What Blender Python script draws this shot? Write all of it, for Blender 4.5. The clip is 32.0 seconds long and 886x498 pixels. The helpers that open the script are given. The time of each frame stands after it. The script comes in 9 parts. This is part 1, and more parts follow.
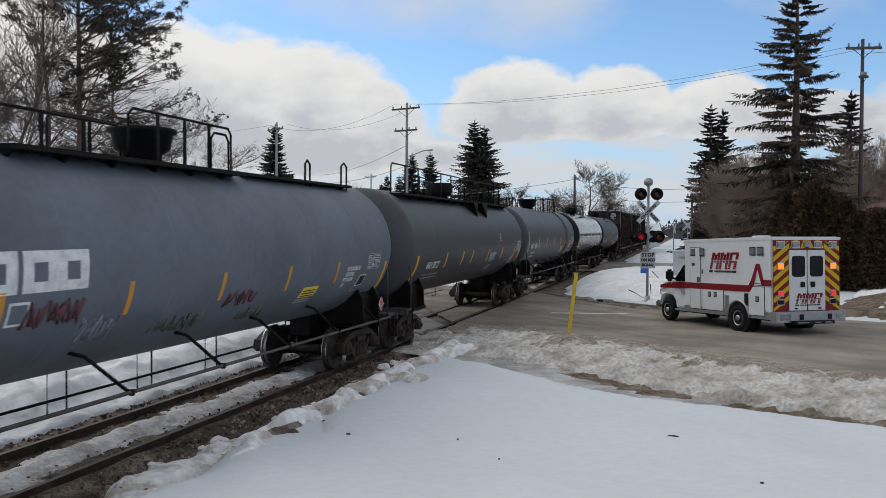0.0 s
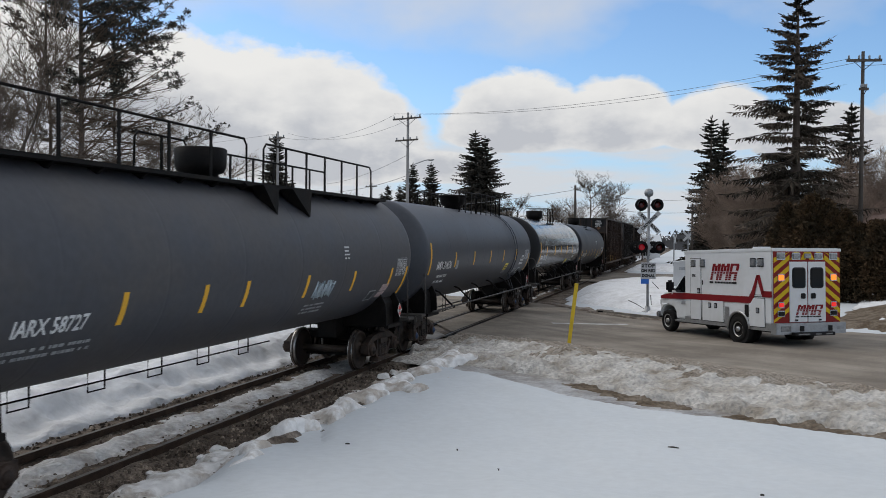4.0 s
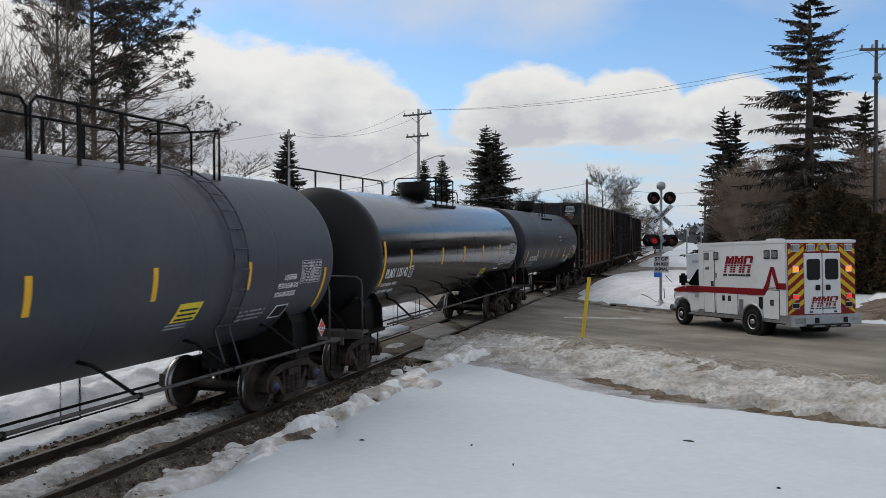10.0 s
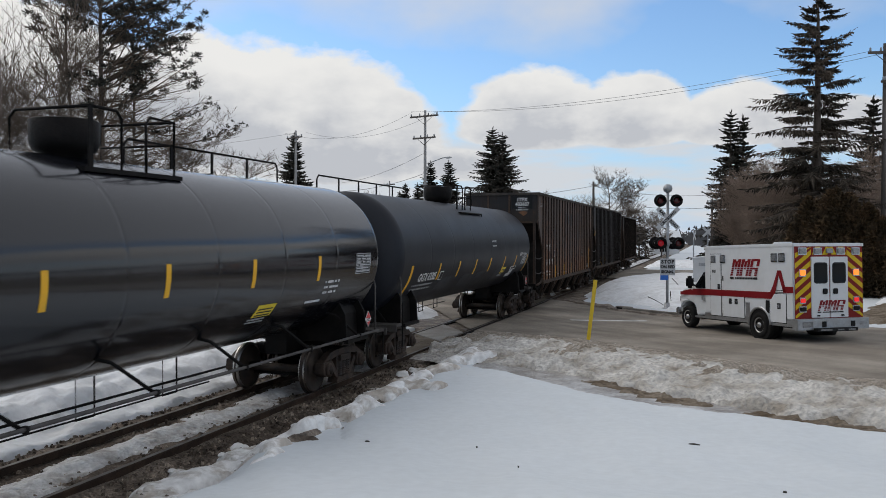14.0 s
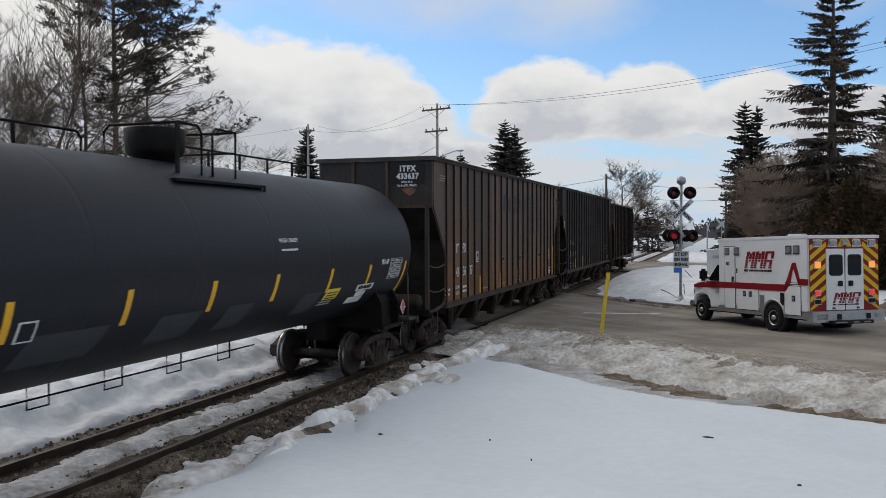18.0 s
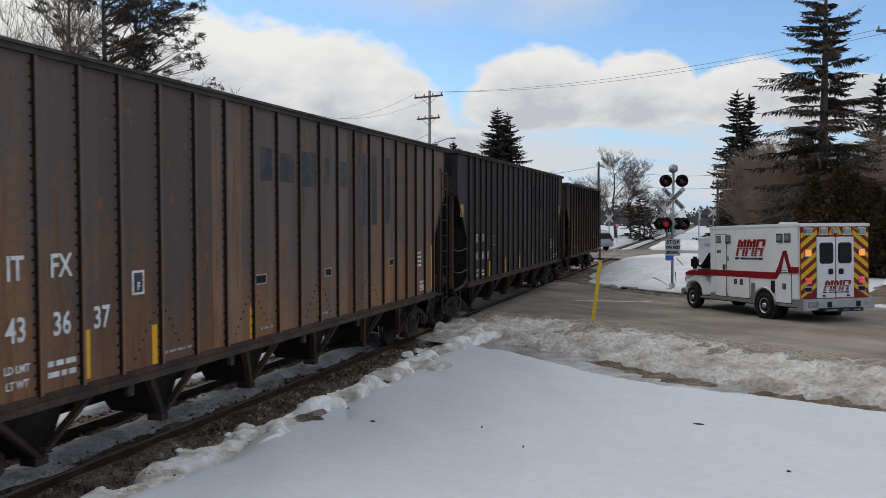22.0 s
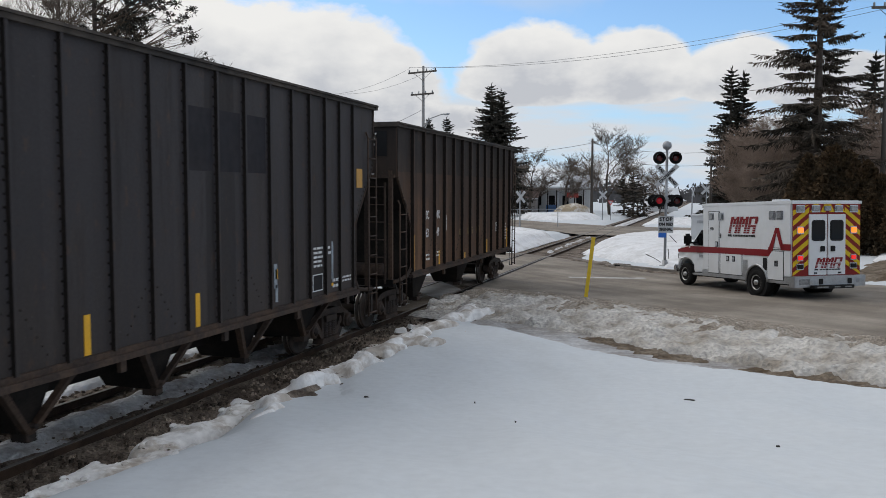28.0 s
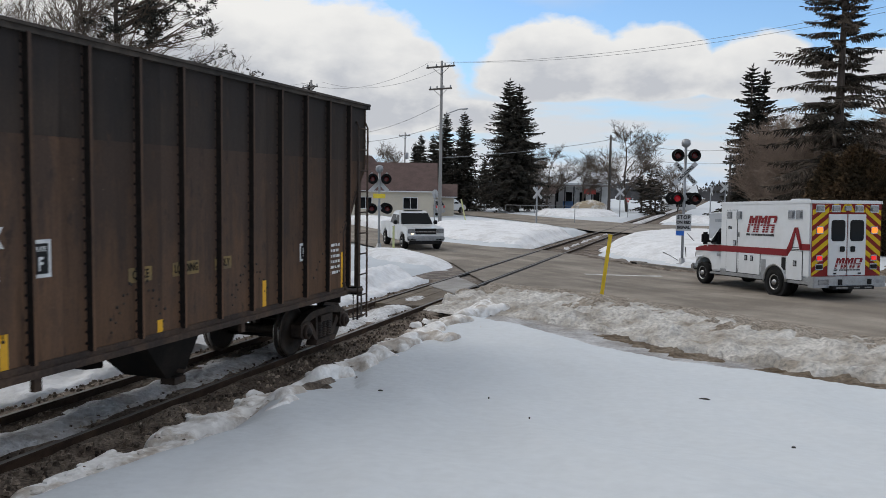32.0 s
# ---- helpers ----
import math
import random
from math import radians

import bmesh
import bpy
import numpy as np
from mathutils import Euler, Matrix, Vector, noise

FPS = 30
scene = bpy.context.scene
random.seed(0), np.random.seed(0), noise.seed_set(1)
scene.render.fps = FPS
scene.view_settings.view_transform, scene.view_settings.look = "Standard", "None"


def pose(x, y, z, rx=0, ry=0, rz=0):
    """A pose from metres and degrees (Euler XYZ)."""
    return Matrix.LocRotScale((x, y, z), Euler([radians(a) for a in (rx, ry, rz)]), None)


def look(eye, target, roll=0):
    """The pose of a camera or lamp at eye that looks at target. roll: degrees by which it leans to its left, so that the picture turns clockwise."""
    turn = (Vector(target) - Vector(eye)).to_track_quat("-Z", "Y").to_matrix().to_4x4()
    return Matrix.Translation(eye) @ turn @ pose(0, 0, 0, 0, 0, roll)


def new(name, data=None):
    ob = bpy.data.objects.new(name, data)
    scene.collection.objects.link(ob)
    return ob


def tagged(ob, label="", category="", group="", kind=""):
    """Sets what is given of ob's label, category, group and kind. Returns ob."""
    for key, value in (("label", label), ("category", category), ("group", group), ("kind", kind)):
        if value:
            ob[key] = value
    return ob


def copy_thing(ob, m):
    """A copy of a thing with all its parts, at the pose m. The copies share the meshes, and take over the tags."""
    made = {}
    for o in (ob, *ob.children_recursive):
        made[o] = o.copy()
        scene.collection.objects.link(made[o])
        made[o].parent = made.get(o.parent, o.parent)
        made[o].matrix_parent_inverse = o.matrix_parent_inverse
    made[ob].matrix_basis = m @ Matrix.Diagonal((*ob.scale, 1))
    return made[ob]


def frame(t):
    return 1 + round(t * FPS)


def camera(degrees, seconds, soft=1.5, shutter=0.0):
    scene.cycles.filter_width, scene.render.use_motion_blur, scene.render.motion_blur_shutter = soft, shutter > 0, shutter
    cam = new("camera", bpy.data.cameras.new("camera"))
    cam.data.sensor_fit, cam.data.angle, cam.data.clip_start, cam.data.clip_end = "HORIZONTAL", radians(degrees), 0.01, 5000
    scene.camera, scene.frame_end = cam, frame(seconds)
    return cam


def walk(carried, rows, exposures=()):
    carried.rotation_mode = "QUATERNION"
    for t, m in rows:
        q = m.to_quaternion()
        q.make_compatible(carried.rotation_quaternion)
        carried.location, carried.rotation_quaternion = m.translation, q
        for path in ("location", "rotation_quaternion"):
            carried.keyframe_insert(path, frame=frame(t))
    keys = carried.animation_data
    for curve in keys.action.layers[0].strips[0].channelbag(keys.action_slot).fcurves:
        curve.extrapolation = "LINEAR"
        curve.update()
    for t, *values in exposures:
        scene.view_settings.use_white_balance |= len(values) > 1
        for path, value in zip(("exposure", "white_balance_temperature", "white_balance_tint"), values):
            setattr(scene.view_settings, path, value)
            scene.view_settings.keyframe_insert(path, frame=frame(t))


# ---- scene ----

# Lens and stance: a standing viewer above the railway, turning a little by hand.
cam = camera(56.47, 32.0, soft=0.65, shutter=0.3)
EYE = (8.278, 0.0, 3.121)
TURNS = [(0, 88.56, -0.25, 16.71), (0.5, 88.74, -0.22, 16.68), (1, 88.92, -0.20, 16.71), (1.5, 89.04, -0.28, 16.76),
         (2, 89.13, -0.44, 16.79), (2.5, 89.13, -0.49, 16.77), (3, 89.13, -0.49, 16.75), (3.5, 89.26, -0.51, 16.74),
         (5.5, 88.54, -0.59, 16.71), (6, 88.03, -0.54, 16.66), (6.5, 87.62, -0.42, 16.61), (7, 87.38, -0.37, 16.59),
         (7.5, 87.33, -0.36, 16.66), (8, 87.48, -0.23, 16.92), (8.5, 87.87, -0.06, 17.36), (9, 88.52, 0.03, 17.59),
         (9.5, 88.93, 0.04, 17.54), (10, 88.94, 0.17, 17.56), (10.5, 88.86, 0.20, 17.62), (11, 88.92, 0.20, 17.62),
         (11.5, 88.98, 0.19, 17.56), (12, 89.05, 0.05, 17.48), (12.5, 89.07, 0.05, 17.44), (13, 89.00, 0.05, 17.50),
         (13.5, 88.96, -0.01, 17.63), (14, 89.06, -0.09, 17.99), (14.5, 89.21, -0.08, 18.44), (16.5, 88.87, 0.16, 19.09),
         (17, 88.75, 0.13, 19.03), (17.5, 88.67, 0.10, 18.96), (18, 88.59, 0.11, 18.85), (18.5, 88.52, 0.13, 18.76),
         (19, 88.33, 0.14, 18.60), (19.5, 88.12, 0.15, 18.50), (20, 87.95, 0.16, 18.45), (20.5, 87.89, 0.14, 18.44),
         (21, 87.83, -0.01, 18.43), (21.5, 87.78, -0.05, 18.40), (22, 87.73, 0.03, 18.32), (22.5, 87.80, 0.05, 18.25),
         (23, 88.00, 0.11, 18.23), (23.5, 88.29, 0.10, 18.24), (24, 88.43, 0.16, 18.20), (24.5, 88.65, 0.16, 18.16),
         (25, 88.61, 0.15, 18.16), (25.5, 88.27, 0.05, 18.22), (27.5, 86.17, -0.16, 17.78), (28, 86.10, -0.12, 17.87),
         (28.5, 86.06, -0.13, 18.05), (29, 85.98, -0.34, 18.28), (29.5, 85.95, -0.53, 18.61), (30, 85.89, -0.54, 18.89),
         (30.5, 85.74, -0.63, 18.94), (31, 85.65, -0.70, 18.92), (31.5, 85.60, -0.84, 18.98), (32, 85.74, -0.83, 19.04)]
walk(cam, [(t, pose(*EYE, a, b, c)) for t, a, b, c in TURNS], exposures=[(0, 0.11), (24, 0.14), (28, 0.16), (32, 0.17)])

# ---- world and sun ----
SUN_ELEV, SUN_AZ = 44.0, -75.0   # degrees; azimuth clockwise from the track's far direction (+Y)


def sky_world():
    w = bpy.data.worlds.new("winter_sky")
    scene.world = w
    w.use_nodes = True
    nt = w.node_tree
    nt.nodes.clear()
    N, L = nt.nodes.new, nt.links.new

    def math_(op, a, b=None, c=None, clamp=False):
        n = N("ShaderNodeMath")
        n.operation, n.use_clamp = op, clamp
        for i, v in enumerate((a, b, c)):
            if v is None:
                continue
            if isinstance(v, (int, float)):
                n.inputs[i].default_value = v
            else:
                L(v, n.inputs[i])
        return n.outputs[0]

    out, bg = N("ShaderNodeOutputWorld"), N("ShaderNodeBackground")
    sky = N("ShaderNodeTexSky")
    sky.sky_type, sky.sun_disc = "NISHITA", False
    sky.sun_elevation, sky.sun_rotation = radians(SUN_ELEV), radians(SUN_AZ)
    sky.air_density, sky.dust_density, sky.ozone_density = 1.0, 0.6, 2.0
    co = N("ShaderNodeTexCoord")
    sep = N("ShaderNodeSeparateXYZ")
    L(co.outputs["Generated"], sep.inputs[0])
    x, y, z = sep.outputs
    az = math_("MULTIPLY", math_("ARCTAN2", x, y), 57.2958)
    el = math_("MULTIPLY", math_("ARCSINE", z), 57.2958)
    # soft billows: the edge of every cloud is pushed in and out by noise
    comb = N("ShaderNodeCombineXYZ")
    L(math_("MULTIPLY", az, 0.6), comb.inputs[0])
    L(el, comb.inputs[1])

    def fbm(scale, detail, shift, rough=0.55):
        o = N("ShaderNodeVectorMath")
        o.operation, o.inputs[1].default_value = "ADD", shift
        L(comb.outputs[0], o.inputs[0])
        n = N("ShaderNodeTexNoise")
        n.inputs["Scale"].default_value, n.inputs["Detail"].default_value, n.inputs["Roughness"].default_value = scale, detail, rough
        L(o.outputs[0], n.inputs["Vector"])
        return math_("SUBTRACT", n.outputs[0], 0.5)
    billow, ripple, mass = fbm(0.55, 8, (0, 0, 0)), fbm(0.16, 6, (7.3, 1.9, 0)), fbm(0.09, 5, (31, 4, 2))
    # heaped clouds: bearing, base, half width, height above the base
    field = None
    for a, e, rw, rh in CLOUDS:
        u = math_("DIVIDE", math_("SUBTRACT", az, a), rw)
        v = math_("DIVIDE", math_("SUBTRACT", el, e), rh)
        low = math_("MULTIPLY", math_("MINIMUM", v, 0.0), rh / 1.1)
        vv = math_("ADD", math_("MAXIMUM", v, 0.0), low)
        d = math_("SQRT", math_("ADD", math_("MULTIPLY", u, u), math_("MULTIPLY", vv, vv)))
        f = math_("SUBTRACT", 1.0, d)
        field = f if field is None else math_("SMOOTH_MAX", field, f, 0.06)
    field = math_("ADD", field, math_("ADD", math_("MULTIPLY", billow, 0.42), math_("MULTIPLY", ripple, 0.30)))
    cloud = math_("MULTIPLY", math_("ADD", field, 0.02), 9.0, clamp=True)
    # low stretched banks near the skyline and a thin high veil
    stretch = N("ShaderNodeCombineXYZ")
    L(math_("MULTIPLY", az, 0.16), stretch.inputs[0])
    L(el, stretch.inputs[1])
    nb = N("ShaderNodeTexNoise")
    nb.inputs["Scale"].default_value, nb.inputs["Detail"].default_value = 0.62, 6
    L(stretch.outputs[0], nb.inputs["Vector"])
    near_low = math_("SUBTRACT", 1.0, math_("MULTIPLY", math_("SUBTRACT", el, 2.6), 0.20), clamp=True)
    banks = math_("ADD", math_("MULTIPLY", math_("SUBTRACT", nb.outputs[0], 0.44), 5.5), math_("MULTIPLY", near_low, 0.62), clamp=True)
    banks = math_("MULTIPLY", banks, math_("MULTIPLY", near_low, 3.0, clamp=True))
    veil = math_("ADD", math_("MULTIPLY", math_("ADD", mass, 0.02), 3.2), math_("MULTIPLY", math_("SUBTRACT", el, 13.2), 0.22), clamp=True)
    # bright heaped tops, greyer bases
    belly = math_("SUBTRACT", 0.92, math_("MULTIPLY", math_("SUBTRACT", el, math_("ADD", 6.4, math_("MULTIPLY", ripple, 10.0))), 0.17), clamp=True)
    belly = math_("MULTIPLY", belly, math_("ADD", 0.46, math_("MULTIPLY", math_("ADD", field, math_("MULTIPLY", billow, 2.2)), 1.0)), clamp=True)
    ramp = N("ShaderNodeMix")
    ramp.data_type = "RGBA"
    ramp.inputs[6].default_value, ramp.inputs[7].default_value = (7.7, 7.65, 7.5, 1), (4.8, 4.98, 5.35, 1)
    L(belly, ramp.inputs[0])

    def over(below, top, amount):
        m = N("ShaderNodeMix")
        m.data_type = "RGBA"
        L(amount, m.inputs[0])
        L(below, m.inputs[6])
        if isinstance(top, tuple):
            m.inputs[7].default_value = top
        else:
            L(top, m.inputs[7])
        return m.outputs[2]
    gain = N("ShaderNodeMix")
    gain.data_type, gain.blend_type = "RGBA", "MULTIPLY"
    gain.inputs[0].default_value = 1.0
    gain.inputs[7].default_value = (1.08, 1.28, 1.46, 1)
    L(sky.outputs[0], gain.inputs[6])
    haze = math_("SUBTRACT", 1.0, math_("MULTIPLY", el, 0.10), clamp=True)
    base = over(gain.outputs[2], (4.0, 5.7, 7.9, 1), math_("MULTIPLY", haze, 0.9))
    base = over(base, (6.0, 6.15, 6.45, 1), math_("MULTIPLY", veil, 0.86))
    base = over(base, (5.9, 6.15, 6.5, 1), math_("MULTIPLY", banks, 0.95))
    L(over(base, ramp.outputs[2], cloud), bg.inputs[0])
    bg.inputs[1].default_value = 0.1
    L(bg.outputs[0], out.inputs[0])


CLOUDS = [(-33, 5.0, 11.5, 8.6), (-25, 4.6, 8.0, 7.6), (-11.6, 7.0, 5.7, 4.6), (-5.0, 7.0, 4.7, 4.1), (1.6, 6.9, 4.4, 3.3), (7.5, 6.3, 4.2, 2.4), (-17.0, 4.8, 3.2, 1.3),
          (-46, 6, 10, 9), (20, 7, 9, 5), (38, 7, 12, 7), (-64, 7, 12, 8), (-92, 8, 16, 9), (65, 5, 16, 4.5), (100, 4, 18, 4), (140, 6, 20, 6), (-130, 8, 20, 10)]
sky_world()
lamp = bpy.data.lights.new("sun", "SUN")
lamp.energy, lamp.angle, lamp.color = 0.85, radians(32), (1.0, 0.93, 0.84)
sun = new("sun", lamp)
_a, _e = radians(SUN_AZ), radians(SUN_ELEV)
sun.matrix_world = look((math.sin(_a) * math.cos(_e) * 60, math.cos(_a) * math.cos(_e) * 60, math.sin(_e) * 60), (0, 0, 0))


# ---- mesh building ----
class Geo:
    """Vertices and faces gathered piece by piece."""

    def __init__(self):
        self.v, self.f, self.s = [], [], []

    def add(self, vs, fs, smooth=False, m=None):
        b = len(self.v)
        self.v += [tuple(m @ Vector(p)) for p in vs] if m is not None else [tuple(p) for p in vs]
        self.f += [tuple(b + i for i in f) for f in fs]
        self.s += [smooth] * len(fs)
        return self

    def box(self, x0, x1, y0, y1, z0, z1, m=None, bevel=0.0):
        if bevel <= 0:
            vs = [(x, y, z) for z in (z0, z1) for y in (y0, y1) for x in (x0, x1)]
            return self.add(vs, [(0, 2, 3, 1), (4, 5, 7, 6), (0, 1, 5, 4), (2, 6, 7, 3), (0, 4, 6, 2), (1, 3, 7, 5)], False, m)
        bm = bmesh.new()
        bmesh.ops.create_cube(bm, size=1, matrix=Matrix.LocRotScale(((x0 + x1) / 2, (y0 + y1) / 2, (z0 + z1) / 2), None, (x1 - x0, y1 - y0, z1 - z0)))
        bmesh.ops.bevel(bm, geom=bm.edges[:], offset=bevel, segments=2, affect="EDGES")
        self.take(bm, m)
        return self

    def take(self, bm, m=None, smooth=False):
        bm.verts.index_update()
        self.add([v.co[:] for v in bm.verts], [[v.index for v in f.verts] for f in bm.faces], smooth, m)
        bm.free()

    def lathe(self, profile, n=24, axis="z", m=None, smooth=True, caps=True):
        """profile: (radius, height) from one end to the other, turned about the axis."""
        vs, fs = [], []
        for r, h in profile:
            for i in range(n):
                a = 2 * math.pi * i / n
                c, s = r * math.cos(a), r * math.sin(a)
                vs.append({"z": (c, s, h), "y": (s, h, c), "x": (h, c, s)}[axis])
        for k in range(len(profile) - 1):
            for i in range(n):
                j = (i + 1) % n
                fs.append((k * n + i, k * n + j, (k + 1) * n + j, (k + 1) * n + i))
        if caps:
            fs.append(tuple(range(n - 1, -1, -1)))
            fs.append(tuple((len(profile) - 1) * n + i for i in range(n)))
        b = len(self.f)
        self.add(vs, fs, smooth, m)
        if caps:
            self.s[-1] = self.s[-2] = False
        return self

    def cyl(self, r, h0, h1, n=16, axis="z", m=None):
        return self.lathe([(r, h0), (r, h1)], n, axis, m)

    def tube(self, pts, r, n=6, closed=False, r1=None):
        """A round bar along a line of points; r1: the radius at its end."""
        pts = [Vector(p) for p in pts]
        vs, fs, k = [], [], len(pts)
        for i, p in enumerate(pts):
            a = pts[max(i - 1, 0)] if not closed else pts[i - 1]
            b = pts[min(i + 1, k - 1)] if not closed else pts[(i + 1) % k]
            d = (b - a).normalized()
            q = d.orthogonal().normalized() if abs(d.z) > 0.999 else d.cross(Vector((0, 0, 1))).normalized()
            w = d.cross(q)
            rr = r if r1 is None else r + (r1 - r) * i / (k - 1)
            for j in range(n):
                t = 2 * math.pi * j / n
                vs.append(p + (q * math.cos(t) + w * math.sin(t)) * rr)
        for i in range(k if closed else k - 1):
            for j in range(n):
                a, b = i * n, ((i + 1) % k) * n
                fs.append((a + j, a + (j + 1) % n, b + (j + 1) % n, b + j))
        if not closed:
            fs.append(tuple(range(n - 1, -1, -1)))
            fs.append(tuple((k - 1) * n + j for j in range(n)))
        return self.add(vs, fs, True)

    def prism(self, poly, d0, d1, axis="x", m=None):
        """A flat outline pushed through from d0 to d1 along an axis: x outlines are (y, z), y outlines (x, z), z outlines (x, y)."""
        put = {"x": lambda a, b, d: (d, a, b), "y": lambda a, b, d: (a, d, b), "z": lambda a, b, d: (a, b, d)}[axis]
        n = len(poly)
        vs = [put(a, b, d) for d in (d0, d1) for a, b in poly]
        fs = [tuple(range(n - 1, -1, -1)), tuple(range(n, 2 * n))] + [(i, (i + 1) % n, n + (i + 1) % n, n + i) for i in range(n)]
        return self.add(vs, fs, False, m)

    def mesh(self, name):
        me = bpy.data.meshes.new(name)
        me.from_pydata(self.v, [], self.f)
        me.polygons.foreach_set("use_smooth", self.s)
        bm = bmesh.new()
        bm.from_mesh(me)
        if len(bm.faces) < 60000:
            bmesh.ops.recalc_face_normals(bm, faces=bm.faces[:])
        bm.to_mesh(me)
        bm.free()
        return me


def part(name, g, material, parent, label="", m=None):
    ob = new(name, g.mesh(name) if isinstance(g, Geo) else g)
    if not ob.data.materials:
        ob.data.materials.append(material)
    ob.parent = parent
    if m is not None:
        ob.matrix_basis = m
    if name in ("print", "small_print", "rivets", "sprayed_tag"):
        tagged(ob, label, kind="stuff")
    elif label:
        tagged(ob, label)
    return ob


def thing(name, m, label, category, group=""):
    ob = new(name)
    ob.matrix_basis = m
    return tagged(ob, label, category, group)


def single(name, g, material, m, label, category="", group="", kind=""):
    ob = new(name, g.mesh(name))
    ob.data.materials.append(material)
    ob.matrix_basis = m
    return tagged(ob, label, category, group, kind)


def letters(text, size, material, parent, m, name="lettering", extrude=0.002, spacing=1.0, shear=0.0, bold=0.0, sx=1.0, label=""):
    cu = bpy.data.curves.new(name, "FONT")
    cu.body, cu.size, cu.extrude, cu.align_x, cu.align_y = text, size, extrude, "CENTER", "CENTER"
    cu.space_character, cu.shear, cu.offset = spacing, shear, bold
    cu.resolution_u = 2
    tmp = bpy.data.objects.new(name, cu)
    scene.collection.objects.link(tmp)
    dg = bpy.context.evaluated_depsgraph_get()
    me = bpy.data.meshes.new_from_object(tmp.evaluated_get(dg))
    bpy.data.objects.remove(tmp)
    me.name = name
    me.materials.clear()
    me.materials.append(material)
    me.transform(Matrix.Diagonal((sx, 1, 1, 1)))
    ob = new(name, me)
    ob.parent = parent
    ob.matrix_basis = m
    if label:
        tagged(ob, label)
    return ob


# ---- materials ----
def mat(name, col, rough=0.6, metal=0.0, col2=None, scale=3.0, amount=0.5, bump=0.0, bscale=40.0, streak=False, fine=0.12, spec=0.5, coat=0.0, emit=None, power=0.0, per=0.0, lo=0.42, hi=0.62):
    m = bpy.data.materials.new(name)
    m.use_nodes = True
    nt = m.node_tree
    b = nt.nodes["Principled BSDF"]
    N, L = nt.nodes.new, nt.links.new
    b.inputs["Roughness"].default_value, b.inputs["Metallic"].default_value = rough, metal
    b.inputs["Specular IOR Level"].default_value = spec
    b.inputs["Coat Weight"].default_value = coat
    b.inputs["Base Color"].default_value = (*col, 1)
    if emit:
        b.inputs["Emission Color"].default_value, b.inputs["Emission Strength"].default_value = (*emit, 1), power
    if col2 is None and not bump and not per and not fine:
        return m
    co = N("ShaderNodeTexCoord")
    mp = N("ShaderNodeMapping")
    L(co.outputs["Object"], mp.inputs[0])
    if streak:
        mp.inputs["Scale"].default_value = (1, 1, 0.12)
    n1 = N("ShaderNodeTexNoise")
    n1.inputs["Scale"].default_value, n1.inputs["Detail"].default_value, n1.inputs["Roughness"].default_value = scale, 8, 0.62
    L(mp.outputs[0], n1.inputs["Vector"])
    n2 = N("ShaderNodeTexNoise")
    n2.inputs["Scale"].default_value, n2.inputs["Detail"].default_value = bscale, 5
    L(co.outputs["Object"], n2.inputs["Vector"])
    r = N("ShaderNodeMapRange")
    r.inputs[1].default_value, r.inputs[2].default_value, r.inputs[4].default_value = lo, hi, amount
    L(n1.outputs[0], r.inputs[0])
    mx = N("ShaderNodeMix")
    mx.data_type = "RGBA"
    mx.inputs[6].default_value, mx.inputs[7].default_value = (*col, 1), (*(col2 or col), 1)
    L(r.outputs[0], mx.inputs[0])
    g = N("ShaderNodeMix")
    g.data_type, g.blend_type = "RGBA", "MULTIPLY"
    g.inputs[0].default_value = 1.0
    v = N("ShaderNodeMapRange")
    v.inputs[1].default_value, v.inputs[2].default_value = 0.3, 0.7
    v.inputs[3].default_value, v.inputs[4].default_value = 1 - fine, 1 + fine
    L(n2.outputs[0], v.inputs[0])
    L(mx.outputs[2], g.inputs[6])
    L(v.outputs[0], g.inputs[7])
    last = g.outputs[2]
    if per:
        oi = N("ShaderNodeObjectInfo")
        pr = N("ShaderNodeMapRange")
        pr.inputs[3].default_value, pr.inputs[4].default_value = 1 - per, 1 + per
        L(oi.outputs["Random"], pr.inputs[0])
        g2 = N("ShaderNodeMix")
        g2.data_type, g2.blend_type = "RGBA", "MULTIPLY"
        g2.inputs[0].default_value = 1.0
        L(last, g2.inputs[6])
        L(pr.outputs[0], g2.inputs[7])
        last = g2.outputs[2]
    L(last, b.inputs["Base Color"])
    rr = N("ShaderNodeMapRange")
    rr.inputs[3].default_value, rr.inputs[4].default_value = max(rough - 0.1, 0.02), min(rough + 0.12, 1)
    L(n1.outputs[0], rr.inputs[0])
    L(rr.outputs[0], b.inputs["Roughness"])
    if bump:
        bp = N("ShaderNodeBump")
        bp.inputs["Strength"].default_value, bp.inputs["Distance"].default_value = 1.0, bump
        ad = N("ShaderNodeMath")
        ad.operation = "ADD"
        L(n1.outputs[0], ad.inputs[0])
        L(n2.outputs[0], ad.inputs[1])
        L(ad.outputs[0], bp.inputs["Height"])
        L(bp.outputs[0], b.inputs["Normal"])
    return m


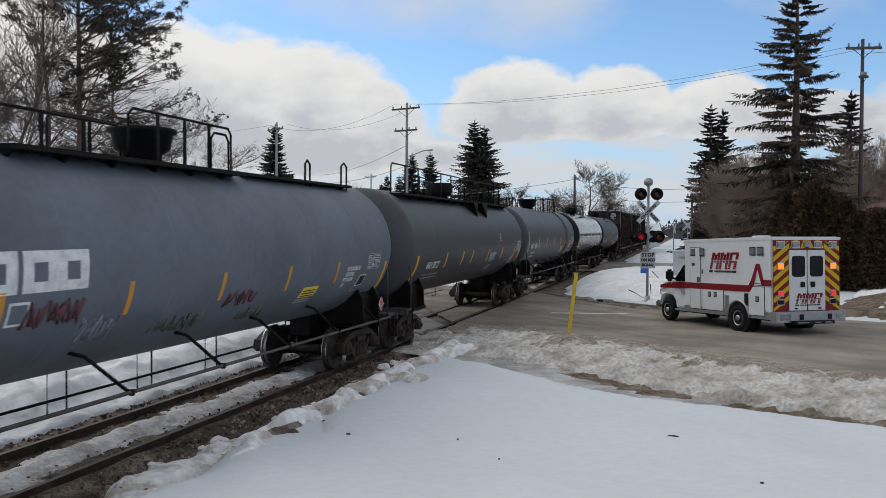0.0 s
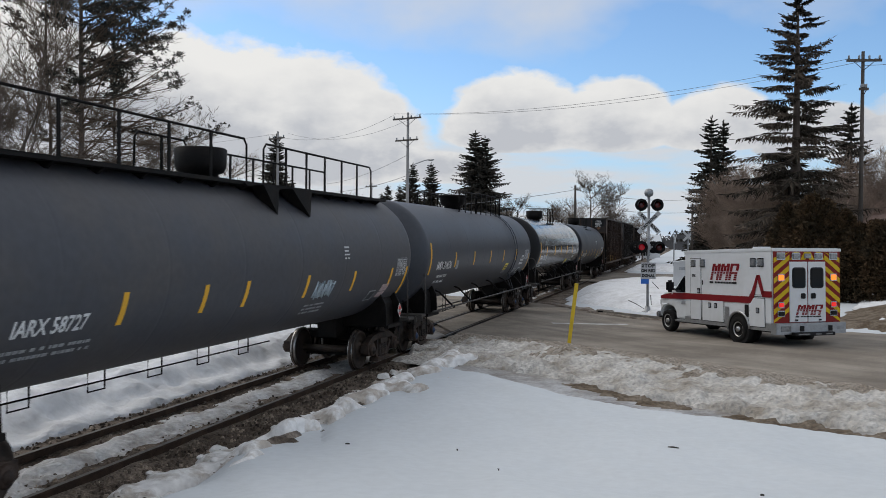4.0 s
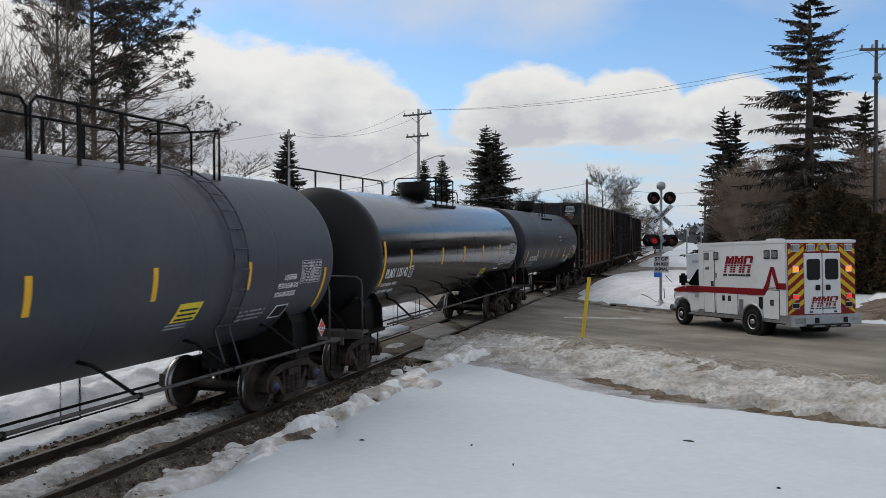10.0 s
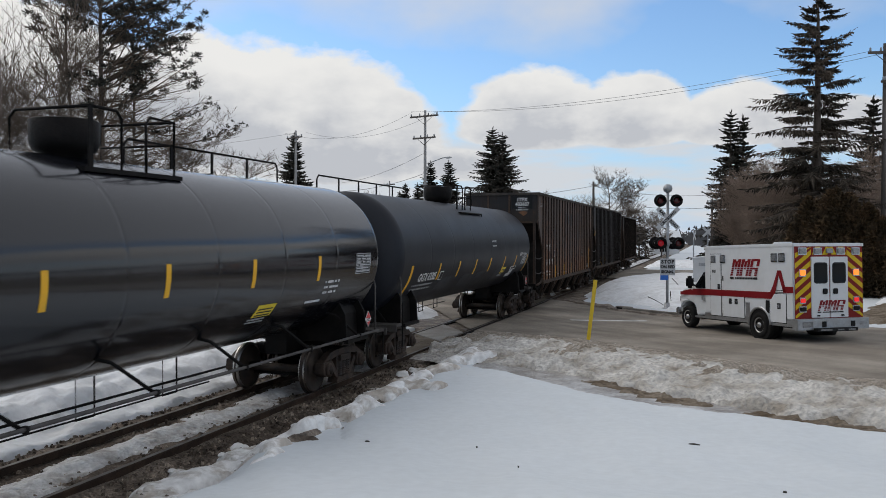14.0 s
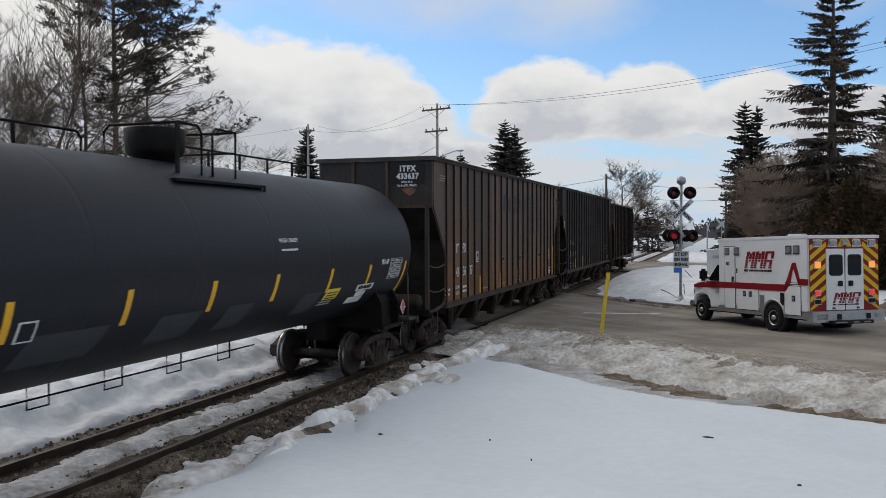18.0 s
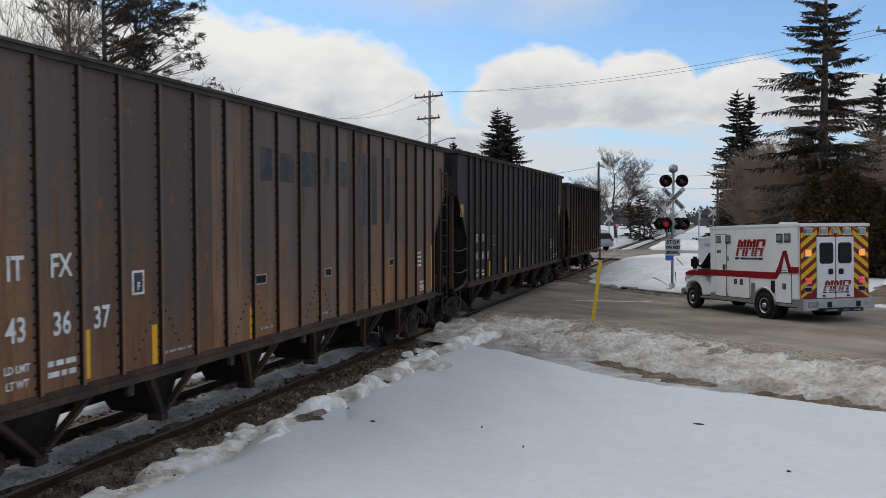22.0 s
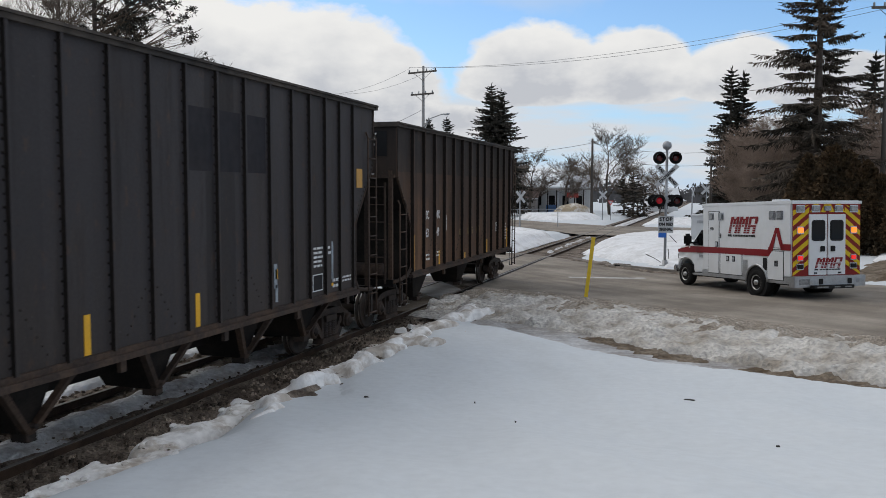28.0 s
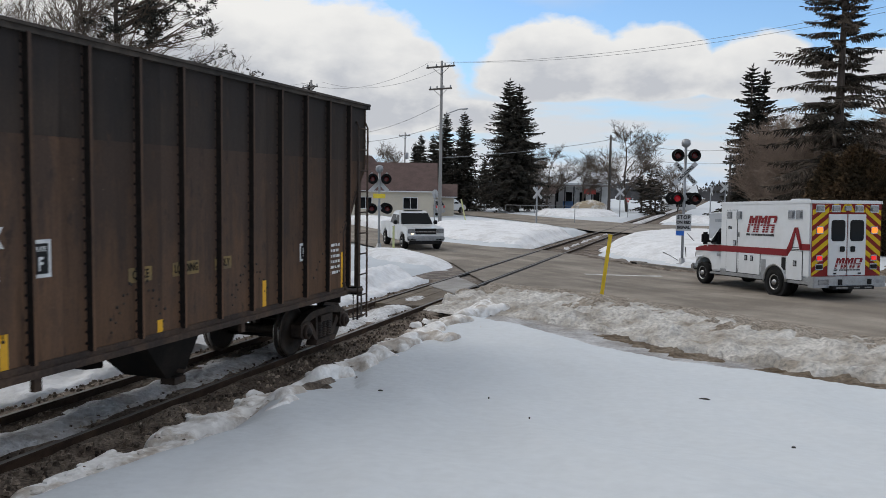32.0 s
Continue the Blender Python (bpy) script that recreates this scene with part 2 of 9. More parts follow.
def vary(m, lo, hi):
    """Let every loose piece of a joined mesh differ in tone."""
    nt = m.node_tree
    b = nt.nodes["Principled BSDF"]
    src = b.inputs["Base Color"].links[0].from_socket
    geo, r, g = nt.nodes.new("ShaderNodeNewGeometry"), nt.nodes.new("ShaderNodeMapRange"), nt.nodes.new("ShaderNodeMix")
    r.inputs[3].default_value, r.inputs[4].default_value = lo, hi
    g.data_type, g.blend_type = "RGBA", "MULTIPLY"
    g.inputs[0].default_value = 1.0
    nt.links.new(geo.outputs["Random Per Island"], r.inputs[0])
    nt.links.new(src, g.inputs[6])
    nt.links.new(r.outputs[0], g.inputs[7])
    nt.links.new(g.outputs[2], b.inputs["Base Color"])


def wear_lines(m, angle, lo, hi):
    """Long worn lanes along a direction of the plan."""
    nt = m.node_tree
    b = nt.nodes["Principled BSDF"]
    src = b.inputs["Base Color"].links[0].from_socket
    co, turn, squash, n, r, g = (nt.nodes.new("ShaderNode" + k) for k in ("TexCoord", "Mapping", "Mapping", "TexNoise", "MapRange", "Mix"))
    turn.inputs["Rotation"].default_value = (0, 0, angle)
    squash.inputs["Scale"].default_value = (0.05, 1.0, 1.0)
    n.inputs["Scale"].default_value, n.inputs["Detail"].default_value = 1.1, 6
    r.inputs[1].default_value, r.inputs[2].default_value, r.inputs[3].default_value, r.inputs[4].default_value = 0.36, 0.64, lo, hi
    g.data_type, g.blend_type = "RGBA", "MULTIPLY"
    g.inputs[0].default_value = 1.0
    for p, q in ((co.outputs["Object"], turn.inputs[0]), (turn.outputs[0], squash.inputs[0]), (squash.outputs[0], n.inputs["Vector"]), (n.outputs[0], r.inputs[0]), (src, g.inputs[6]), (r.outputs[0], g.inputs[7]), (g.outputs[2], b.inputs["Base Color"])):
        nt.links.new(p, q)


def glass(name, tint=(0.006, 0.007, 0.008), rough=0.03):
    m = bpy.data.materials.new(name)
    m.use_nodes = True
    b = m.node_tree.nodes["Principled BSDF"]
    b.inputs["Base Color"].default_value = (*tint, 1)
    b.inputs["Roughness"].default_value = rough
    b.inputs["Specular IOR Level"].default_value = 0.14
    return m


M = {}
M["snow"] = mat("snow", (0.618, 0.652, 0.675), 0.8, col2=(0.555, 0.590, 0.613), scale=0.35, amount=0.6, bump=0.014, bscale=7, fine=0.035, spec=0.22, lo=0.4, hi=0.7)
M["dirty_snow"] = mat("dirty_snow", (0.60, 0.58, 0.545), 0.9, col2=(0.28, 0.238, 0.185), scale=1.5, amount=0.85, bump=0.07, bscale=12, fine=0.34, lo=0.44, hi=0.68, spec=0.2)
M["bank_grit"] = mat("gritty_thawed_snow", (0.40, 0.355, 0.30), 0.9, col2=(0.21, 0.172, 0.132), scale=3.0, amount=0.85, bump=0.07, bscale=22, fine=0.5, lo=0.40, hi=0.66, spec=0.2)
M["berm_snow"] = mat("berm_snow", (0.80, 0.795, 0.78), 0.8, col2=(0.33, 0.27, 0.205), scale=2.1, amount=0.75, bump=0.03, bscale=8, fine=0.14, lo=0.465, hi=0.61)
M["track_snow"] = mat("track_snow", (0.66, 0.665, 0.67), 0.8, col2=(0.30, 0.27, 0.24), scale=1.6, amount=0.85, bump=0.09, bscale=12, fine=0.22, lo=0.46, hi=0.66)
M["gravel"] = mat("ballast_gravel", (0.095, 0.074, 0.058), 0.9, spec=0.2, col2=(0.29, 0.24, 0.195), scale=1.2, amount=0.8, bump=0.06, bscale=26, fine=0.55)
M["stone"] = mat("ballast_stone", (0.070, 0.053, 0.041), 0.85, spec=0.25, col2=(0.27, 0.225, 0.18), scale=2.4, amount=0.9, bscale=30, fine=0.3)
M["asphalt"] = mat("worn_asphalt", (0.205, 0.178, 0.147), 0.9, spec=0.2, col2=(0.32, 0.285, 0.24), scale=0.35, amount=0.9, bump=0.006, bscale=60, fine=0.25)
wear_lines(M["asphalt"], math.atan2(13.8, 16.2), 0.82, 1.12)
M["panel"] = mat("crossing_panel", (0.25, 0.235, 0.215), 0.85, col2=(0.4, 0.39, 0.37), scale=0.9, amount=0.7, bump=0.006, bscale=80)
M["signal_black"] = mat("signal_black", (0.006, 0.006, 0.0065), 0.65, spec=0.15, fine=0.15)
M["kerb"] = mat("gritty_kerb_concrete", (0.20, 0.178, 0.15), 0.9, col2=(0.31, 0.285, 0.25), scale=2.0, amount=0.8, bump=0.01, bscale=40, fine=0.3)
M["plank"] = mat("crossing_plank", (0.11, 0.085, 0.06), 0.85, col2=(0.20, 0.165, 0.12), scale=1.4, amount=0.7, bump=0.008, bscale=50)
M["rail_side"] = mat("rusty_rail", (0.034, 0.022, 0.016), 0.85, 0.0, spec=0.2, col2=(0.078, 0.050, 0.034), scale=3, amount=0.7, bump=0.004, bscale=60)
M["rail_top"] = mat("worn_rail_head", (0.20, 0.185, 0.17), 0.5, 1.0, col2=(0.12, 0.10, 0.085), scale=2, amount=0.6, bscale=70)
M["earth"] = mat("bare_earth", (0.105, 0.076, 0.048), 0.85, spec=0.25, col2=(0.24, 0.20, 0.155), scale=2.4, amount=0.8, bump=0.05, bscale=16, fine=0.4)
M["mud"] = mat("thawed_mud", (0.098, 0.075, 0.057), 0.65, spec=0.35, col2=(0.30, 0.25, 0.20), scale=2.2, amount=0.8, bump=0.05, bscale=18, fine=0.4)
M["rough_snow"] = mat("trodden_snow", (0.80, 0.81, 0.82), 0.8, spec=0.25, col2=(0.50, 0.49, 0.475), scale=0.9, amount=0.7, bump=0.05, bscale=6, fine=0.08, lo=0.48, hi=0.72)


# ---- lie of the land ----
def smooth(a, b, t):
    t = min(max((t - a) / (b - a), 0), 1)
    return t * t * (3 - 2 * t)


ROAD_NEAR = [(40, -16), (24, 5), (15.5, 15.2), (11.4, 19.2), (8.5, 21.9), (4.8, 24.6), (0.85, 26.2), (-0.7, 29.0), (-2.5, 32.6), (-5.7, 36.8), (-8, 38.4), (-19, 50), (-45, 78), (-110, 150)]
ROAD_FAR = [(56, -2), (36, 14), (22, 24.5), (14.3, 29.4), (9.3, 33.0), (6.7, 34.2), (4.8, 35.4), (2.4, 38.6), (-0.7, 42.0), (-4, 43), (-7.5, 45.5), (-19.1, 59.8), (-45, 87), (-110, 160)]
SIDE_NEAR = [(160, 50), (40, 60), (12, 61.5), (3, 62), (-1, 62.5), (-6, 71), (-14.6, 84), (-36, 112), (-90, 190)]
SIDE_FAR = [(160, 74), (40, 78), (12, 78.5), (3, 79), (-1.5, 81), (-8, 88), (-17, 100), (-41, 130), (-98, 210)]


def ribbon(near, far, across, step):
    """Rows of points between two edges."""
    rows = []
    for k in range(len(near) - 1):
        a0, a1, b0, b1 = (Vector(p) for p in (near[k], near[k + 1], far[k], far[k + 1]))
        n = max(1, int(((a1 - a0).length + (b1 - b0).length) / 2 / step))
        for i in range(n + (k == len(near) - 2)):
            a, b = a0.lerp(a1, i / n), b0.lerp(b1, i / n)
            rows.append([a.lerp(b, j / across) for j in range(across + 1)])
    return rows


def inside(poly, x, y):
    hit, j = False, len(poly) - 1
    for i in range(len(poly)):
        (xi, yi), (xj, yj) = poly[i], poly[j]
        if (yi > y) != (yj > y) and x < (xj - xi) * (y - yi) / (yj - yi) + xi:
            hit = not hit
        j = i
    return hit


def gap_to(line, x, y):
    """Distance to a line of points."""
    best = 1e9
    for (x0, y0), (x1, y1) in zip(line, line[1:]):
        dx, dy = x1 - x0, y1 - y0
        t = min(max(((x - x0) * dx + (y - y0) * dy) / (dx * dx + dy * dy), 0), 1)
        best = min(best, math.hypot(x - x0 - t * dx, y - y0 - t * dy))
    return best


ROAD_POLY, SIDE_POLY = ROAD_NEAR + ROAD_FAR[::-1], SIDE_NEAR + SIDE_FAR[::-1]


def road_z(x, y):
    """Height of the paved surfaces: level at the rails, a dip before the crossing, rising beyond to the right."""
    z = -0.02
    z += -0.12 * math.exp(-((x - 6.8) ** 2 + (y - 31.5) ** 2) / 18)
    z += 0.03 * max(0, x - 8) * smooth(60, 35, y)
    return z


LOT = [(1.98, -12), (2.04, 7.5), (2.2, 9.3), (2.55, 9.85), (2.95, 10.2), (3.3, 10.45), (3.1, 11.0), (2.75, 11.8), (2.75, 13.5), (2.65, 16), (2.6, 18.2), (3.4, 17.7), (4.7, 16.8), (6.8, 15.25), (8.8, 14.1), (10.9, 13.2), (16, 8.3), (26, -4), (26, -12)]


def land_z(x, y):
    """Height of the open ground."""
    d = math.hypot(x - 8.3, y)
    z = 0.10 + 1.32 * math.exp(-(d / 7.6) ** 2)
    z += 0.05 * noise.noise((x * 0.22, y * 0.22, 1)) + 0.015 * noise.noise((x * 0.9, y * 0.9, 5))
    z += 0.25 * noise.noise((x * 0.04, y * 0.04, 3)) * smooth(40, 90, math.hypot(x, y))
    if x > 9:
        z += 0.03 * (min(x, 40) - 9) * smooth(70, 40, y)
    if -7 < x < -1.4:
        z += (0.07 * noise.noise((x * 1.2, y * 1.0, 51)) + 0.04 * noise.noise((x * 2.6, y * 2.4, 52))) * smooth(-7, -4, x)
    # trough of the railway
    wide = 2.7 + (0.9 * smooth(10.5, 7.5, y) if x > 0 else 0)
    z = -0.34 + (z + 0.34) * smooth(1.75, wide, abs(x)) if abs(x) < wide else z
    return z


def ground_z(x, y):
    z = land_z(x, y)
    for poly, near, far in ((ROAD_POLY, ROAD_NEAR, ROAD_FAR), (SIDE_POLY, SIDE_NEAR, SIDE_FAR)):
        r = min(gap_to(near, x, y), gap_to(far, x, y))
        if inside(poly, x, y):
            z = min(z, road_z(x, y) - 0.10 - 0.1 * smooth(0, 1, r))
        elif r < 1.2:
            z = min(z, road_z(x, y) - 0.10 + (z - road_z(x, y) + 0.10) * smooth(0.0, 1.2, r))
    return z


def sheet(xs, ys, height):
    g = Geo()
    n = len(xs)
    g.add([(x, y, height(x, y)) for y in ys for x in xs],
          [(j * n + i, j * n + i + 1, (j + 1) * n + i + 1, (j + 1) * n + i) for j in range(len(ys) - 1) for i in range(n - 1)], True)
    return g


def steps(*runs):
    out = []
    for a, b, s in runs:
        n = max(1, round((b - a) / s))
        out += [a + (b - a) * i / n for i in range(n)]
    return out + [runs[-1][1]]


def build_ground():
    xs = steps((-2000, -200, 300), (-200, -60, 14), (-60, -20, 2.5), (-20, -4, 0.8), (-4, 14, 0.3), (14, 40, 1.5), (40, 200, 14), (200, 2000, 300))
    ys = steps((-300, -40, 40), (-40, -5, 4), (-5, 30, 0.33), (30, 90, 0.8), (90, 150, 4), (150, 400, 25), (400, 3500, 300))
    single("ground", sheet(xs, ys, ground_z), M["snow"], pose(0, 0, 0), "snow-covered open ground, smooth and bluish in shade", "ground", kind="structure")
    g = Geo()
    for name, near, far, label in (("road", ROAD_NEAR, ROAD_FAR, "worn grey asphalt road with thin salt film"), ("side_road", SIDE_NEAR, SIDE_FAR, "grey asphalt side road between snow mounds")):
        g = Geo()
        rows = ribbon(near, far, 10, 1.2)
        n = 11
        g.add([(p.x, p.y, road_z(p.x, p.y)) for r in rows for p in r],
              [(j * n + i, j * n + i + 1, (j + 1) * n + i + 1, (j + 1) * n + i) for j in range(len(rows) - 1) for i in range(10)], True)
        single(name, g, M["asphalt"], pose(0, 0, 0), label, "road", kind="structure")


def build_track():
    # ballast bed
    xs = [-2.4, -1.95, -1.6, -1.2, -0.9, -0.5, 0, 0.5, 0.9, 1.2, 1.6, 1.95, 2.4]
    ys = steps((-20, 26, 0.4), (26, 160, 1.0), (160, 420, 10))

    def bed(x, y):
        z = -0.12 - 0.20 * smooth(1.1, 2.4, abs(x))
        return z + 0.04 * noise.noise((x * 1.7, y * 1.7, 0))
    single("ballast_bed", sheet(xs, ys, bed), M["gravel"], pose(0, 0, 0), "dark gravel ballast under the railway track", "ballast", kind="structure")
    # rails: head, web and foot
    prof = [(-0.07, -0.172), (0.07, -0.172), (0.07, -0.16), (0.012, -0.145), (0.012, -0.045), (0.037, -0.035), (0.037, -0.004), (-0.037, -0.004), (-0.037, -0.035), (-0.012, -0.045), (-0.012, -0.145), (-0.07, -0.16)]
    for side in (-1, 1):
        t = thing("rail", pose(0.7525 * side, 0, 0), "rusty steel rail with a worn bright head", "rail", "rails of the track")
        part("rail_web", Geo().prism(prof, -20, 420, "y"), M["rail_side"], t, "rusty web and foot")
        part("rail_head", Geo().prism([(-0.036, -0.004), (0.036, -0.004), (0.034, 0), (-0.034, 0)], -20, 420, "y"), M["rail_top"], t, "worn shining running surface")


build_ground()
build_track()


# ---- the train ----
SPEED = 3.5926
M["tank_slate"] = mat("tank_slate_paint", (0.118, 0.138, 0.172), 0.5, spec=0.35, col2=(0.086, 0.095, 0.109), scale=0.6, amount=0.7, bscale=8, fine=0.08, bump=0.002)
M["tank_charcoal"] = mat("tank_charcoal_paint", (0.053, 0.056, 0.066), 0.5, spec=0.36, col2=(0.074, 0.070, 0.070), scale=0.7, amount=0.7, bscale=8, fine=0.1, bump=0.002)
M["tank_grey"] = mat("tank_grey_paint", (0.041, 0.047, 0.059), 0.46, spec=0.36, col2=(0.058, 0.060, 0.068), scale=0.6, amount=0.7, bscale=8, fine=0.08, bump=0.002)
M["tank_black"] = mat("tank_black_gloss", (0.0042, 0.0050, 0.0078), 0.15, col2=(0.0078, 0.0086, 0.0115), scale=0.5, amount=0.6, bscale=6, fine=0.03, spec=0.62, coat=0.18)
M["dull_black"] = mat("dull_black_head", (0.007, 0.0075, 0.009), 0.5, spec=0.2, col2=(0.012, 0.0115, 0.012), scale=0.8, amount=0.6, fine=0.08)
M["tank_navy"] = mat("tank_blueblack_paint", (0.0072, 0.0092, 0.0150), 0.46, spec=0.30, col2=(0.0115, 0.0132, 0.0185), scale=0.6, amount=0.6, bscale=8, fine=0.08)
M["under"] = mat("black_underframe", (0.0040, 0.0037, 0.0037), 0.6, spec=0.14, col2=(0.014, 0.0115, 0.010), scale=2.5, amount=0.7, bump=0.004, bscale=30)
M["bogie"] = mat("grimy_cast_steel", (0.016, 0.012, 0.010), 0.6, 0.0, spec=0.3, col2=(0.070, 0.046, 0.034), scale=3.0, amount=0.8, bump=0.006, bscale=35)
M["wheel"] = mat("wheel_steel", (0.028, 0.023, 0.020), 0.6, 0.2, spec=0.3, col2=(0.075, 0.055, 0.042), scale=4, amount=0.7, bscale=30)
M["worn_steel"] = mat("worn_dark_steel", (0.070, 0.064, 0.060), 0.5, spec=0.45, col2=(0.030, 0.026, 0.024), scale=3.5, amount=0.7, bscale=30, fine=0.2)
M["cap_blue"] = mat("bearing_cap_blue", (0.025, 0.055, 0.13), 0.5, col2=(0.02, 0.04, 0.09), scale=8, amount=0.6, fine=0.15)
M["tread"] = mat("wheel_tread", (0.45, 0.43, 0.41), 0.3, 1.0, fine=0.1)
M["yellow"] = mat("reflective_yellow", (0.80, 0.42, 0.012), 0.45, col2=(0.6, 0.33, 0.03), scale=4, amount=0.4, fine=0.05)
M["orange_strip"] = mat("reflective_orange", (0.62, 0.27, 0.02), 0.5, col2=(0.42, 0.2, 0.04), scale=4, amount=0.6, fine=0.08)
M["pink_print"] = mat("faded_pink_label", (0.45, 0.36, 0.35), 0.6, col2=(0.3, 0.2, 0.2), scale=14, amount=0.7)
M["spray_blue"] = mat("sprayed_pale_blue", (0.42, 0.50, 0.55), 0.6, col2=(0.26, 0.32, 0.37), scale=6, amount=0.6)
M["label_yellow"] = mat("warning_label_yellow", (0.78, 0.6, 0.03), 0.5, col2=(0.6, 0.48, 0.08), scale=9, amount=0.4)
M["white"] = mat("stencil_white", (0.72, 0.73, 0.73), 0.6, col2=(0.45, 0.45, 0.45), scale=6, amount=0.6, fine=0.1)
M["grey_print"] = mat("printed_grey", (0.33, 0.34, 0.35), 0.6, col2=(0.22, 0.22, 0.23), scale=9, amount=0.7)
M["spray_green"] = mat("sprayed_faded_green", (0.115, 0.130, 0.095), 0.6, col2=(0.085, 0.095, 0.095), scale=7, amount=0.9)
M["pale_print"] = mat("printed_pale", (0.55, 0.56, 0.57), 0.6, col2=(0.38, 0.38, 0.39), scale=9, amount=0.6)
M["red_paint"] = mat("sprayed_dark_red", (0.135, 0.038, 0.042), 0.6, col2=(0.08, 0.055, 0.062), scale=5, amount=0.8)
M["placard_red"] = mat("placard_red", (0.62, 0.05, 0.05), 0.45, fine=0.05)
M["ink_dark"] = mat("placard_ink", (0.02, 0.02, 0.02), 0.6, fine=0)
M["patch"] = mat("fresh_black_patch", (0.010, 0.0105, 0.012), 0.6, spec=0.25, fine=0.06)
M["patch_grey"] = mat("grey_paint_patch", (0.036, 0.040, 0.046), 0.55, spec=0.3, fine=0.08)
M["spray"] = mat("sprayed_pale_grey", (0.30, 0.34, 0.38), 0.6, col2=(0.16, 0.18, 0.2), scale=6, amount=0.7)
M["rust"] = mat("rusted_patch", (0.19, 0.085, 0.04), 0.85, col2=(0.10, 0.065, 0.045), scale=4, amount=0.8, fine=0.3)
M["coal_grime_dark"] = mat("coal_grime_dark", (0.009, 0.008, 0.0075), 0.8, spec=0.18, col2=(0.030, 0.0245, 0.0205), scale=1.6, amount=0.75, fine=0.3)
# dark streaky tones: grime and rust, plus the shade of the rib flanks
M["soot_shade"] = mat("soot_and_flank_shade", (0.009, 0.0078, 0.0075), 0.8, spec=0.16, col2=(0.034, 0.024, 0.019), scale=1.4, amount=0.7, streak=True, bscale=20, fine=0.3)
M["rib_rust_shade"] = mat("shaded_rusty_rib", (0.012, 0.0095, 0.0085), 0.8, spec=0.15, col2=(0.050, 0.027, 0.017), scale=1.2, amount=0.75, streak=True, bscale=20, fine=0.3)
M["hopper_topband"] = mat("hopper_dull_black", (0.036, 0.0325, 0.0305), 0.7, spec=0.22, col2=(0.080, 0.066, 0.055), scale=0.9, amount=0.8, bscale=5, streak=True, fine=0.3)
M["rivet_dark"] = mat("rivet_dark", (0.03, 0.024, 0.02), 0.8, fine=0.2)

ZC, RT = 2.67, 1.50      # tank axis height and radius


def on_shell(y, v, lift=0.004, z0=ZC):
    """A point of the near side of the shell: y along it, v metres of arc above the axis."""
    a = v / RT
    return ((RT + lift) * math.cos(a), y, z0 + (RT + lift) * math.sin(a))


def arc(z):
    return RT * math.asin(max(-0.99, min(0.99, (z - ZC) / RT)))


def shell_patch(y0, y1, z0, z1, lift=0.005, thick=0.004, skew=0.0):
    """A thin curved plate on the shell between two heights."""
    v0, v1, n = arc(z0), arc(z1), max(2, int(abs(arc(z1) - arc(z0)) / 0.12) + 1)
    g, vs, fs = Geo(), [], []
    for i in range(n + 1):
        v, k = v0 + (v1 - v0) * i / n, skew * i / n
        vs += [on_shell(y0 + k, v, lift), on_shell(y1 + k, v, lift), on_shell(y0 + k, v, lift - thick - 0.002), on_shell(y1 + k, v, lift - thick - 0.002)]
    for i in range(n):
        a, b = 4 * i, 4 * i + 4
        fs += [(a, a + 1, b + 1, b), (a + 2, b + 2, b + 3, a + 3), (a, b, b + 2, a + 2), (a + 1, a + 3, b + 3, b + 1)]
    fs += [(0, 2, 3, 1), (4 * n, 4 * n + 1, 4 * n + 3, 4 * n + 2)]
    return g.add(vs, fs)


def shell_bars(y0, y1, z0, z1, rows, seed, lift=0.011):
    """Unreadable small print: short bars in rows."""
    rnd, g = random.Random(seed), Geo()
    h = (z1 - z0) / rows
    for r in range(rows):
        y = y0
        while y < y1 - 0.03:
            w = min(rnd.uniform(0.03, 0.085), y1 - y)
            p = shell_patch(y, y + w, z0 + h * (r + 0.28), z0 + h * (r + 0.70), lift)
            g.add(p.v, p.f)
            y += w + (0.018 if rnd.random() < 0.72 else 0.075)
    return g


def shell_text(text, size, y, z, material, parent, sx=0.8, bold=0.006, name="lettering", spacing=1.0, shear=0.0):
    ob = letters(text, size, material, parent, Matrix.Identity(4), name, 0.001, spacing, shear, bold, sx)
    v0 = arc(z)
    for v in ob.data.vertices:
        v.co = on_shell(y + v.co.x, v0 + v.co.y, 0.006 + v.co.z)
    return ob


def wheelset_geo():
    g = Geo()
    g.cyl(0.085, -0.98, 0.98, 10, "x")
    for s in (-1, 1):
        prof = [(0.10, 0.66), (0.40, 0.672), (0.425, 0.672), (0.483, 0.688), (0.482, 0.712), (0.46, 0.726), (0.4553, 0.79), (0.4553, 0.806), (0.40, 0.812), (0.385, 0.785), (0.19, 0.79), (0.17, 0.84), (0.09, 0.85)]
        g.lathe([(r, s * x) for r, x in prof], 36, "x")
    return g


WHEELSET = wheelset_geo().mesh("wheelset")
WHEELSET.materials.append(M["wheel"])


def tread_geo():
    g = Geo()
    for s in (-1, 1):
        g.lathe([(0.459, s * 0.727), (0.4562, s * 0.788)], 36, "x", caps=False)
        g.lathe([(0.428, s * 0.671), (0.484, s * 0.687), (0.484, s * 0.70)], 36, "x", caps=False)
    return g


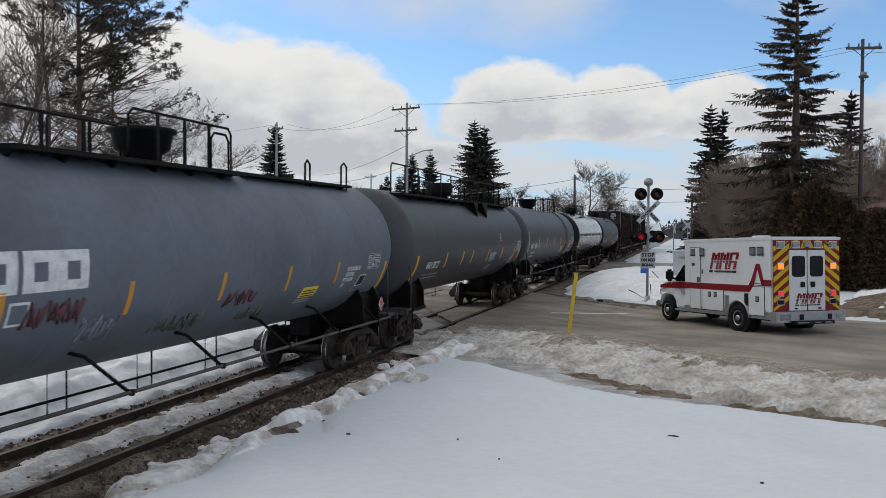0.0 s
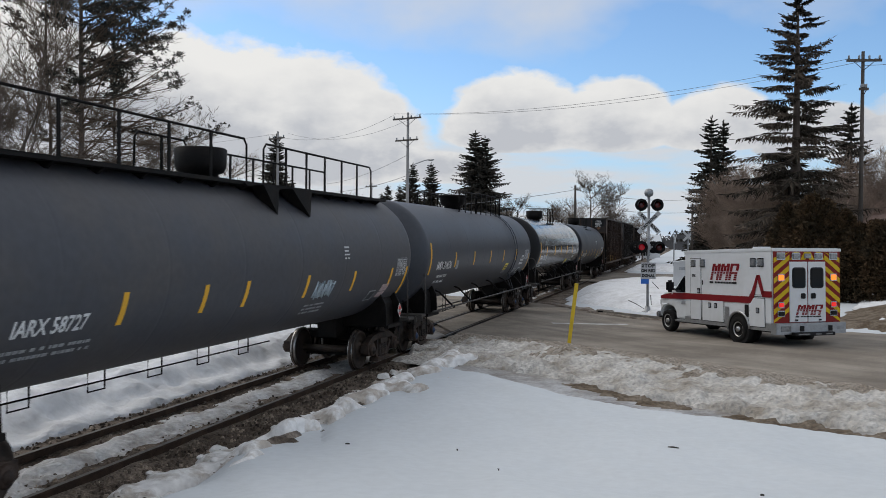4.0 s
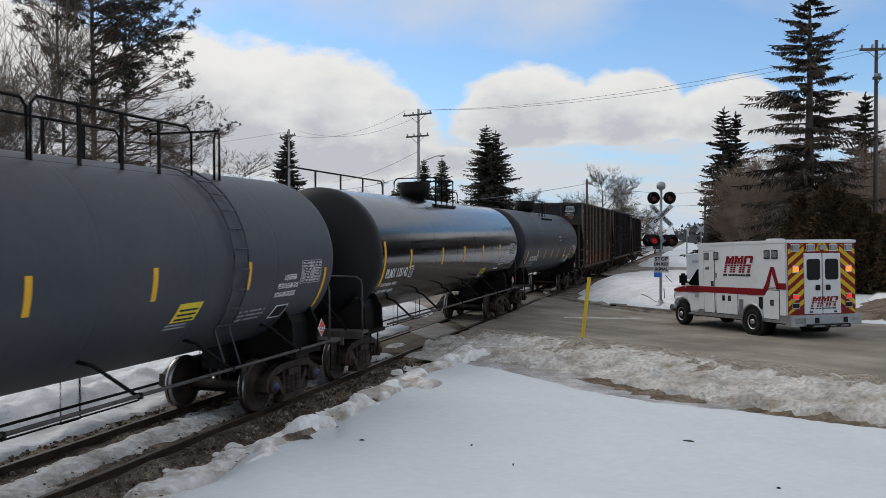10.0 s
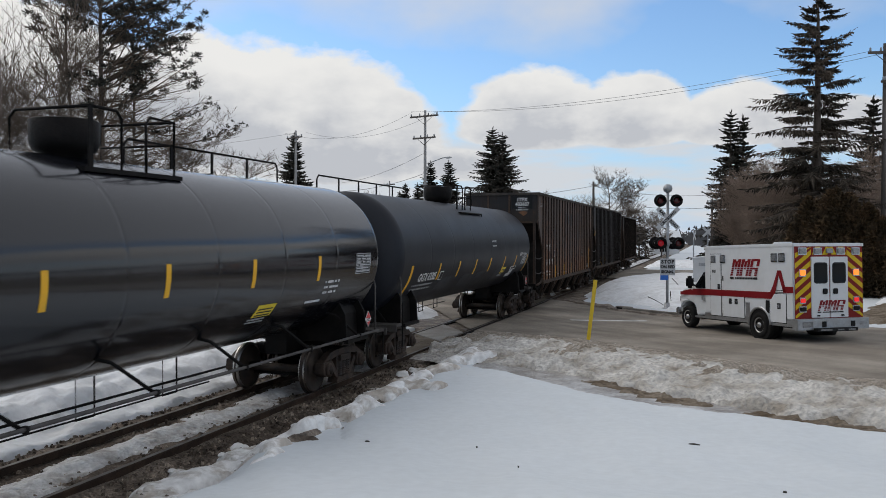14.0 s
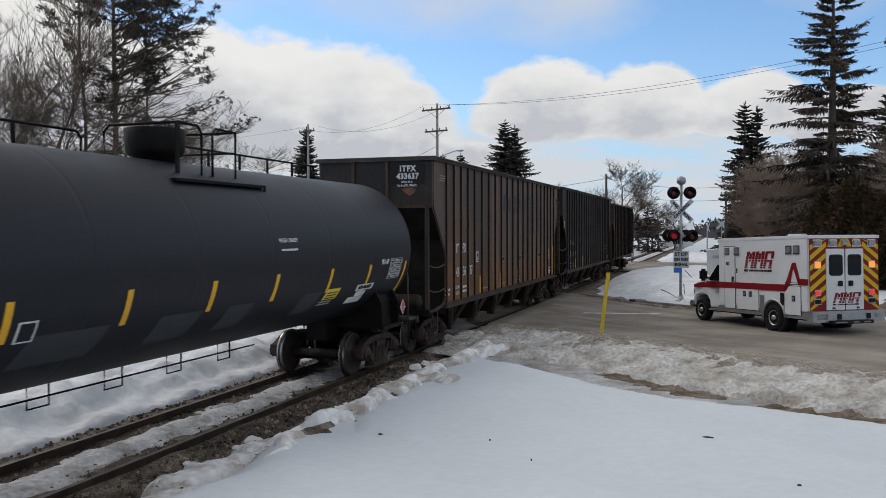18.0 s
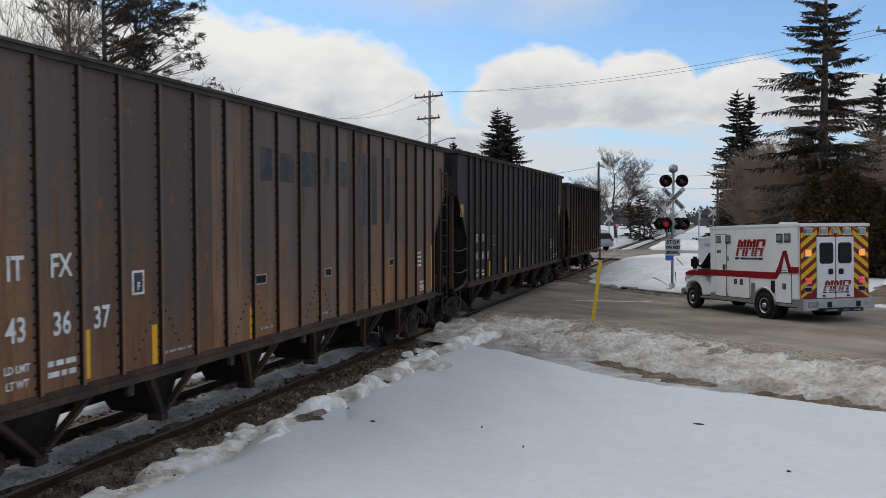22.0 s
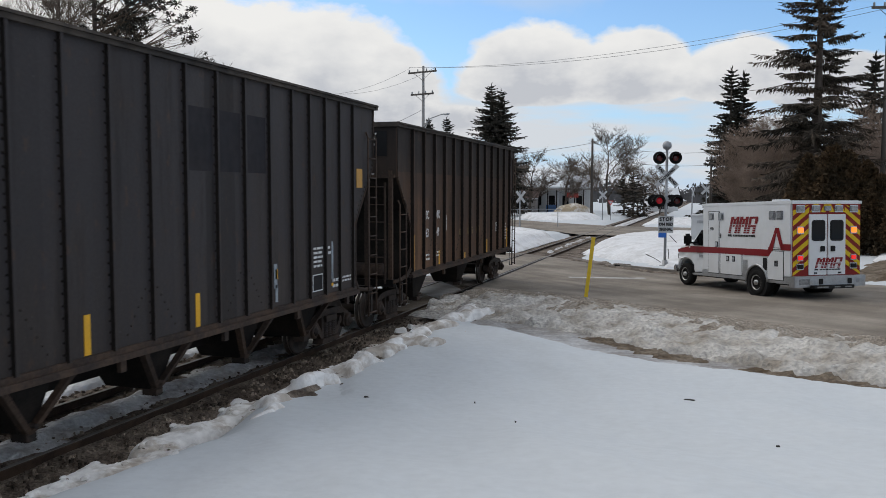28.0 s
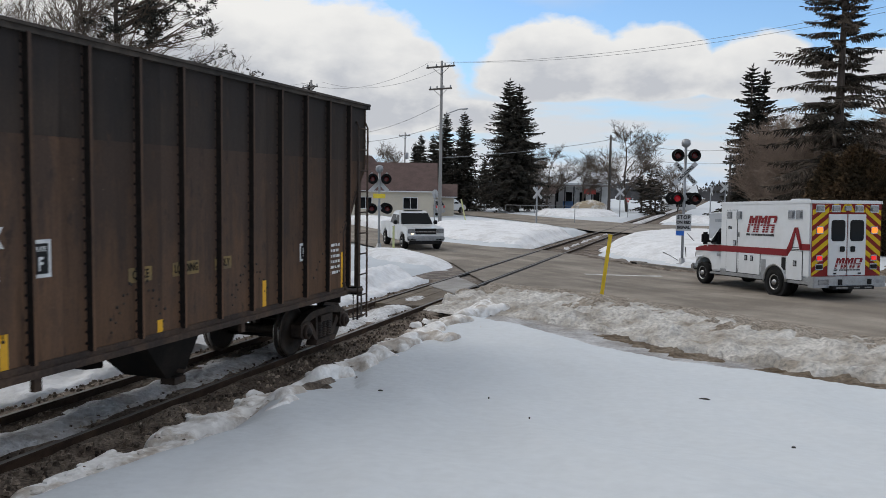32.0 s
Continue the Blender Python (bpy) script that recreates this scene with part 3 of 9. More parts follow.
def side_frame_geo():
    """Cast truss frame with windows, axle boxes and a spring nest; it stands at x = 0, axles at y = +-0.89."""
    g = Geo()
    t0, t1 = -0.075, 0.075
    g.prism([(-1.10, 0.60), (-0.72, 0.76), (-0.40, 0.80), (0.40, 0.80), (0.72, 0.76), (1.10, 0.60), (1.08, 0.50), (0.72, 0.62), (0.38, 0.67), (-0.38, 0.67), (-0.72, 0.62), (-1.08, 0.50)], t0, t1)
    for s in (-1, 1):
        g.prism([(s * 0.72, 0.64), (s * 1.12, 0.60), (s * 1.14, 0.40), (s * 1.0, 0.33), (s * 0.76, 0.33), (s * 0.66, 0.42)], t0 - 0.02, t1 + 0.03)
        g.prism([(s * 0.70, 0.50), (s * 0.36, 0.20), (s * 0.30, 0.28), (s * 0.60, 0.60)], t0, t1)
        g.prism([(s * 0.30, 0.20), (s * 0.38, 0.20), (s * 0.40, 0.70), (s * 0.29, 0.70)], t0, t1)
        g.lathe([(0.14, 0.06), (0.14, 0.15), (0.11, 0.17), (0.05, 0.175)], 16, "x", pose(0, s * 0.89, 0.457))
    g.prism([(-0.46, 0.14), (0.46, 0.14), (0.42, 0.24), (-0.42, 0.24)], t0 - 0.03, t1 + 0.04)
    g.box(-0.16, 0.13, -0.27, 0.27, 0.56, 0.68)
    for y in (-0.19, 0.0, 0.19):
        prof = []
        for k in range(7):
            prof += [(0.055, 0.24 + k * 0.047), (0.085, 0.24 + k * 0.047 + 0.016), (0.085, 0.24 + k * 0.047 + 0.031)]
        g.lathe(prof + [(0.055, 0.565)], 12, "z", pose(0.03, y, 0))
    return g


WB = 0.775               # half the wheelbase
SIDE_FRAME = side_frame_geo().mesh("side_frame")
SIDE_FRAME.transform(Matrix.Diagonal((1, WB / 0.89, 1, 1)))
SIDE_FRAME.materials.append(M["bogie"])
BOLSTER = Geo().box(-0.95, 0.95, -0.2, 0.2, 0.62, 0.80).box(-0.3, 0.3, -0.25, 0.25, 0.78, 0.9).box(-0.9, 0.9, -0.62, -0.54, 0.28, 0.40).box(-0.9, 0.9, 0.54, 0.62, 0.28, 0.40).mesh("bogie")
BOLSTER.materials.append(M["under"])
TREAD = tread_geo().mesh("tread")
TREAD.materials.append(M["tread"])
WHEELS, CARS = [], []


def bogie(parent, y, cap=None):
    b = part("bogie", BOLSTER, None, parent, m=pose(0, y, 0))
    for s in (-1, 1):
        part("side_frame", SIDE_FRAME, None, b, m=pose(s * 0.99, 0, 0, 0, 0, 0 if s > 0 else 180))
    for a in (-WB, WB):
        for s in (-1, 1):
            part("bearing_cap", Geo().lathe([(0.02, 0), (0.09, 0.0), (0.085, s * 0.02), (0.05, s * 0.035), (0.045, s * 0.05), (0.01, s * 0.052)], 12, "x", pose(s * 1.155, a, 0.457)), M[cap or "bogie"], b, "blue bearing cap" if cap else "")
        w = part("wheelset", WHEELSET.copy(), None, b, m=pose(0, a, 0.457))
        me = w.data
        me.materials.append(M["tread"])
        bm = bmesh.new()
        bm.from_mesh(me)
        k = len(bm.faces)
        bm.from_mesh(TREAD)
        bm.faces.ensure_lookup_table()
        for f in bm.faces[k:]:
            f.material_index = 1
        bm.to_mesh(me)
        bm.free()
        WHEELS.append((w, a))


def coupler_geo(s):
    g = Geo()
    g.box(-0.075, 0.075, min(0, s * 0.55), max(0, s * 0.55), 0.79, 0.95)
    g.prism([(-0.16, 0), (0.14, 0), (0.17, 0.13), (0.10, 0.16), (0.02, 0.10), (-0.06, 0.22), (-0.15, 0.20)], 0.74, 1.0, "z", pose(0, s * 0.5, 0, 0, 0, 0 if s > 0 else 180))
    return g


def hoop(pts, r=0.02):
    return Geo().tube(pts, r, 6)


def railing(x, y0, y1, z0, z1, posts, mid=None, drop=True):
    """Guard rail of round bar with flat posts along one side of a top platform."""
    g = Geo()
    top = [(x, y0, z0)] if drop else []
    top += [(x, y0 + 0.01, z1 - 0.1), (x, y0 + 0.1, z1), (x, y1 - 0.1, z1), (x, y1 - 0.01, z1 - 0.1)] + ([(x, y1, z0)] if drop else [])
    g.tube(top, 0.022, 6)
    if mid:
        g.tube([(x, y0, mid), (x, y1, mid)], 0.016, 6)
    for k in range(posts):
        y = y0 + (y1 - y0) * (k + 1) / (posts + 1)
        g.box(x - 0.012, x + 0.012, y - 0.03, y + 0.03, z0, z1)
    return g


def tank_car(centre, paint, label, half=7.35, dome_y=0.06, dome="bowl", rails=(), deck=None, low_rail=True, ladder_y=None, ext=0.0, strut=-4.72, pipe=1.08, cap=None, deck_x=1.02):
    car = thing("tank_car", pose(0, centre, 0), label, "rail car", "cars of the train")
    # shell with dished heads and faint weld rings
    prof = []
    for k in range(9):
        a = math.pi / 2 * k / 8
        prof.append((max(RT * math.sin(a), 0.02), -half - 0.62 * math.cos(a)))
    prof.append((RT, -half + 0.05))
    for k in range(1, 7):
        y = -half + 2 * half * k / 7
        prof += [(RT, y - 0.06), (RT, y - 0.03), (RT - 0.003, y - 0.01), (RT - 0.003, y + 0.01), (RT, y + 0.03), (RT, y + 0.06)]
    prof.append((RT, half - 0.05))
    for k in range(8, -1, -1):
        a = math.pi / 2 * k / 8
        prof.append((max(RT * math.sin(a), 0.02), half + 0.62 * math.cos(a)))
    part("shell", Geo().lathe(prof, 72, "y", pose(0, 0, ZC)), M[paint], car)
    for s in (-1, 1):
        tc = half - 0.79 + (0.75 if ext and s < 0 else 0)
        bogie(car, s * tc, cap)
        e2 = ext if s < 0 else 0.0
        yh = s * (half + 0.05 + (0.75 if e2 else 0))
        # saddle, stub sill, end deck, coupler
        # body bolster: two upright web plates with a closed box between them
        web = [(-1.36, 0.98), (1.36, 0.98), (1.33, 1.52), (1.20, 1.76), (1.0, 1.56), (0.6, 1.30), (0, 1.19), (-0.6, 1.30), (-1.0, 1.56), (-1.20, 1.76), (-1.33, 1.52)]
        sad = part("saddle", Geo().prism([(a * 0.88, b) for a, b in web], s * tc - 0.40, s * tc + 0.40, "y"), M["under"], car, "black steel saddle box")
        for d in (-0.46, 0.46):
            part("web_plate", Geo().prism(web, s * tc + d - 0.03, s * tc + d + 0.03, "y"), M["under"], sad)
        for x in (-1.35, 1.35):
            part("side_flange", Geo().box(x - 0.05, x + 0.05, s * tc - 0.5, s * tc + 0.5, 0.95, 1.03), M["under"], sad)
        part("stub_sill", Geo().box(-0.24, 0.24, min(s * (half - 1.7), s * (half + 0.62 + e2)), max(s * (half - 1.7), s * (half + 0.62 + e2)), 0.74, 1.18), M["under"], car)
        part("end_deck", Geo().box(-1.45, 1.45, s * (half + 0.30 + e2) - 0.22, s * (half + 0.30 + e2) + 0.22, 1.02, 1.08).box(-1.5, 1.5, s * (half + 0.52 + e2) - 0.02, s * (half + 0.52 + e2) + 0.02, 0.93, 1.08), M["worn_steel"], car, "black end walkway")
        part("coupler", coupler_geo(s), M["bogie"], car, m=pose(0, s * (half + 0.2 + e2), 0))
        for x in (-1, 1):
            part("end_handrail", hoop([(x * 1.42, yh, 1.06), (x * 1.42, yh, 2.04), (x * 1.39, yh, 2.15), (x * 1.28, yh, 2.22), (x * 0.15, yh, 2.24)]), M["worn_steel"], car)
            part("diagonal_brace", Geo().tube([(x * 0.25, yh, 2.05), (x * 1.05, yh, 1.08)], 0.022, 6), M["under"], car)
            part("step_stirrup", hoop([(x * 1.45, s * (half + 0.42), 1.0), (x * 1.45, s * (half + 0.42), 0.52), (x * 1.45, s * (half + 0.02), 0.52), (x * 1.45, s * (half + 0.02), 1.0)], 0.018), M["under"], car)
        part("brake_cylinder", Geo().cyl(0.14, -0.25, 0.25, 12, "x", pose(-0.55 * s, s * (half + 0.25), 1.22)), M["under"], car)
    tc = half - 0.79
    # handrail pipe with struts on the near side, light railing with hanging stirrups on the far side
    if low_rail is True:
        part("low_pipe", Geo().tube([(1.46, -half + 0.55, pipe), (1.46, half + 0.1, pipe)], 0.027, 8), M["worn_steel"], car, "black handrail pipe")
        for k in range(6):
            y = strut + 2.16 * k
            if y < half - 0.6:
                part("strut", Geo().tube([(1.02, y - 0.62, 1.58), (1.14, y - 0.48, 1.52), (1.46, y, pipe - 0.03)], 0.028, 6), M["under"], car, "bent pipe strut")
                part("strut_clamp", Geo().box(1.43, 1.49, y - 0.025, y + 0.025, pipe - 0.045, pipe + 0.035), M["under"], car)
    far = (0.37, 0.16, 0.14, 1.02) if low_rail else (0.84, 0.62, 0.48, 0.88)
    part("far_pipe", Geo().tube([(-1.36, -tc, far[0]), (-1.36, tc, far[0])], 0.024, 6), M["under"], car)
    part("far_pipe", Geo().tube([(-1.36, -tc + 1.2, far[1]), (-1.36, tc - 1.2, far[1])], 0.016, 6), M["under"], car)
    for y in ([strut - 0.60 + 2.2 * k for k in range(5)] if low_rail else (-4.4, -2.9, -1.2, 0.4, 2.0, 3.6)):
        part("step_stirrup", hoop([(-1.36, y, far[3]), (-1.36, y, far[2]), (-1.36, y + 0.42, far[2]), (-1.36, y + 0.42, far[3])], 0.017), M["under"], car)
    # manway housing on top
    if dome == "bowl":
        prof = [(0.30, 4.1), (0.30, 4.26), (0.42, 4.33), (0.46, 4.56), (0.53, 4.60), (0.53, 4.65), (0.48, 4.67), (0.05, 4.69)]
        part("manway_housing", Geo().lathe(prof, 28, "z", pose(0, dome_y, 0)), M["under"], car, "black flared manway bowl")
    else:
        part("manway_housing", Geo().lathe([(0.30, 4.05), (0.31, 4.20), (0.40, 4.24), (0.445, 4.34), (0.455, 4.64), (0.42, 4.66), (0.05, 4.67)], 20, "z", pose(0, dome_y, 0)), M["under"], car, "black drum-shaped valve housing")
    if deck:
        y0, y1 = deck
        for x in (-1, 1):
            g = Geo()
            xa, xb = sorted((x * 0.40, x * deck_x))
            zd = 4.02 if deck_x > 0.9 else 3.98
            g.box(xa, xb, y0, y1, zd - 0.02, zd + 0.04)
            for k in range(int((y1 - y0) / 0.9) + 1):
                y = y0 + 0.05 + k * 0.9
                g.prism([(x * 0.45, zd), (x * (deck_x - 0.02), zd), (x * (deck_x - 0.2), 3.9)], y - 0.03, y + 0.03, "y")
            part("top_walkway", g, M["under" if deck_x > 0.9 else "worn_steel"], car, "worn grated walkway")
    for (x, y0, y1, z0, z1, posts) in rails:
        part("guard_rail", railing(x, y0, y1, z0, z1, posts), M["under"], car, "black round-bar guard rail")
    if ladder_y is not None:
        g = Geo()
        for dy in (-0.2, 0.2):
            pts = [on_shell(ladder_y + dy, arc(1.7) + (RT * 1.4 - arc(1.7)) * i / 10, 0.055) for i in range(11)]
            g.tube([(1.42, ladder_y + dy, 1.0)] + pts, 0.018, 5)
        for i in range(11):
            v = arc(1.75) + (RT * 1.36 - arc(1.75)) * i / 10
            g.tube([on_shell(ladder_y - 0.2, v, 0.055), on_shell(ladder_y + 0.2, v, 0.055)], 0.012, 5)
        part("side_ladder", g, M[paint], car, "painted side ladder")
        part("ladder_stirrup", hoop([(1.46, ladder_y - 0.26, 1.05), (1.46, ladder_y - 0.26, 0.62), (1.46, ladder_y + 0.1, 0.62), (1.46, ladder_y + 0.1, 1.05)], 0.02), M["under"], car)
    CARS.append((car, centre))
    return car


def cage(car, y0, ya, yb, x1, z, x0=-0.5):
    """Guard rails round the valve housing: a hoop across each end and two short rails on the near side."""
    g = Geo()
    g.tube([(x0, y0, 4.0), (x0, y0, z - 0.1), (x0 + 0.1, y0, z), (x1, y0, z)], 0.022, 6).tube([(x1, y0, z), (x1, y0 + 0.48, z), (x1, y0 + 0.58, z - 0.1), (x1, y0 + 0.58, 3.78)], 0.022, 6)
    g.box(x1 - 0.015, x1 + 0.015, y0 - 0.035, y0 + 0.035, 3.76, z)
    part("guard_rail", g, M["under"], car, "black rail across the front of the housing")
    g = Geo().tube([(x1, ya, 3.78), (x1, ya, z - 0.1), (x1, ya + 0.08, z), (x1, yb, z), (x1, yb, 3.74)], 0.022, 6)
    g.tube([(x1, yb, z), (x0, yb, z), (x0, yb, 4.0)], 0.022, 6).tube([(x1, yb, z - 0.33), (x0, yb, z - 0.33)], 0.018, 6)
    part("guard_rail", g, M["under"], car, "black gate rail behind the housing")


def ticks(car, ys, z0, z1, w=0.10, skew=0.0, material="yellow"):
    for y in ys:
        part("reflector_strip", shell_patch(y - w / 2, y + w / 2, z0, z1, skew=skew), M[material], car, "yellow reflective strip")


def edge_band(car, y, z0, z1, w=0.10):
    part("reflector_strip", shell_patch(y - w / 2, y + w / 2, z0, z1), M["yellow"], car, "long yellow reflective strip")


def scribble(car, y, z, w, h, seed, material, n=9, r=0.018):
    """Sprayed strokes on the shell."""
    rnd, g = random.Random(seed), Geo()
    for k in range(n):
        y0 = y - w / 2 + w * (k + 0.2) / n
        p, pts = Vector((y0, z + rnd.uniform(-0.5, 0.5) * h)), []
        d = rnd.uniform(0, 6.28)
        for i in range(rnd.choice((2, 3, 4))):
            lo, hi = z - h * rnd.uniform(0.25, 0.5), z + h * rnd.uniform(0.2, 0.5)
            x = y0 + w / n * (0.5 * i + rnd.uniform(-0.3, 0.3))
            pts.append(on_shell(x + 0.1 * h * (i % 2), arc(hi if (i + k) % 2 else lo), 0.003))
        g.tube(pts, r, 4)
    part("sprayed_tag", g, material, car, "sprayed tag in pale strokes")


def data_panel(car, y0, y1, z0, z1, rows, seed, back="grey_print"):
    """A printed table: dark field, pale rules and rows of small print."""
    p = part("data_panel", shell_patch(y0, y1, z0, z1), M[back], car, "printed data panel")
    h = (z1 - z0) / rows
    for r in range(rows + 1):
        zz = z0 + h * r
        part("rule", shell_patch(y0, y1, zz - 0.004, zz + 0.004, 0.008), M["pale_print"], p)
    for yy in (y0, y0 + (y1 - y0) * 0.45, y1):
        part("rule", shell_patch(yy - 0.005, yy + 0.005, z0, z1, 0.008), M["pale_print"], p)
    part("print", shell_bars(y0 + 0.03, y1 - 0.03, z0 + 0.01, z1 - 0.01, rows, seed, 0.009), M["pale_print"], p)


def warn(car, y0, y1, z0, z1, skew):
    """Yellow label with dark lines of print and pale lines below it."""
    p = part("warning_label", shell_patch(y0, y1, z0, z1, skew=skew), M["label_yellow"], car, "yellow warning label")
    h = (z1 - z0) / 4
    for k in range(3):
        zz = z0 + h * (k + 0.35)
        part("label_line", shell_patch(y0 + 0.06 + skew * (k + 0.5) / 4, y1 - 0.05 + skew * (k + 0.5) / 4, zz, zz + h * 0.4, 0.009), M["ink_dark"], p)
    for k in range(2):
        part("label_line", shell_patch(y0 - 0.06 - 0.02 * k, y1 - 0.12, z0 - 0.05 - 0.045 * k, z0 - 0.03 - 0.045 * k), M["grey_print"], p)


def placard(car, y, z, x=1.3):
    p = part("placard", Geo().prism([(y - 0.15, z), (y, z - 0.17), (y + 0.15, z), (y, z + 0.17)], x, x + 0.012), M["white"], car, "red and white diamond placard")
    part("placard_field", Geo().prism([(y - 0.12, z + 0.02), (y, z + 0.145), (y + 0.12, z + 0.02)], x + 0.01, x + 0.016), M["placard_red"], p)
    part("placard_foot", Geo().prism([(y - 0.08, z - 0.06), (y, z - 0.145), (y + 0.08, z - 0.06)], x + 0.01, x + 0.016), M["placard_red"], p)
    letters("1075", 0.1, M["ink_dark"], p, Matrix.Translation((x + 0.014, y, z - 0.02)) @ Euler((radians(90), 0, radians(90))).to_matrix().to_4x4(), extrude=0.001, bold=0.002)
    return p


def build_tanks():
    # slate-blue tank
    a = tank_car(10.9, "tank_slate", "slate-blue tank car with white block lettering and sprayed tags", dome_y=0.2, rails=[(0.70, -3.4, -1.2, 3.9, 4.52, 2), (0.70, -1.05, 1.66, 3.9, 4.80, 3), (-0.70, -1.05, 1.66, 3.9, 4.80, 2), (0.72, 1.0, 1.55, 3.9, 4.68, 0)], deck=(-3.4, 1.66), low_rail=True, strut=-4.15, pipe=1.01)
    ticks(a, [-6.2, -4.06, -1.98, 0.22, 2.38, 4.48], 2.0, 2.43, 0.09, material="orange_strip")
    edge_band(a, 7.18, 1.6, 2.35)
    for k, (y, w) in enumerate(((-4.75, 0.5), (-4.15, 0.55), (-3.55, 0.5), (-3.05, 0.5))):
        # bold white block letters of the owner's mark, as plain shapes
        b = part("owner_mark", shell_patch(y - w / 2, y + w / 2, 2.40, 2.86), M["white"], a, "bold white block shape")
        part("mark_gap", shell_patch(y - w / 5, y + w / 5, 2.52, 2.73, 0.009), M["tank_slate"], b)
    part("plate_mark", shell_patch(-3.95, -3.66, 2.05, 2.31), M["white"], a, "white framed square mark")
    part("plate_field", shell_patch(-3.92, -3.69, 2.08, 2.28, 0.009), M["tank_slate"], a)
    scribble(a, -3.3, 2.15, 0.9, 0.3, 3, M["red_paint"], 8, 0.03)
    scribble(a, 0.85, 2.0, 1.0, 0.26, 5, M["red_paint"], 9, 0.02)
    scribble(a, -2.45, 1.86, 0.7, 0.36, 4, M["spray"], 13, 0.011)
    warn(a, 3.1, 3.75, 1.80, 1.99, 0.06)
    data_panel(a, 6.05, 6.75, 2.22, 2.55, 6, 11, "patch_grey")
    for k, w in enumerate(("NON-ODORIZED", "LIQUEFIED", "PETROLEUM", "GAS")):
        shell_text(w, 0.125, 5.32 - 0.04 * k - (0.22 if k == 3 else 0.1 if k else 0), 2.26 - 0.115 * k, M["white"], a, 0.72, 0.003)
    part("label_frame", shell_patch(5.72, 6.08, 1.86, 2.10, skew=0.07), M["white"], a, "white framed label")
    part("label_field", shell_patch(5.75, 6.05, 1.88, 2.08, 0.009, skew=0.06), M["patch"], a)
    scribble(a, -0.7, 1.75, 1.1, 0.26, 8, M["spray_green"], 11, 0.018)
    scribble(a, 1.5, 1.68, 0.8, 0.22, 9, M["spray_green"], 9, 0.018)
    part("print", shell_bars(5.55, 6.0, 1.74, 1.84, 2, 12), M["grey_print"], a)
    part("crossover_loop", hoop([(0.75, 4.4, 3.95), (0.75, 4.4, 4.42), (0.75, 4.5, 4.5), (0.75, 4.62, 4.42), (0.75, 4.62, 3.95)], 0.024), M["under"], a)
    part("crossover_loop", hoop([(0.75, 6.2, 3.95), (0.75, 6.2, 4.5), (0.75, 6.35, 4.58), (0.75, 6.5, 4.5), (0.75, 6.5, 3.95)], 0.024), M["under"], a)
    part("running_board", Geo().box(0.35, 0.85, 2.0, 6.6, 4.03, 4.08), M["under"], a)
    placard(a, 7.02, 1.36, 1.40)

    # charcoal tank
    b = tank_car(27.05, "tank_charcoal", "charcoal tank car with a long top guard rail and streaked paint", half=7.0, dome="oct", dome_y=0.0, rails=[(0.62, -6.4, 0.5, 3.95, 4.86, 5), (-0.62, -1.0, 0.5, 3.95, 4.86, 1), (0.62, 1.1, 6.5, 3.95, 4.85, 5), (-0.62, 1.1, 6.5, 3.95, 4.75, 5)], deck=(-6.4, 6.5), low_rail=False)
    ticks(b, [-3.87, -2.05, -0.86, 1.33, 3.55, 5.8], 1.98, 2.40)
    edge_band(b, -6.55, 1.5, 2.4, 0.13)
    edge_band(b, 6.84, 1.62, 2.4, 0.11)
    shell_text("IARX 58727", 0.29, -5.05, 2.08, M["white"], b)
    part("print", shell_bars(-5.7, -4.2, 1.70, 1.88, 2, 21), M["grey_print"], b)
    scribble(b, 2.1, 2.10, 0.80, 0.36, 22, M["spray_blue"], 17, 0.02)
    part("print", shell_bars(1.6, 2.5, 1.62, 1.84, 3, 25), M["grey_print"], b)
    part("print", shell_bars(2.9, 3.15, 2.65, 2.95, 4, 23), M["white"], b)
    part("vent_hood", Geo().prism([(-0.3, 4.03), (1.8, 4.03), (1.75, 3.98), (-0.2, 3.98)], 0.6, 1.05).prism([(0.0, 4.0), (0.55, 4.0), (0.5, 3.5)], 1.0, 1.25).prism([(1.0, 4.0), (1.8, 4.0), (1.75, 3.5)], 1.0, 1.28), M["under"], b, "black splash hood")
    placard(b, 6.5, 1.34, 1.40)
    data_panel(b, 6.1, 6.75, 2.2, 2.62, 8, 24, "patch_grey")
    part("label_plate", shell_patch(5.42, 5.86, 1.86, 2.02, skew=0.05), M["pink_print"], b, "torn pinkish label")
    part("label_plate", shell_patch(5.36, 5.78, 1.72, 1.84, skew=0.05), M["pink_print"], b, "torn pinkish label")
    part("label_frame", shell_patch(4.74, 5.12, 1.68, 1.9, skew=0.08), M["grey_print"], b, "grey framed label")
    part("label_field", shell_patch(4.77, 5.09, 1.7, 1.88, 0.009, skew=0.07), M["patch_grey"], b)

    # grey tank
    c = tank_car(42.95, "tank_grey", "dark grey tank car with a flared manway bowl and side ladder", dome_y=0.06, rails=[(0.75, -1.7, 0.7, 4.0, 4.72, 2), (-0.75, -1.7, 0.7, 4.0, 4.72, 2), (0.67, 0.83, 4.06, 3.88, 4.78, 3), (-0.67, 0.83, 4.06, 3.88, 4.78, 3)], deck=(-0.5, 4.82), ladder_y=4.05, cap="cap_blue", deck_x=0.66)
    part("end_gate", Geo().tube([(0.67, 4.83, 3.86), (0.67, 4.83, 4.82), (-0.67, 4.83, 4.82), (-0.67, 4.83, 3.9)], 0.024, 6).tube([(0.67, 4.83, 4.80), (0.67, 4.72, 4.76), (0.67, 4.68, 4.66), (0.67, 4.68, 3.9)], 0.022, 6), M["under"], c, "black end rail")
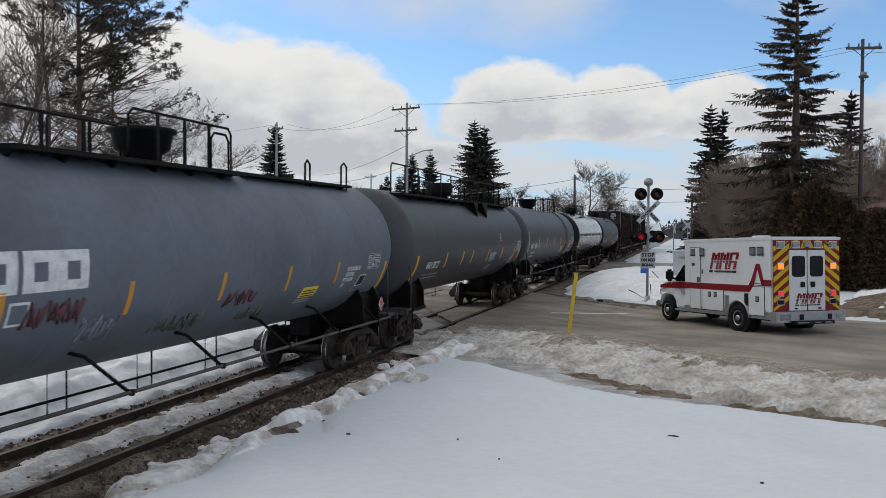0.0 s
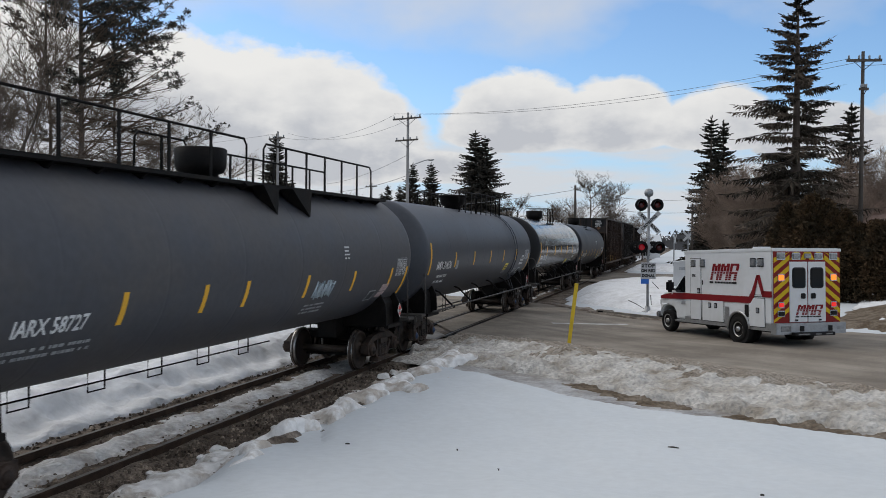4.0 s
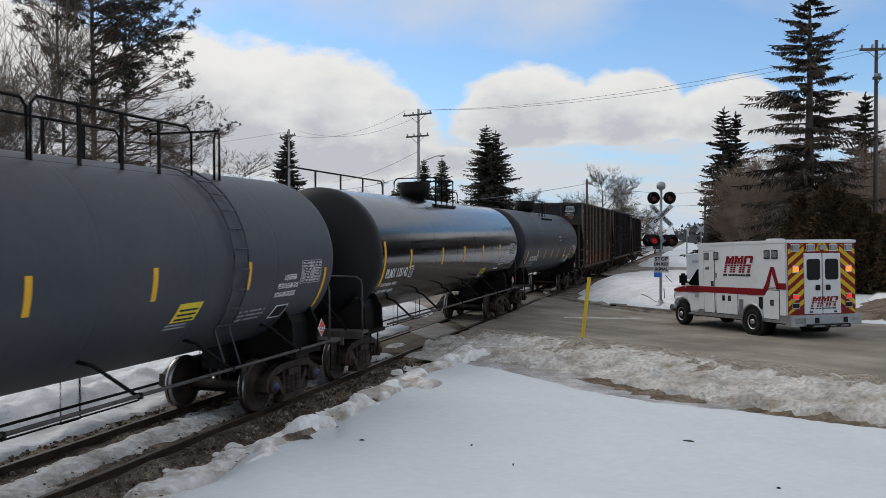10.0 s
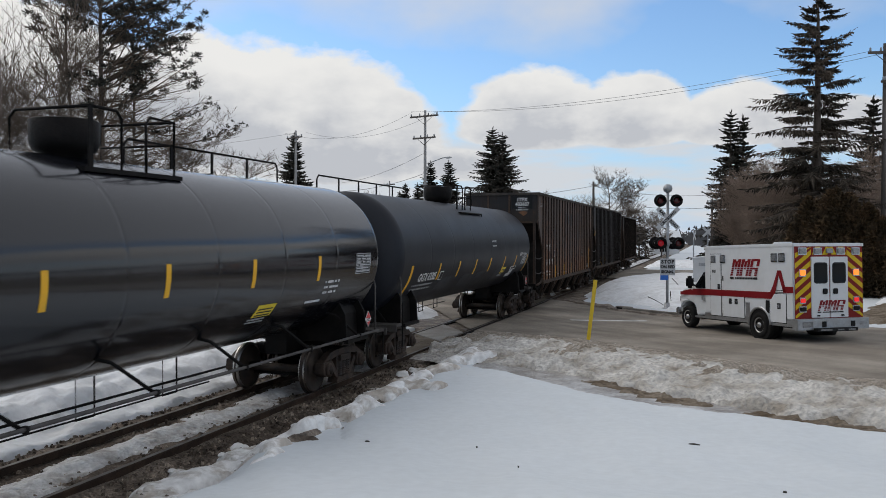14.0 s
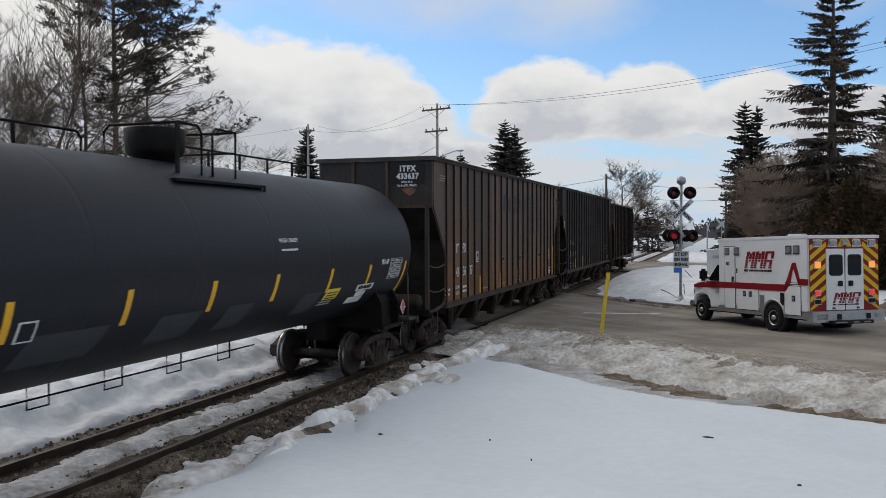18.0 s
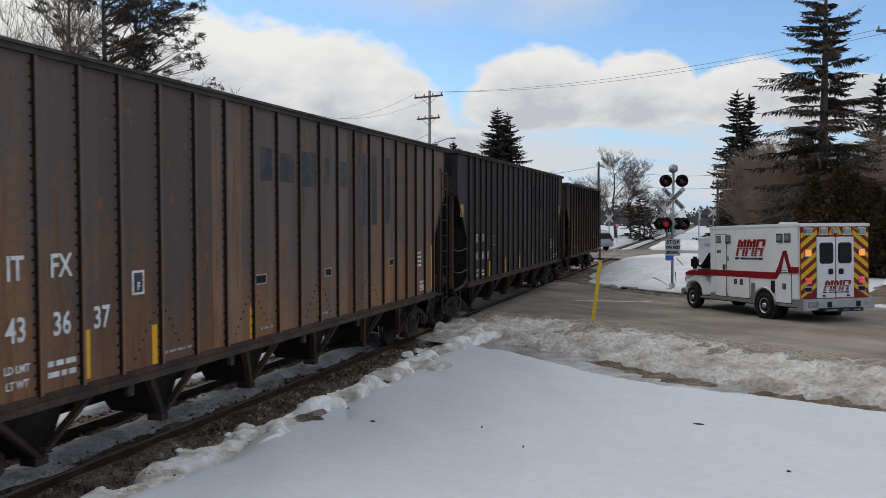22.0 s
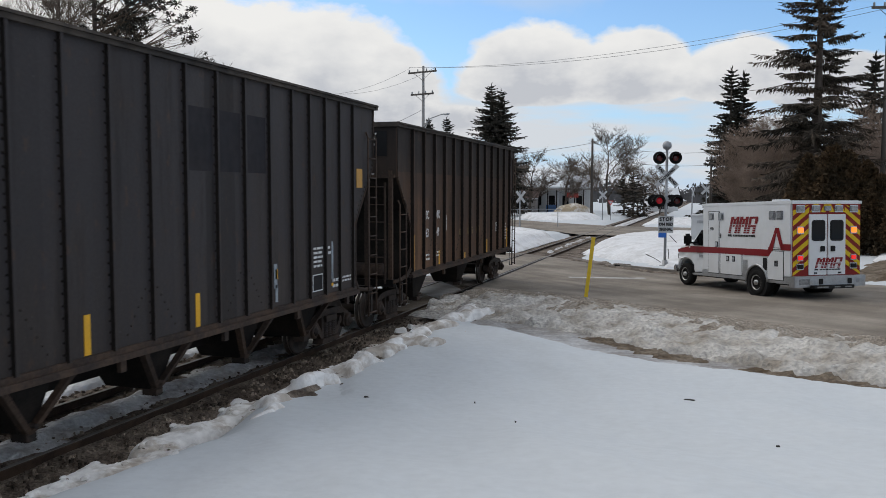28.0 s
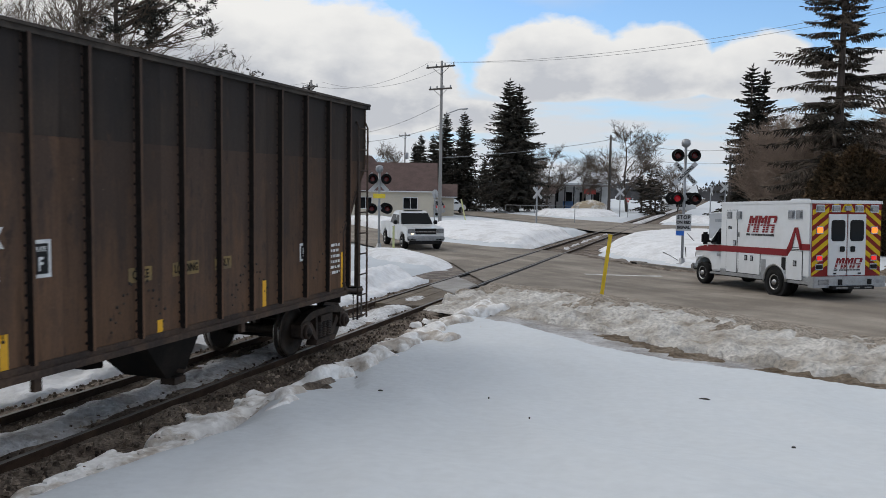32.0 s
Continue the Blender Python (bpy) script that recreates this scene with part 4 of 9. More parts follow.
    ticks(c, [-4.62, -2.38, -0.07, 2.05, 4.38], 2.25, 2.69)
    edge_band(c, -7.1, 2.1, 2.98, 0.10)
    edge_band(c, 7.1, 1.75, 2.5, 0.08)
    shell_text("IARX 214136", 0.33, -5.75, 2.32, M["white"], c, shear=0.12)
    part("plate_mark", shell_patch(-4.5, -4.25, 2.18, 2.44), M["grey_print"], c, "framed square mark")
    shell_text("LD LMT 163600 LB   74200 KG", 0.115, -5.72, 2.02, M["white"], c, 0.66, 0.002, shear=0.12)
    shell_text("LT WT   99400 LB   45100 KG", 0.115, -5.80, 1.86, M["white"], c, 0.66, 0.002, shear=0.12)
    part("paint_patch", shell_patch(-5.95, -5.62, 2.20, 2.46, 0.003), M["patch"], c, "dark fresh paint patch")
    end_text(c, "214136", 0.13, -0.2, -7.97, 2.72, bold=0.003)
    warn(c, 2.6, 3.15, 1.9, 2.16, 0.1)
    data_panel(c, 6.15, 6.9, 2.25, 2.65, 7, 32, "patch_grey")
    for k, w in enumerate(("LIQUEFIED", "PETROLEUM GAS", "NON-ODORIZED")):
        shell_text(w, 0.13, 5.76 - 0.03 * k, 2.38 - 0.145 * k, M["white"], c, 0.72, 0.003)
    part("label_frame", shell_patch(5.52, 5.95, 1.68, 1.90, skew=0.06), M["white"], c, "white framed label")
    part("label_field", shell_patch(5.55, 5.92, 1.70, 1.88, 0.009, skew=0.055), M["patch"], c)
    part("print", shell_bars(4.4, 5.2, 1.72, 1.92, 3, 34), M["grey_print"], c)
    part("lid_clamp", Geo().box(-0.3, 0.3, -0.2, 0.3, 4.58, 4.66), M["under"], c)
    placard(c, 7.08, 1.36, 1.40)

    # gloss black tank
    # near head of the gloss car: black, without the shell's gloss
    d = tank_car(59.7, "tank_black", "gloss black tank car with a raised manway cage", half=6.95, ext=0.45, dome="oct", dome_y=-0.4, rails=[(-0.8, -6.9, -1.02, 3.86, 4.67, 3), (-0.8, 1.75, 6.75, 3.86, 4.69, 3)])
    cage(d, -0.83, 0.25, 0.88, 0.80, 4.76)
    part("top_walkway", Geo().box(0.52, 0.86, -1.0, 1.0, 3.92, 3.98).prism([(0.6, 3.93), (0.84, 3.93), (0.84, 3.72)], -0.75, -0.7, "y").prism([(0.6, 3.93), (0.84, 3.93), (0.84, 3.72)], 0.7, 0.75, "y"), M["under"], d, "black grated walkway")
    head = [(max((RT + 0.004) * math.sin(math.pi / 16 * k), 0.02), -6.95 - 0.626 * math.cos(math.pi / 16 * k)) for k in range(9)] + [(RT + 0.004, -6.78), (RT + 0.001, -6.78)]
    part("tank_head", Geo().lathe(head, 72, "y", pose(0, 0, ZC)), M["dull_black"], d, "dull black dished tank head")
    ticks(d, [-4.89, -2.33, -0.2, 1.96, 4.22], 2.29, 2.74)
    edge_band(d, -6.6, 1.95, 2.95, 0.10)
    shell_text("PLMX 135142", 0.31, -5.7, 2.2, M["white"], d)
    for y0, y1, z0, z1 in ((-4.84, -4.60, 2.06, 2.08), (-4.84, -4.60, 2.32, 2.34), (-4.84, -4.815, 2.08, 2.32), (-4.625, -4.60, 2.08, 2.32)):
        part("plate_border", shell_patch(y0, y1, z0, z1), M["white"], d)
    shell_text("LD LMT 164700 LB   74700 KG", 0.115, -5.98, 1.96, M["white"], d, 0.66, 0.002)
    shell_text("LT WT   98300 LB   44600 KG", 0.115, -6.02, 1.80, M["white"], d, 0.66, 0.002)
    shell_text("PLATE", 0.06, -4.72, 2.27, M["white"], d, 0.7, 0.001)
    shell_text("C", 0.14, -4.72, 2.15, M["white"], d, 0.8, 0.003)
    end_text(d, "135142", 0.13, -0.2, -7.60, 2.86, bold=0.003)
    g = Geo()
    for z in (2.70, 2.57):
        for k in range(5):
            g.box(-0.42 + k * 0.09, -0.36 + k * 0.09, -7.605, -7.598, z - 0.03, z + 0.03)
    part("print", g, M["white"], d)
    q = placard(d, 0, 0, 0)
    q.matrix_basis = Matrix.Translation((-0.07, -7.86, 1.54)) @ Matrix.Rotation(radians(-90), 4, "Z")
    warn(d, 2.3, 2.88, 1.78, 1.98, 0.06)
    data_panel(d, 5.85, 6.55, 2.35, 2.75, 6, 42, "patch")
    part("print", shell_bars(4.55, 5.15, 2.0, 2.3, 3, 43), M["white"], d)
    part("print", shell_bars(4.0, 4.6, 1.86, 1.96, 1, 44), M["white"], d)
    placard(d, 6.65, 1.36, 1.40)

    # blue-black tank
    e = tank_car(75.25, "tank_navy", "matt blue-black tank car with patched paint", half=6.95, dome="oct", dome_y=0.0, rails=[(-0.8, -6.9, -0.66, 3.86, 4.58, 4), (-0.8, 1.5, 6.7, 3.86, 4.58, 4)], low_rail=False)
    cage(e, -0.53, 0.33, 0.96, 0.80, 4.67)
    part("side_platform", Geo().box(0.70, 1.06, -0.9, 1.45, 3.80, 3.84).box(1.03, 1.06, 1.42, 1.46, 3.52, 3.84), M["under"], e, "black side platform on brackets")
    ticks(e, [-4.14, -2.35, -0.59, 1.15, 3.1, 4.82], 1.95, 2.39)
    edge_band(e, -6.31, 1.5, 2.39, 0.13)
    edge_band(e, 6.75, 1.62, 2.4, 0.09)
    shell_text("GATX 63305", 0.31, -4.98, 2.05, M["white"], e)
    part("mark_frame", shell_patch(-3.98, -3.72, 1.93, 2.16), M["white"], e, "white framed letter mark")
    part("mark_field", shell_patch(-3.95, -3.75, 1.95, 2.14, 0.009), M["tank_navy"], e)
    part("print", shell_bars(-5.9, -4.4, 1.72, 1.92, 2, 51), M["grey_print"], e)
    part("print", shell_bars(1.2, 1.75, 2.74, 2.82, 1, 52), M["white"], e)
    for y0, y1 in ((-3.9, -2.7), (-1.75, -0.85), (-0.2, 0.5), (2.1, 2.8)):
        part("paint_patch", shell_patch(y0, y1, 1.62, 1.98, 0.003, skew=0.15), M["patch_grey"], e, "lighter paint patch")
    warn(e, 3.1, 3.65, 1.80, 2.0, 0.05)
    part("notice", shell_patch(4.45, 5.25, 1.88, 2.0), M["white"], e, "white notice in black print")
    part("notice", shell_patch(4.55, 5.0, 1.76, 1.87), M["white"], e, "white notice in black print")
    part("notice", shell_patch(4.3, 5.0, 1.63, 1.75), M["white"], e, "white notice in black print")
    t = shell_text("NON ODORIZED", 0.10, 4.85, 1.94, M["patch"], e)
    for v in t.data.vertices:
        v.co.x += 0.006
    shell_text("FRA AIP", 0.15, 5.55, 2.42, M["white"], e, 0.7)
    shell_text("WATER CAPACITY", 0.09, 1.45, 2.93, M["white"], e, 0.8, 0.002)
    data_panel(e, 5.85, 6.5, 2.05, 2.48, 8, 53, "patch")
    placard(e, 6.72, 1.36, 1.40)


def weathered(name, upper, lower, rust, z0=1.3, z1=3.4, rough=0.72, panel=0.75, speck=0.55):
    """Old car paint: one tone above, a rustier one below, run together by streaks, with rust specks, scuffs and panels that differ a little."""
    m = bpy.data.materials.new(name)
    m.use_nodes = True
    nt = m.node_tree
    b = nt.nodes["Principled BSDF"]
    b.inputs["Specular IOR Level"].default_value = 0.25
    N, L = nt.nodes.new, nt.links.new
    co, sep = N("ShaderNodeTexCoord"), N("ShaderNodeSeparateXYZ")
    L(co.outputs["Object"], sep.inputs[0])

    def noise_(scale, detail, squash=(1, 1, 1), rough_=0.6):
        mp, n = N("ShaderNodeMapping"), N("ShaderNodeTexNoise")
        mp.inputs["Scale"].default_value = squash
        L(co.outputs["Object"], mp.inputs[0])
        n.inputs["Scale"].default_value, n.inputs["Detail"].default_value, n.inputs["Roughness"].default_value = scale, detail, rough_
        L(mp.outputs[0], n.inputs["Vector"])
        return n.outputs[0]

    def calc(op, p, q, clamp=False):
        n = N("ShaderNodeMath")
        n.operation, n.use_clamp = op, clamp
        for i, v in enumerate((p, q)):
            if isinstance(v, (int, float)):
                n.inputs[i].default_value = v
            else:
                L(v, n.inputs[i])
        return n.outputs[0]

    def span(v, lo, hi, to=1.0):
        n = N("ShaderNodeMapRange")
        n.inputs[1].default_value, n.inputs[2].default_value, n.inputs[4].default_value = lo, hi, to
        L(v, n.inputs[0])
        return n.outputs[0]

    def blend(f, p, q, mode="MIX"):
        n = N("ShaderNodeMix")
        n.data_type, n.blend_type = "RGBA", mode
        for i, v in ((0, f), (6, p), (7, q)):
            if isinstance(v, tuple):
                n.inputs[i].default_value = (*v, 1)
            elif isinstance(v, float):
                n.inputs[i].default_value = v
            else:
                L(v, n.inputs[i])
        return n.outputs[2]
    streak, blotch, grain = noise_(3.4, 9, (1, 1, 0.10), 0.72), noise_(0.9, 8, (1, 1, 0.7), 0.7), noise_(26, 4)
    low = calc("ADD", span(sep.outputs[2], z1, z0), calc("MULTIPLY", calc("SUBTRACT", blotch, 0.5), 3.0))
    low = calc("ADD", low, calc("MULTIPLY", calc("SUBTRACT", streak, 0.5), 3.2), True)
    col = blend(low, upper, lower)
    wn = N("ShaderNodeTexWhiteNoise")
    wn.noise_dimensions = "1D"
    L(calc("SNAP", calc("ADD", sep.outputs[1], 0.37 * panel), panel), wn.inputs["W"])
    tone = calc("ADD", 0.72, calc("MULTIPLY", wn.outputs[0], 0.5))
    col = blend(1.0, col, tone, "MULTIPLY")
    col = blend(calc("MULTIPLY", span(streak, 0.53, 0.68), 0.75), col, tuple(c * 0.40 for c in upper))
    col = blend(calc("MULTIPLY", span(noise_(7, 6, (1, 1, 0.5)), 0.60, 0.70), speck), col, rust)
    col = blend(calc("MULTIPLY", span(noise_(17, 3), 0.70, 0.76), 0.55), col, tuple(min(c * 2.6 + 0.03, 0.5) for c in upper))
    col = blend(1.0, col, calc("ADD", 0.72, calc("MULTIPLY", grain, 0.56)), "MULTIPLY")
    L(col, b.inputs["Base Color"])
    L(calc("ADD", rough - 0.15, calc("MULTIPLY", blotch, 0.3)), b.inputs["Roughness"])
    bp = N("ShaderNodeBump")
    bp.inputs["Strength"].default_value, bp.inputs["Distance"].default_value = 1.0, 0.012
    L(calc("ADD", noise_(1.6, 4), calc("MULTIPLY", grain, 0.12)), bp.inputs["Height"])
    L(bp.outputs[0], b.inputs["Normal"])
    return m


M["hopper_brown"] = weathered("hopper_weathered_brown", (0.112, 0.090, 0.080), (0.24, 0.120, 0.060), (0.25, 0.085, 0.033), z0=1.0, z1=3.3, speck=0.7)
M["hopper_black"] = weathered("hopper_sooty_black", (0.0345, 0.0310, 0.0325), (0.043, 0.0355, 0.0325), (0.085, 0.046, 0.028), rough=0.58, speck=0.45)
M["hopper_umber"] = weathered("hopper_umber", (0.060, 0.039, 0.029), (0.140, 0.078, 0.045), (0.028, 0.021, 0.018), z0=1.4, z1=3.4, panel=0.83, speck=0.7)
M["hopper_soot"] = weathered("hopper_soot_coat", (0.024, 0.0195, 0.018), (0.046, 0.034, 0.027), (0.080, 0.042, 0.026), z0=3.5, z1=4.6, panel=0.83, speck=0.4)
M["end_blue"] = weathered("end_wall_paint", (0.023, 0.022, 0.0235), (0.042, 0.033, 0.027), (0.085, 0.045, 0.028), z0=3.4, z1=4.6, speck=0.45)
M["end_post"] = mat("grimy_end_post", (0.042, 0.031, 0.026), 0.75, spec=0.25, col2=(0.090, 0.058, 0.040), scale=2.2, amount=0.8, streak=True, bscale=24, fine=0.3)
HOPPER_SHIFT = {}


def stud(g, x, y, z, s, r=0.02):
    g.lathe([(r, 0), (r * 0.7, 0.012), (0.002, 0.016)], 5, "x", pose(x, y, z, 0, 0, 0 if s > 0 else 180), True, False)


def hopper_car(centre, half, top, paint, label, ribs, cut=0.95, chutes=(), depth=0.06, web="rib_rust_shade", end_ladder=False, shift=0.0, edge="end_blue"):
    """Coal car on its centre; shift: how far things placed from the old mark stand along it."""
    car = thing("hopper_car", pose(0, centre, 0), label, "rail car", "cars of the train")
    HOPPER_SHIFT[car.name] = shift
    HW, sill = 1.53, 1.12
    zmid, zlow = top - 1.15, top - 2.35
    for s in (-1, 1):
        x0, x1 = sorted((s * HW, s * (HW - 0.02)))
        poly = [(-half, top), (-half, zmid), (-half + cut, zlow), (-half + cut, sill), (half - cut, sill), (half - cut, zlow), (half, zmid), (half, top)]
        part("side_sheet", Geo().prism(poly, x0, x1), M[paint], car)
        part("top_chord", Geo().box(*sorted((s * (HW - 0.08), s * (HW + 0.07))), -half - 0.03, half + 0.03, top - 0.01, top + 0.07).box(*sorted((s * (HW + 0.0), s * (HW + 0.11))), -half - 0.03, half + 0.03, top + 0.05, top + 0.085), M["hopper_topband"], car, "rolled steel top rail")
        part("side_sill", Geo().box(*sorted((s * (HW - 0.1), s * (HW + 0.075))), -half + cut - 0.05, half - cut + 0.05, sill - 0.03, sill + 0.05).box(*sorted((s * (HW + 0.0), s * (HW + 0.03))), -half + cut, half - cut, sill + 0.05, sill + 0.12), M["end_post"], car, "grimy brown side sill")
        # ribs: narrow hats, riveted along one foot
        g = Geo().prism([(-0.05, 0), (0.055, 0), (0.030, 0.008), (0.022, depth), (-0.022, depth), (-0.028, 0.008)], sill + 0.11, top, "z", pose(0, 0, 0, 0, 0, -90 if s > 0 else 90))
        for k in range(26):
            stud(g, s * 0.006, -s * 0.043 if s > 0 else 0.043, sill + 0.2 + k * (top - sill - 0.3) / 25, s, 0.018)
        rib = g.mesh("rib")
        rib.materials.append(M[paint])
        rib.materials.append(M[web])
        # flanks and feet get the darker tone: their shade is put into the colour
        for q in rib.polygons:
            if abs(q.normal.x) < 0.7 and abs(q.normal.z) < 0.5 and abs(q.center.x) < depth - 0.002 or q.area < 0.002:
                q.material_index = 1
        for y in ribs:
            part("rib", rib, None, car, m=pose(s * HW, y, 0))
        for e in (-1, 1):
            # folded edges of the cut-away corners and the corner posts
            part("corner_angle", Geo().tube([(s * (HW + 0.005), e * (half - 0.02), top), (s * (HW + 0.005), e * (half - 0.02), zmid), (s * (HW + 0.005), e * (half - cut), zlow), (s * (HW + 0.005), e * (half - cut), sill)], 0.022, 4), M["end_post"], car)
            part("corner_post", Geo().box(*sorted((s * 1.34, s * 1.43)), e * half - 0.045, e * half + 0.045, sill - 0.1, zmid + 0.16), M["end_post"], car, "grimy steel corner post")
            part("sill_sweep", Geo().tube([(s * 1.46, e * (half + 0.04), 1.08), (s * 1.48, e * (half - 0.35), 1.10), (s * 1.5, e * (half - cut + 0.18), 1.17), (s * 1.53, e * (half - cut - 0.02), 1.34)], 0.045, 6), M["end_post"], car, "swept end of the side sill")
            if not end_ladder and s * e < 0:
                for z in (1.56, 2.17):
                    part("grab_iron", Geo().tube([(s * 1.43, e * half, z + 0.05), (s * 1.47, e * (half - 0.2), z - 0.01), (s * 1.5, e * (half - 0.55), z - 0.02), (s * 1.53, e * (half - cut), z + 0.05)], 0.016, 5), M["worn_steel"], car, "bent grab iron")
            if s * e > 0 or end_ladder:
                g, y0 = Geo(), half - 0.02
                zt = (4.35 if s * e > 0 else 2.95)
                for yy in (y0 - 0.42, y0):
                    g.tube([(s * 1.60, e * yy, 0.55), (s * 1.60, e * yy, zt - 0.1), (s * 1.55, e * yy, zt)], 0.02, 5)
                k, z = 0, 0.62
                while z < zt:
                    g.tube([(s * 1.605, e * (y0 - 0.42), z), (s * 1.605, e * y0, z)], 0.016, 5)
                    z += 0.40
                part("ladder", g, M["end_post"], car, "worn steel corner ladder")
            if end_ladder:
                g = Geo()
                for k in range(6):
                    g.tube([(s * 0.80, e * (half + 0.09), 1.25 + k * 0.4), (s * 1.28, e * (half + 0.09), 1.25 + k * 0.4)], 0.016, 5)
                for xx in (0.80, 1.28):
                    g.box(*sorted((s * xx - 0.02, s * xx + 0.02)), *sorted((e * (half + 0.06), e * (half + 0.11))), 1.05, 3.35)
                if s * e < 0:
                    part("ladder", g, M["end_post"], car, "worn steel end ladder")
            # rivets along the cut and the corner
            g = Geo()
            for k in range(14):
                q = k / 13
                stud(g, s * HW, e * (half - 0.10 - cut * q), zmid - (zmid - zlow) * q, s, 0.024)
            for k in range(14):
                stud(g, s * HW, e * (half - 0.075), zmid + (top - zmid - 0.06) * k / 13, s, 0.02)
            part("rivets", g, M["rivet_dark"], car)
        # bolts fanning out over the bolsters
        g = Geo()
        for y in ribs[5:-4:3]:
            for d in (-1, 1):
                for k in range(6):
                    stud(g, s * HW, y + d * (0.12 + 0.07 * k), 1.90 - 0.105 * k, s, 0.02)
        part("rivets", g, M["rivet_dark"], car)
    for e in (-1, 1):
        y0, y1 = sorted((e * half, e * (half - 0.03)))
        part("end_wall", Geo().box(-HW + 0.01, HW - 0.01, y0, y1, zmid + 0.02, top), M[edge], car, "sooty end wall")
        part("end_chord", Geo().box(-HW - 0.08, HW + 0.08, *sorted((e * (half - 0.05), e * (half + 0.07))), top - 0.01, top + 0.095), M["hopper_topband"], car)
        part("end_rib", Geo().box(-0.62, -0.54, *sorted((e * half, e * (half + 0.05))), zmid - 2.4, top).box(0.30, 0.38, *sorted((e * half, e * (half + 0.05))), zmid - 2.4, top).box(-1.5, 1.5, *sorted((e * half, e * (half + 0.045))), zmid - 0.02, zmid + 0.06), M["end_post"], car)
        g = Geo()
        for k in range(24):
            g.lathe([(0.018, 0), (0.012, 0.012), (0.002, 0.016)], 5, "y", Matrix.Translation((-1.42 + 2.84 * k / 23, e * half, zmid + 0.11)) @ Matrix.Rotation(0 if e > 0 else math.pi, 4, "Z"), True, False)
        part("rivets", g, M["rivet_dark"], car)
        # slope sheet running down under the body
        part("slope_sheet", Geo().add([(-HW + 0.02, e * half, zmid), (HW - 0.02, e * half, zmid), (HW - 0.02, e * (half - 3.0), 1.15), (-HW + 0.02, e * (half - 3.0), 1.15), (-HW + 0.02, e * (half - 0.03), zmid + 0.03), (HW - 0.02, e * (half - 0.03), zmid + 0.03), (HW - 0.02, e * (half - 3.0), 1.19), (-HW + 0.02, e * (half - 3.0), 1.19)], [(0, 1, 2, 3), (4, 7, 6, 5), (0, 4, 5, 1), (1, 5, 6, 2), (2, 6, 7, 3), (3, 7, 4, 0)]), M["coal_grime_dark"], car, "sooty sloping end sheet")
        # added plate, coloured near black for the shade in the hollow
        part("bulkhead", Geo().box(-1.505, 1.505, *sorted((e * (half - cut - 0.03), e * (half - cut - 0.07))), 0.95, zlow + 0.42), M["coal_grime_dark"], car, "near-black plate for the shaded hollow under the slope")
        part("end_sill", Geo().box(-1.46, 1.46, *sorted((e * (half - 0.06), e * (half + 0.08))), 0.98, 1.14), M["under"], car)
        part("end_platform", Geo().box(-1.3, 1.3, *sorted((e * (half - 1.1), e * (half - 0.1))), 1.0, 1.05), M["under"], car)
        part("air_reservoir", Geo().lathe([(0.02, -0.5), (0.17, -0.44), (0.19, -0.38), (0.19, 0.38), (0.17, 0.44), (0.02, 0.5)], 14, "x", pose(0.55, e * (half - 0.55), 1.27)), M["end_post"], car, "grimy brake air reservoir")
        part("coupler", coupler_geo(e), M["bogie"], car, m=pose(0, e * (half + 0.05), 0))
        part("air_hose", Geo().tube([(0.3, e * (half + 0.1), 0.85), (0.32, e * (half + 0.35), 0.72), (0.3, e * (half + 0.5), 0.45), (0.26, e * (half + 0.62), 0.4)], 0.025, 6), M["under"], car)
        part("step_stirrup", hoop([(1.5, e * (half - 0.05), 1.0), (1.5, e * (half - 0.05), 0.55), (1.5, e * (half - 0.42), 0.55), (1.5, e * (half - 0.42), 1.05)], 0.018), M["worn_steel"], car)
        bogie(car, e * (half - (0.78 if half < 7 else 1.2)))
    part("centre_sill", Geo().box(-0.26, 0.26, -half, half, 0.72, 1.15), M["under"], car)
    if half > 7:
        part("hopper_belly", Geo().prism([(-1.05, 1.14), (1.05, 1.14), (0.55, 0.66), (-0.55, 0.66)], -half + 2.5, half - 2.5, "y"), M["coal_grime_dark"], car, "sooty belly between the coal doors")
    # coal doors: a tapering pocket each side, two struts outside it and a latch shaft below
    for y, w in chutes:
        for s in (-1, 1):
            a, b = sorted((s * 0.3, s * 1.36))
            c, d = sorted((s * 0.34, s * 1.06))
            g = Geo().add([(a, y - w * 0.9, 1.15), (b, y - w * 0.9, 1.15), (b, y + w * 0.45, 1.15), (a, y + w * 0.45, 1.15), (c, y + w * 0.02, 0.44), (d, y + w * 0.02, 0.44), (d, y + w * 0.40, 0.40), (c, y + w * 0.40, 0.40)],
                          [(0, 1, 2, 3), (7, 6, 5, 4), (0, 4, 5, 1), (1, 5, 6, 2), (2, 6, 7, 3), (3, 7, 4, 0)])
            ch = part("discharge_chute", g, M["coal_grime_dark"], car, "black coal discharge chute")
            if w < 0.8:
                for ya in (-w * 1.05, w * 0.85):
                    part("chute_strut", Geo().add([(s * q, y + ya + p, 1.10) for q in (1.38, 1.48) for p in (-0.045, 0.045)] + [(s * q, y + w * 0.2 + p, 0.42) for q in (1.06, 1.15) for p in (-0.04, 0.04)],
                                                [(0, 1, 3, 2), (4, 6, 7, 5), (0, 4, 5, 1), (2, 3, 7, 6), (0, 2, 6, 4), (1, 5, 7, 3)]), M["end_post"], ch, "slanting door strut")
            part("door_latch", Geo().box(*sorted((s * 0.92, s * 1.15)), y + w * 0.08, y + w * 0.34, 0.34, 0.44).cyl(0.03, s * 0.4, s * 1.22, 8, "x", pose(0, y + w * 0.22, 0.52)), M["bogie"], ch, "rusty door latch")
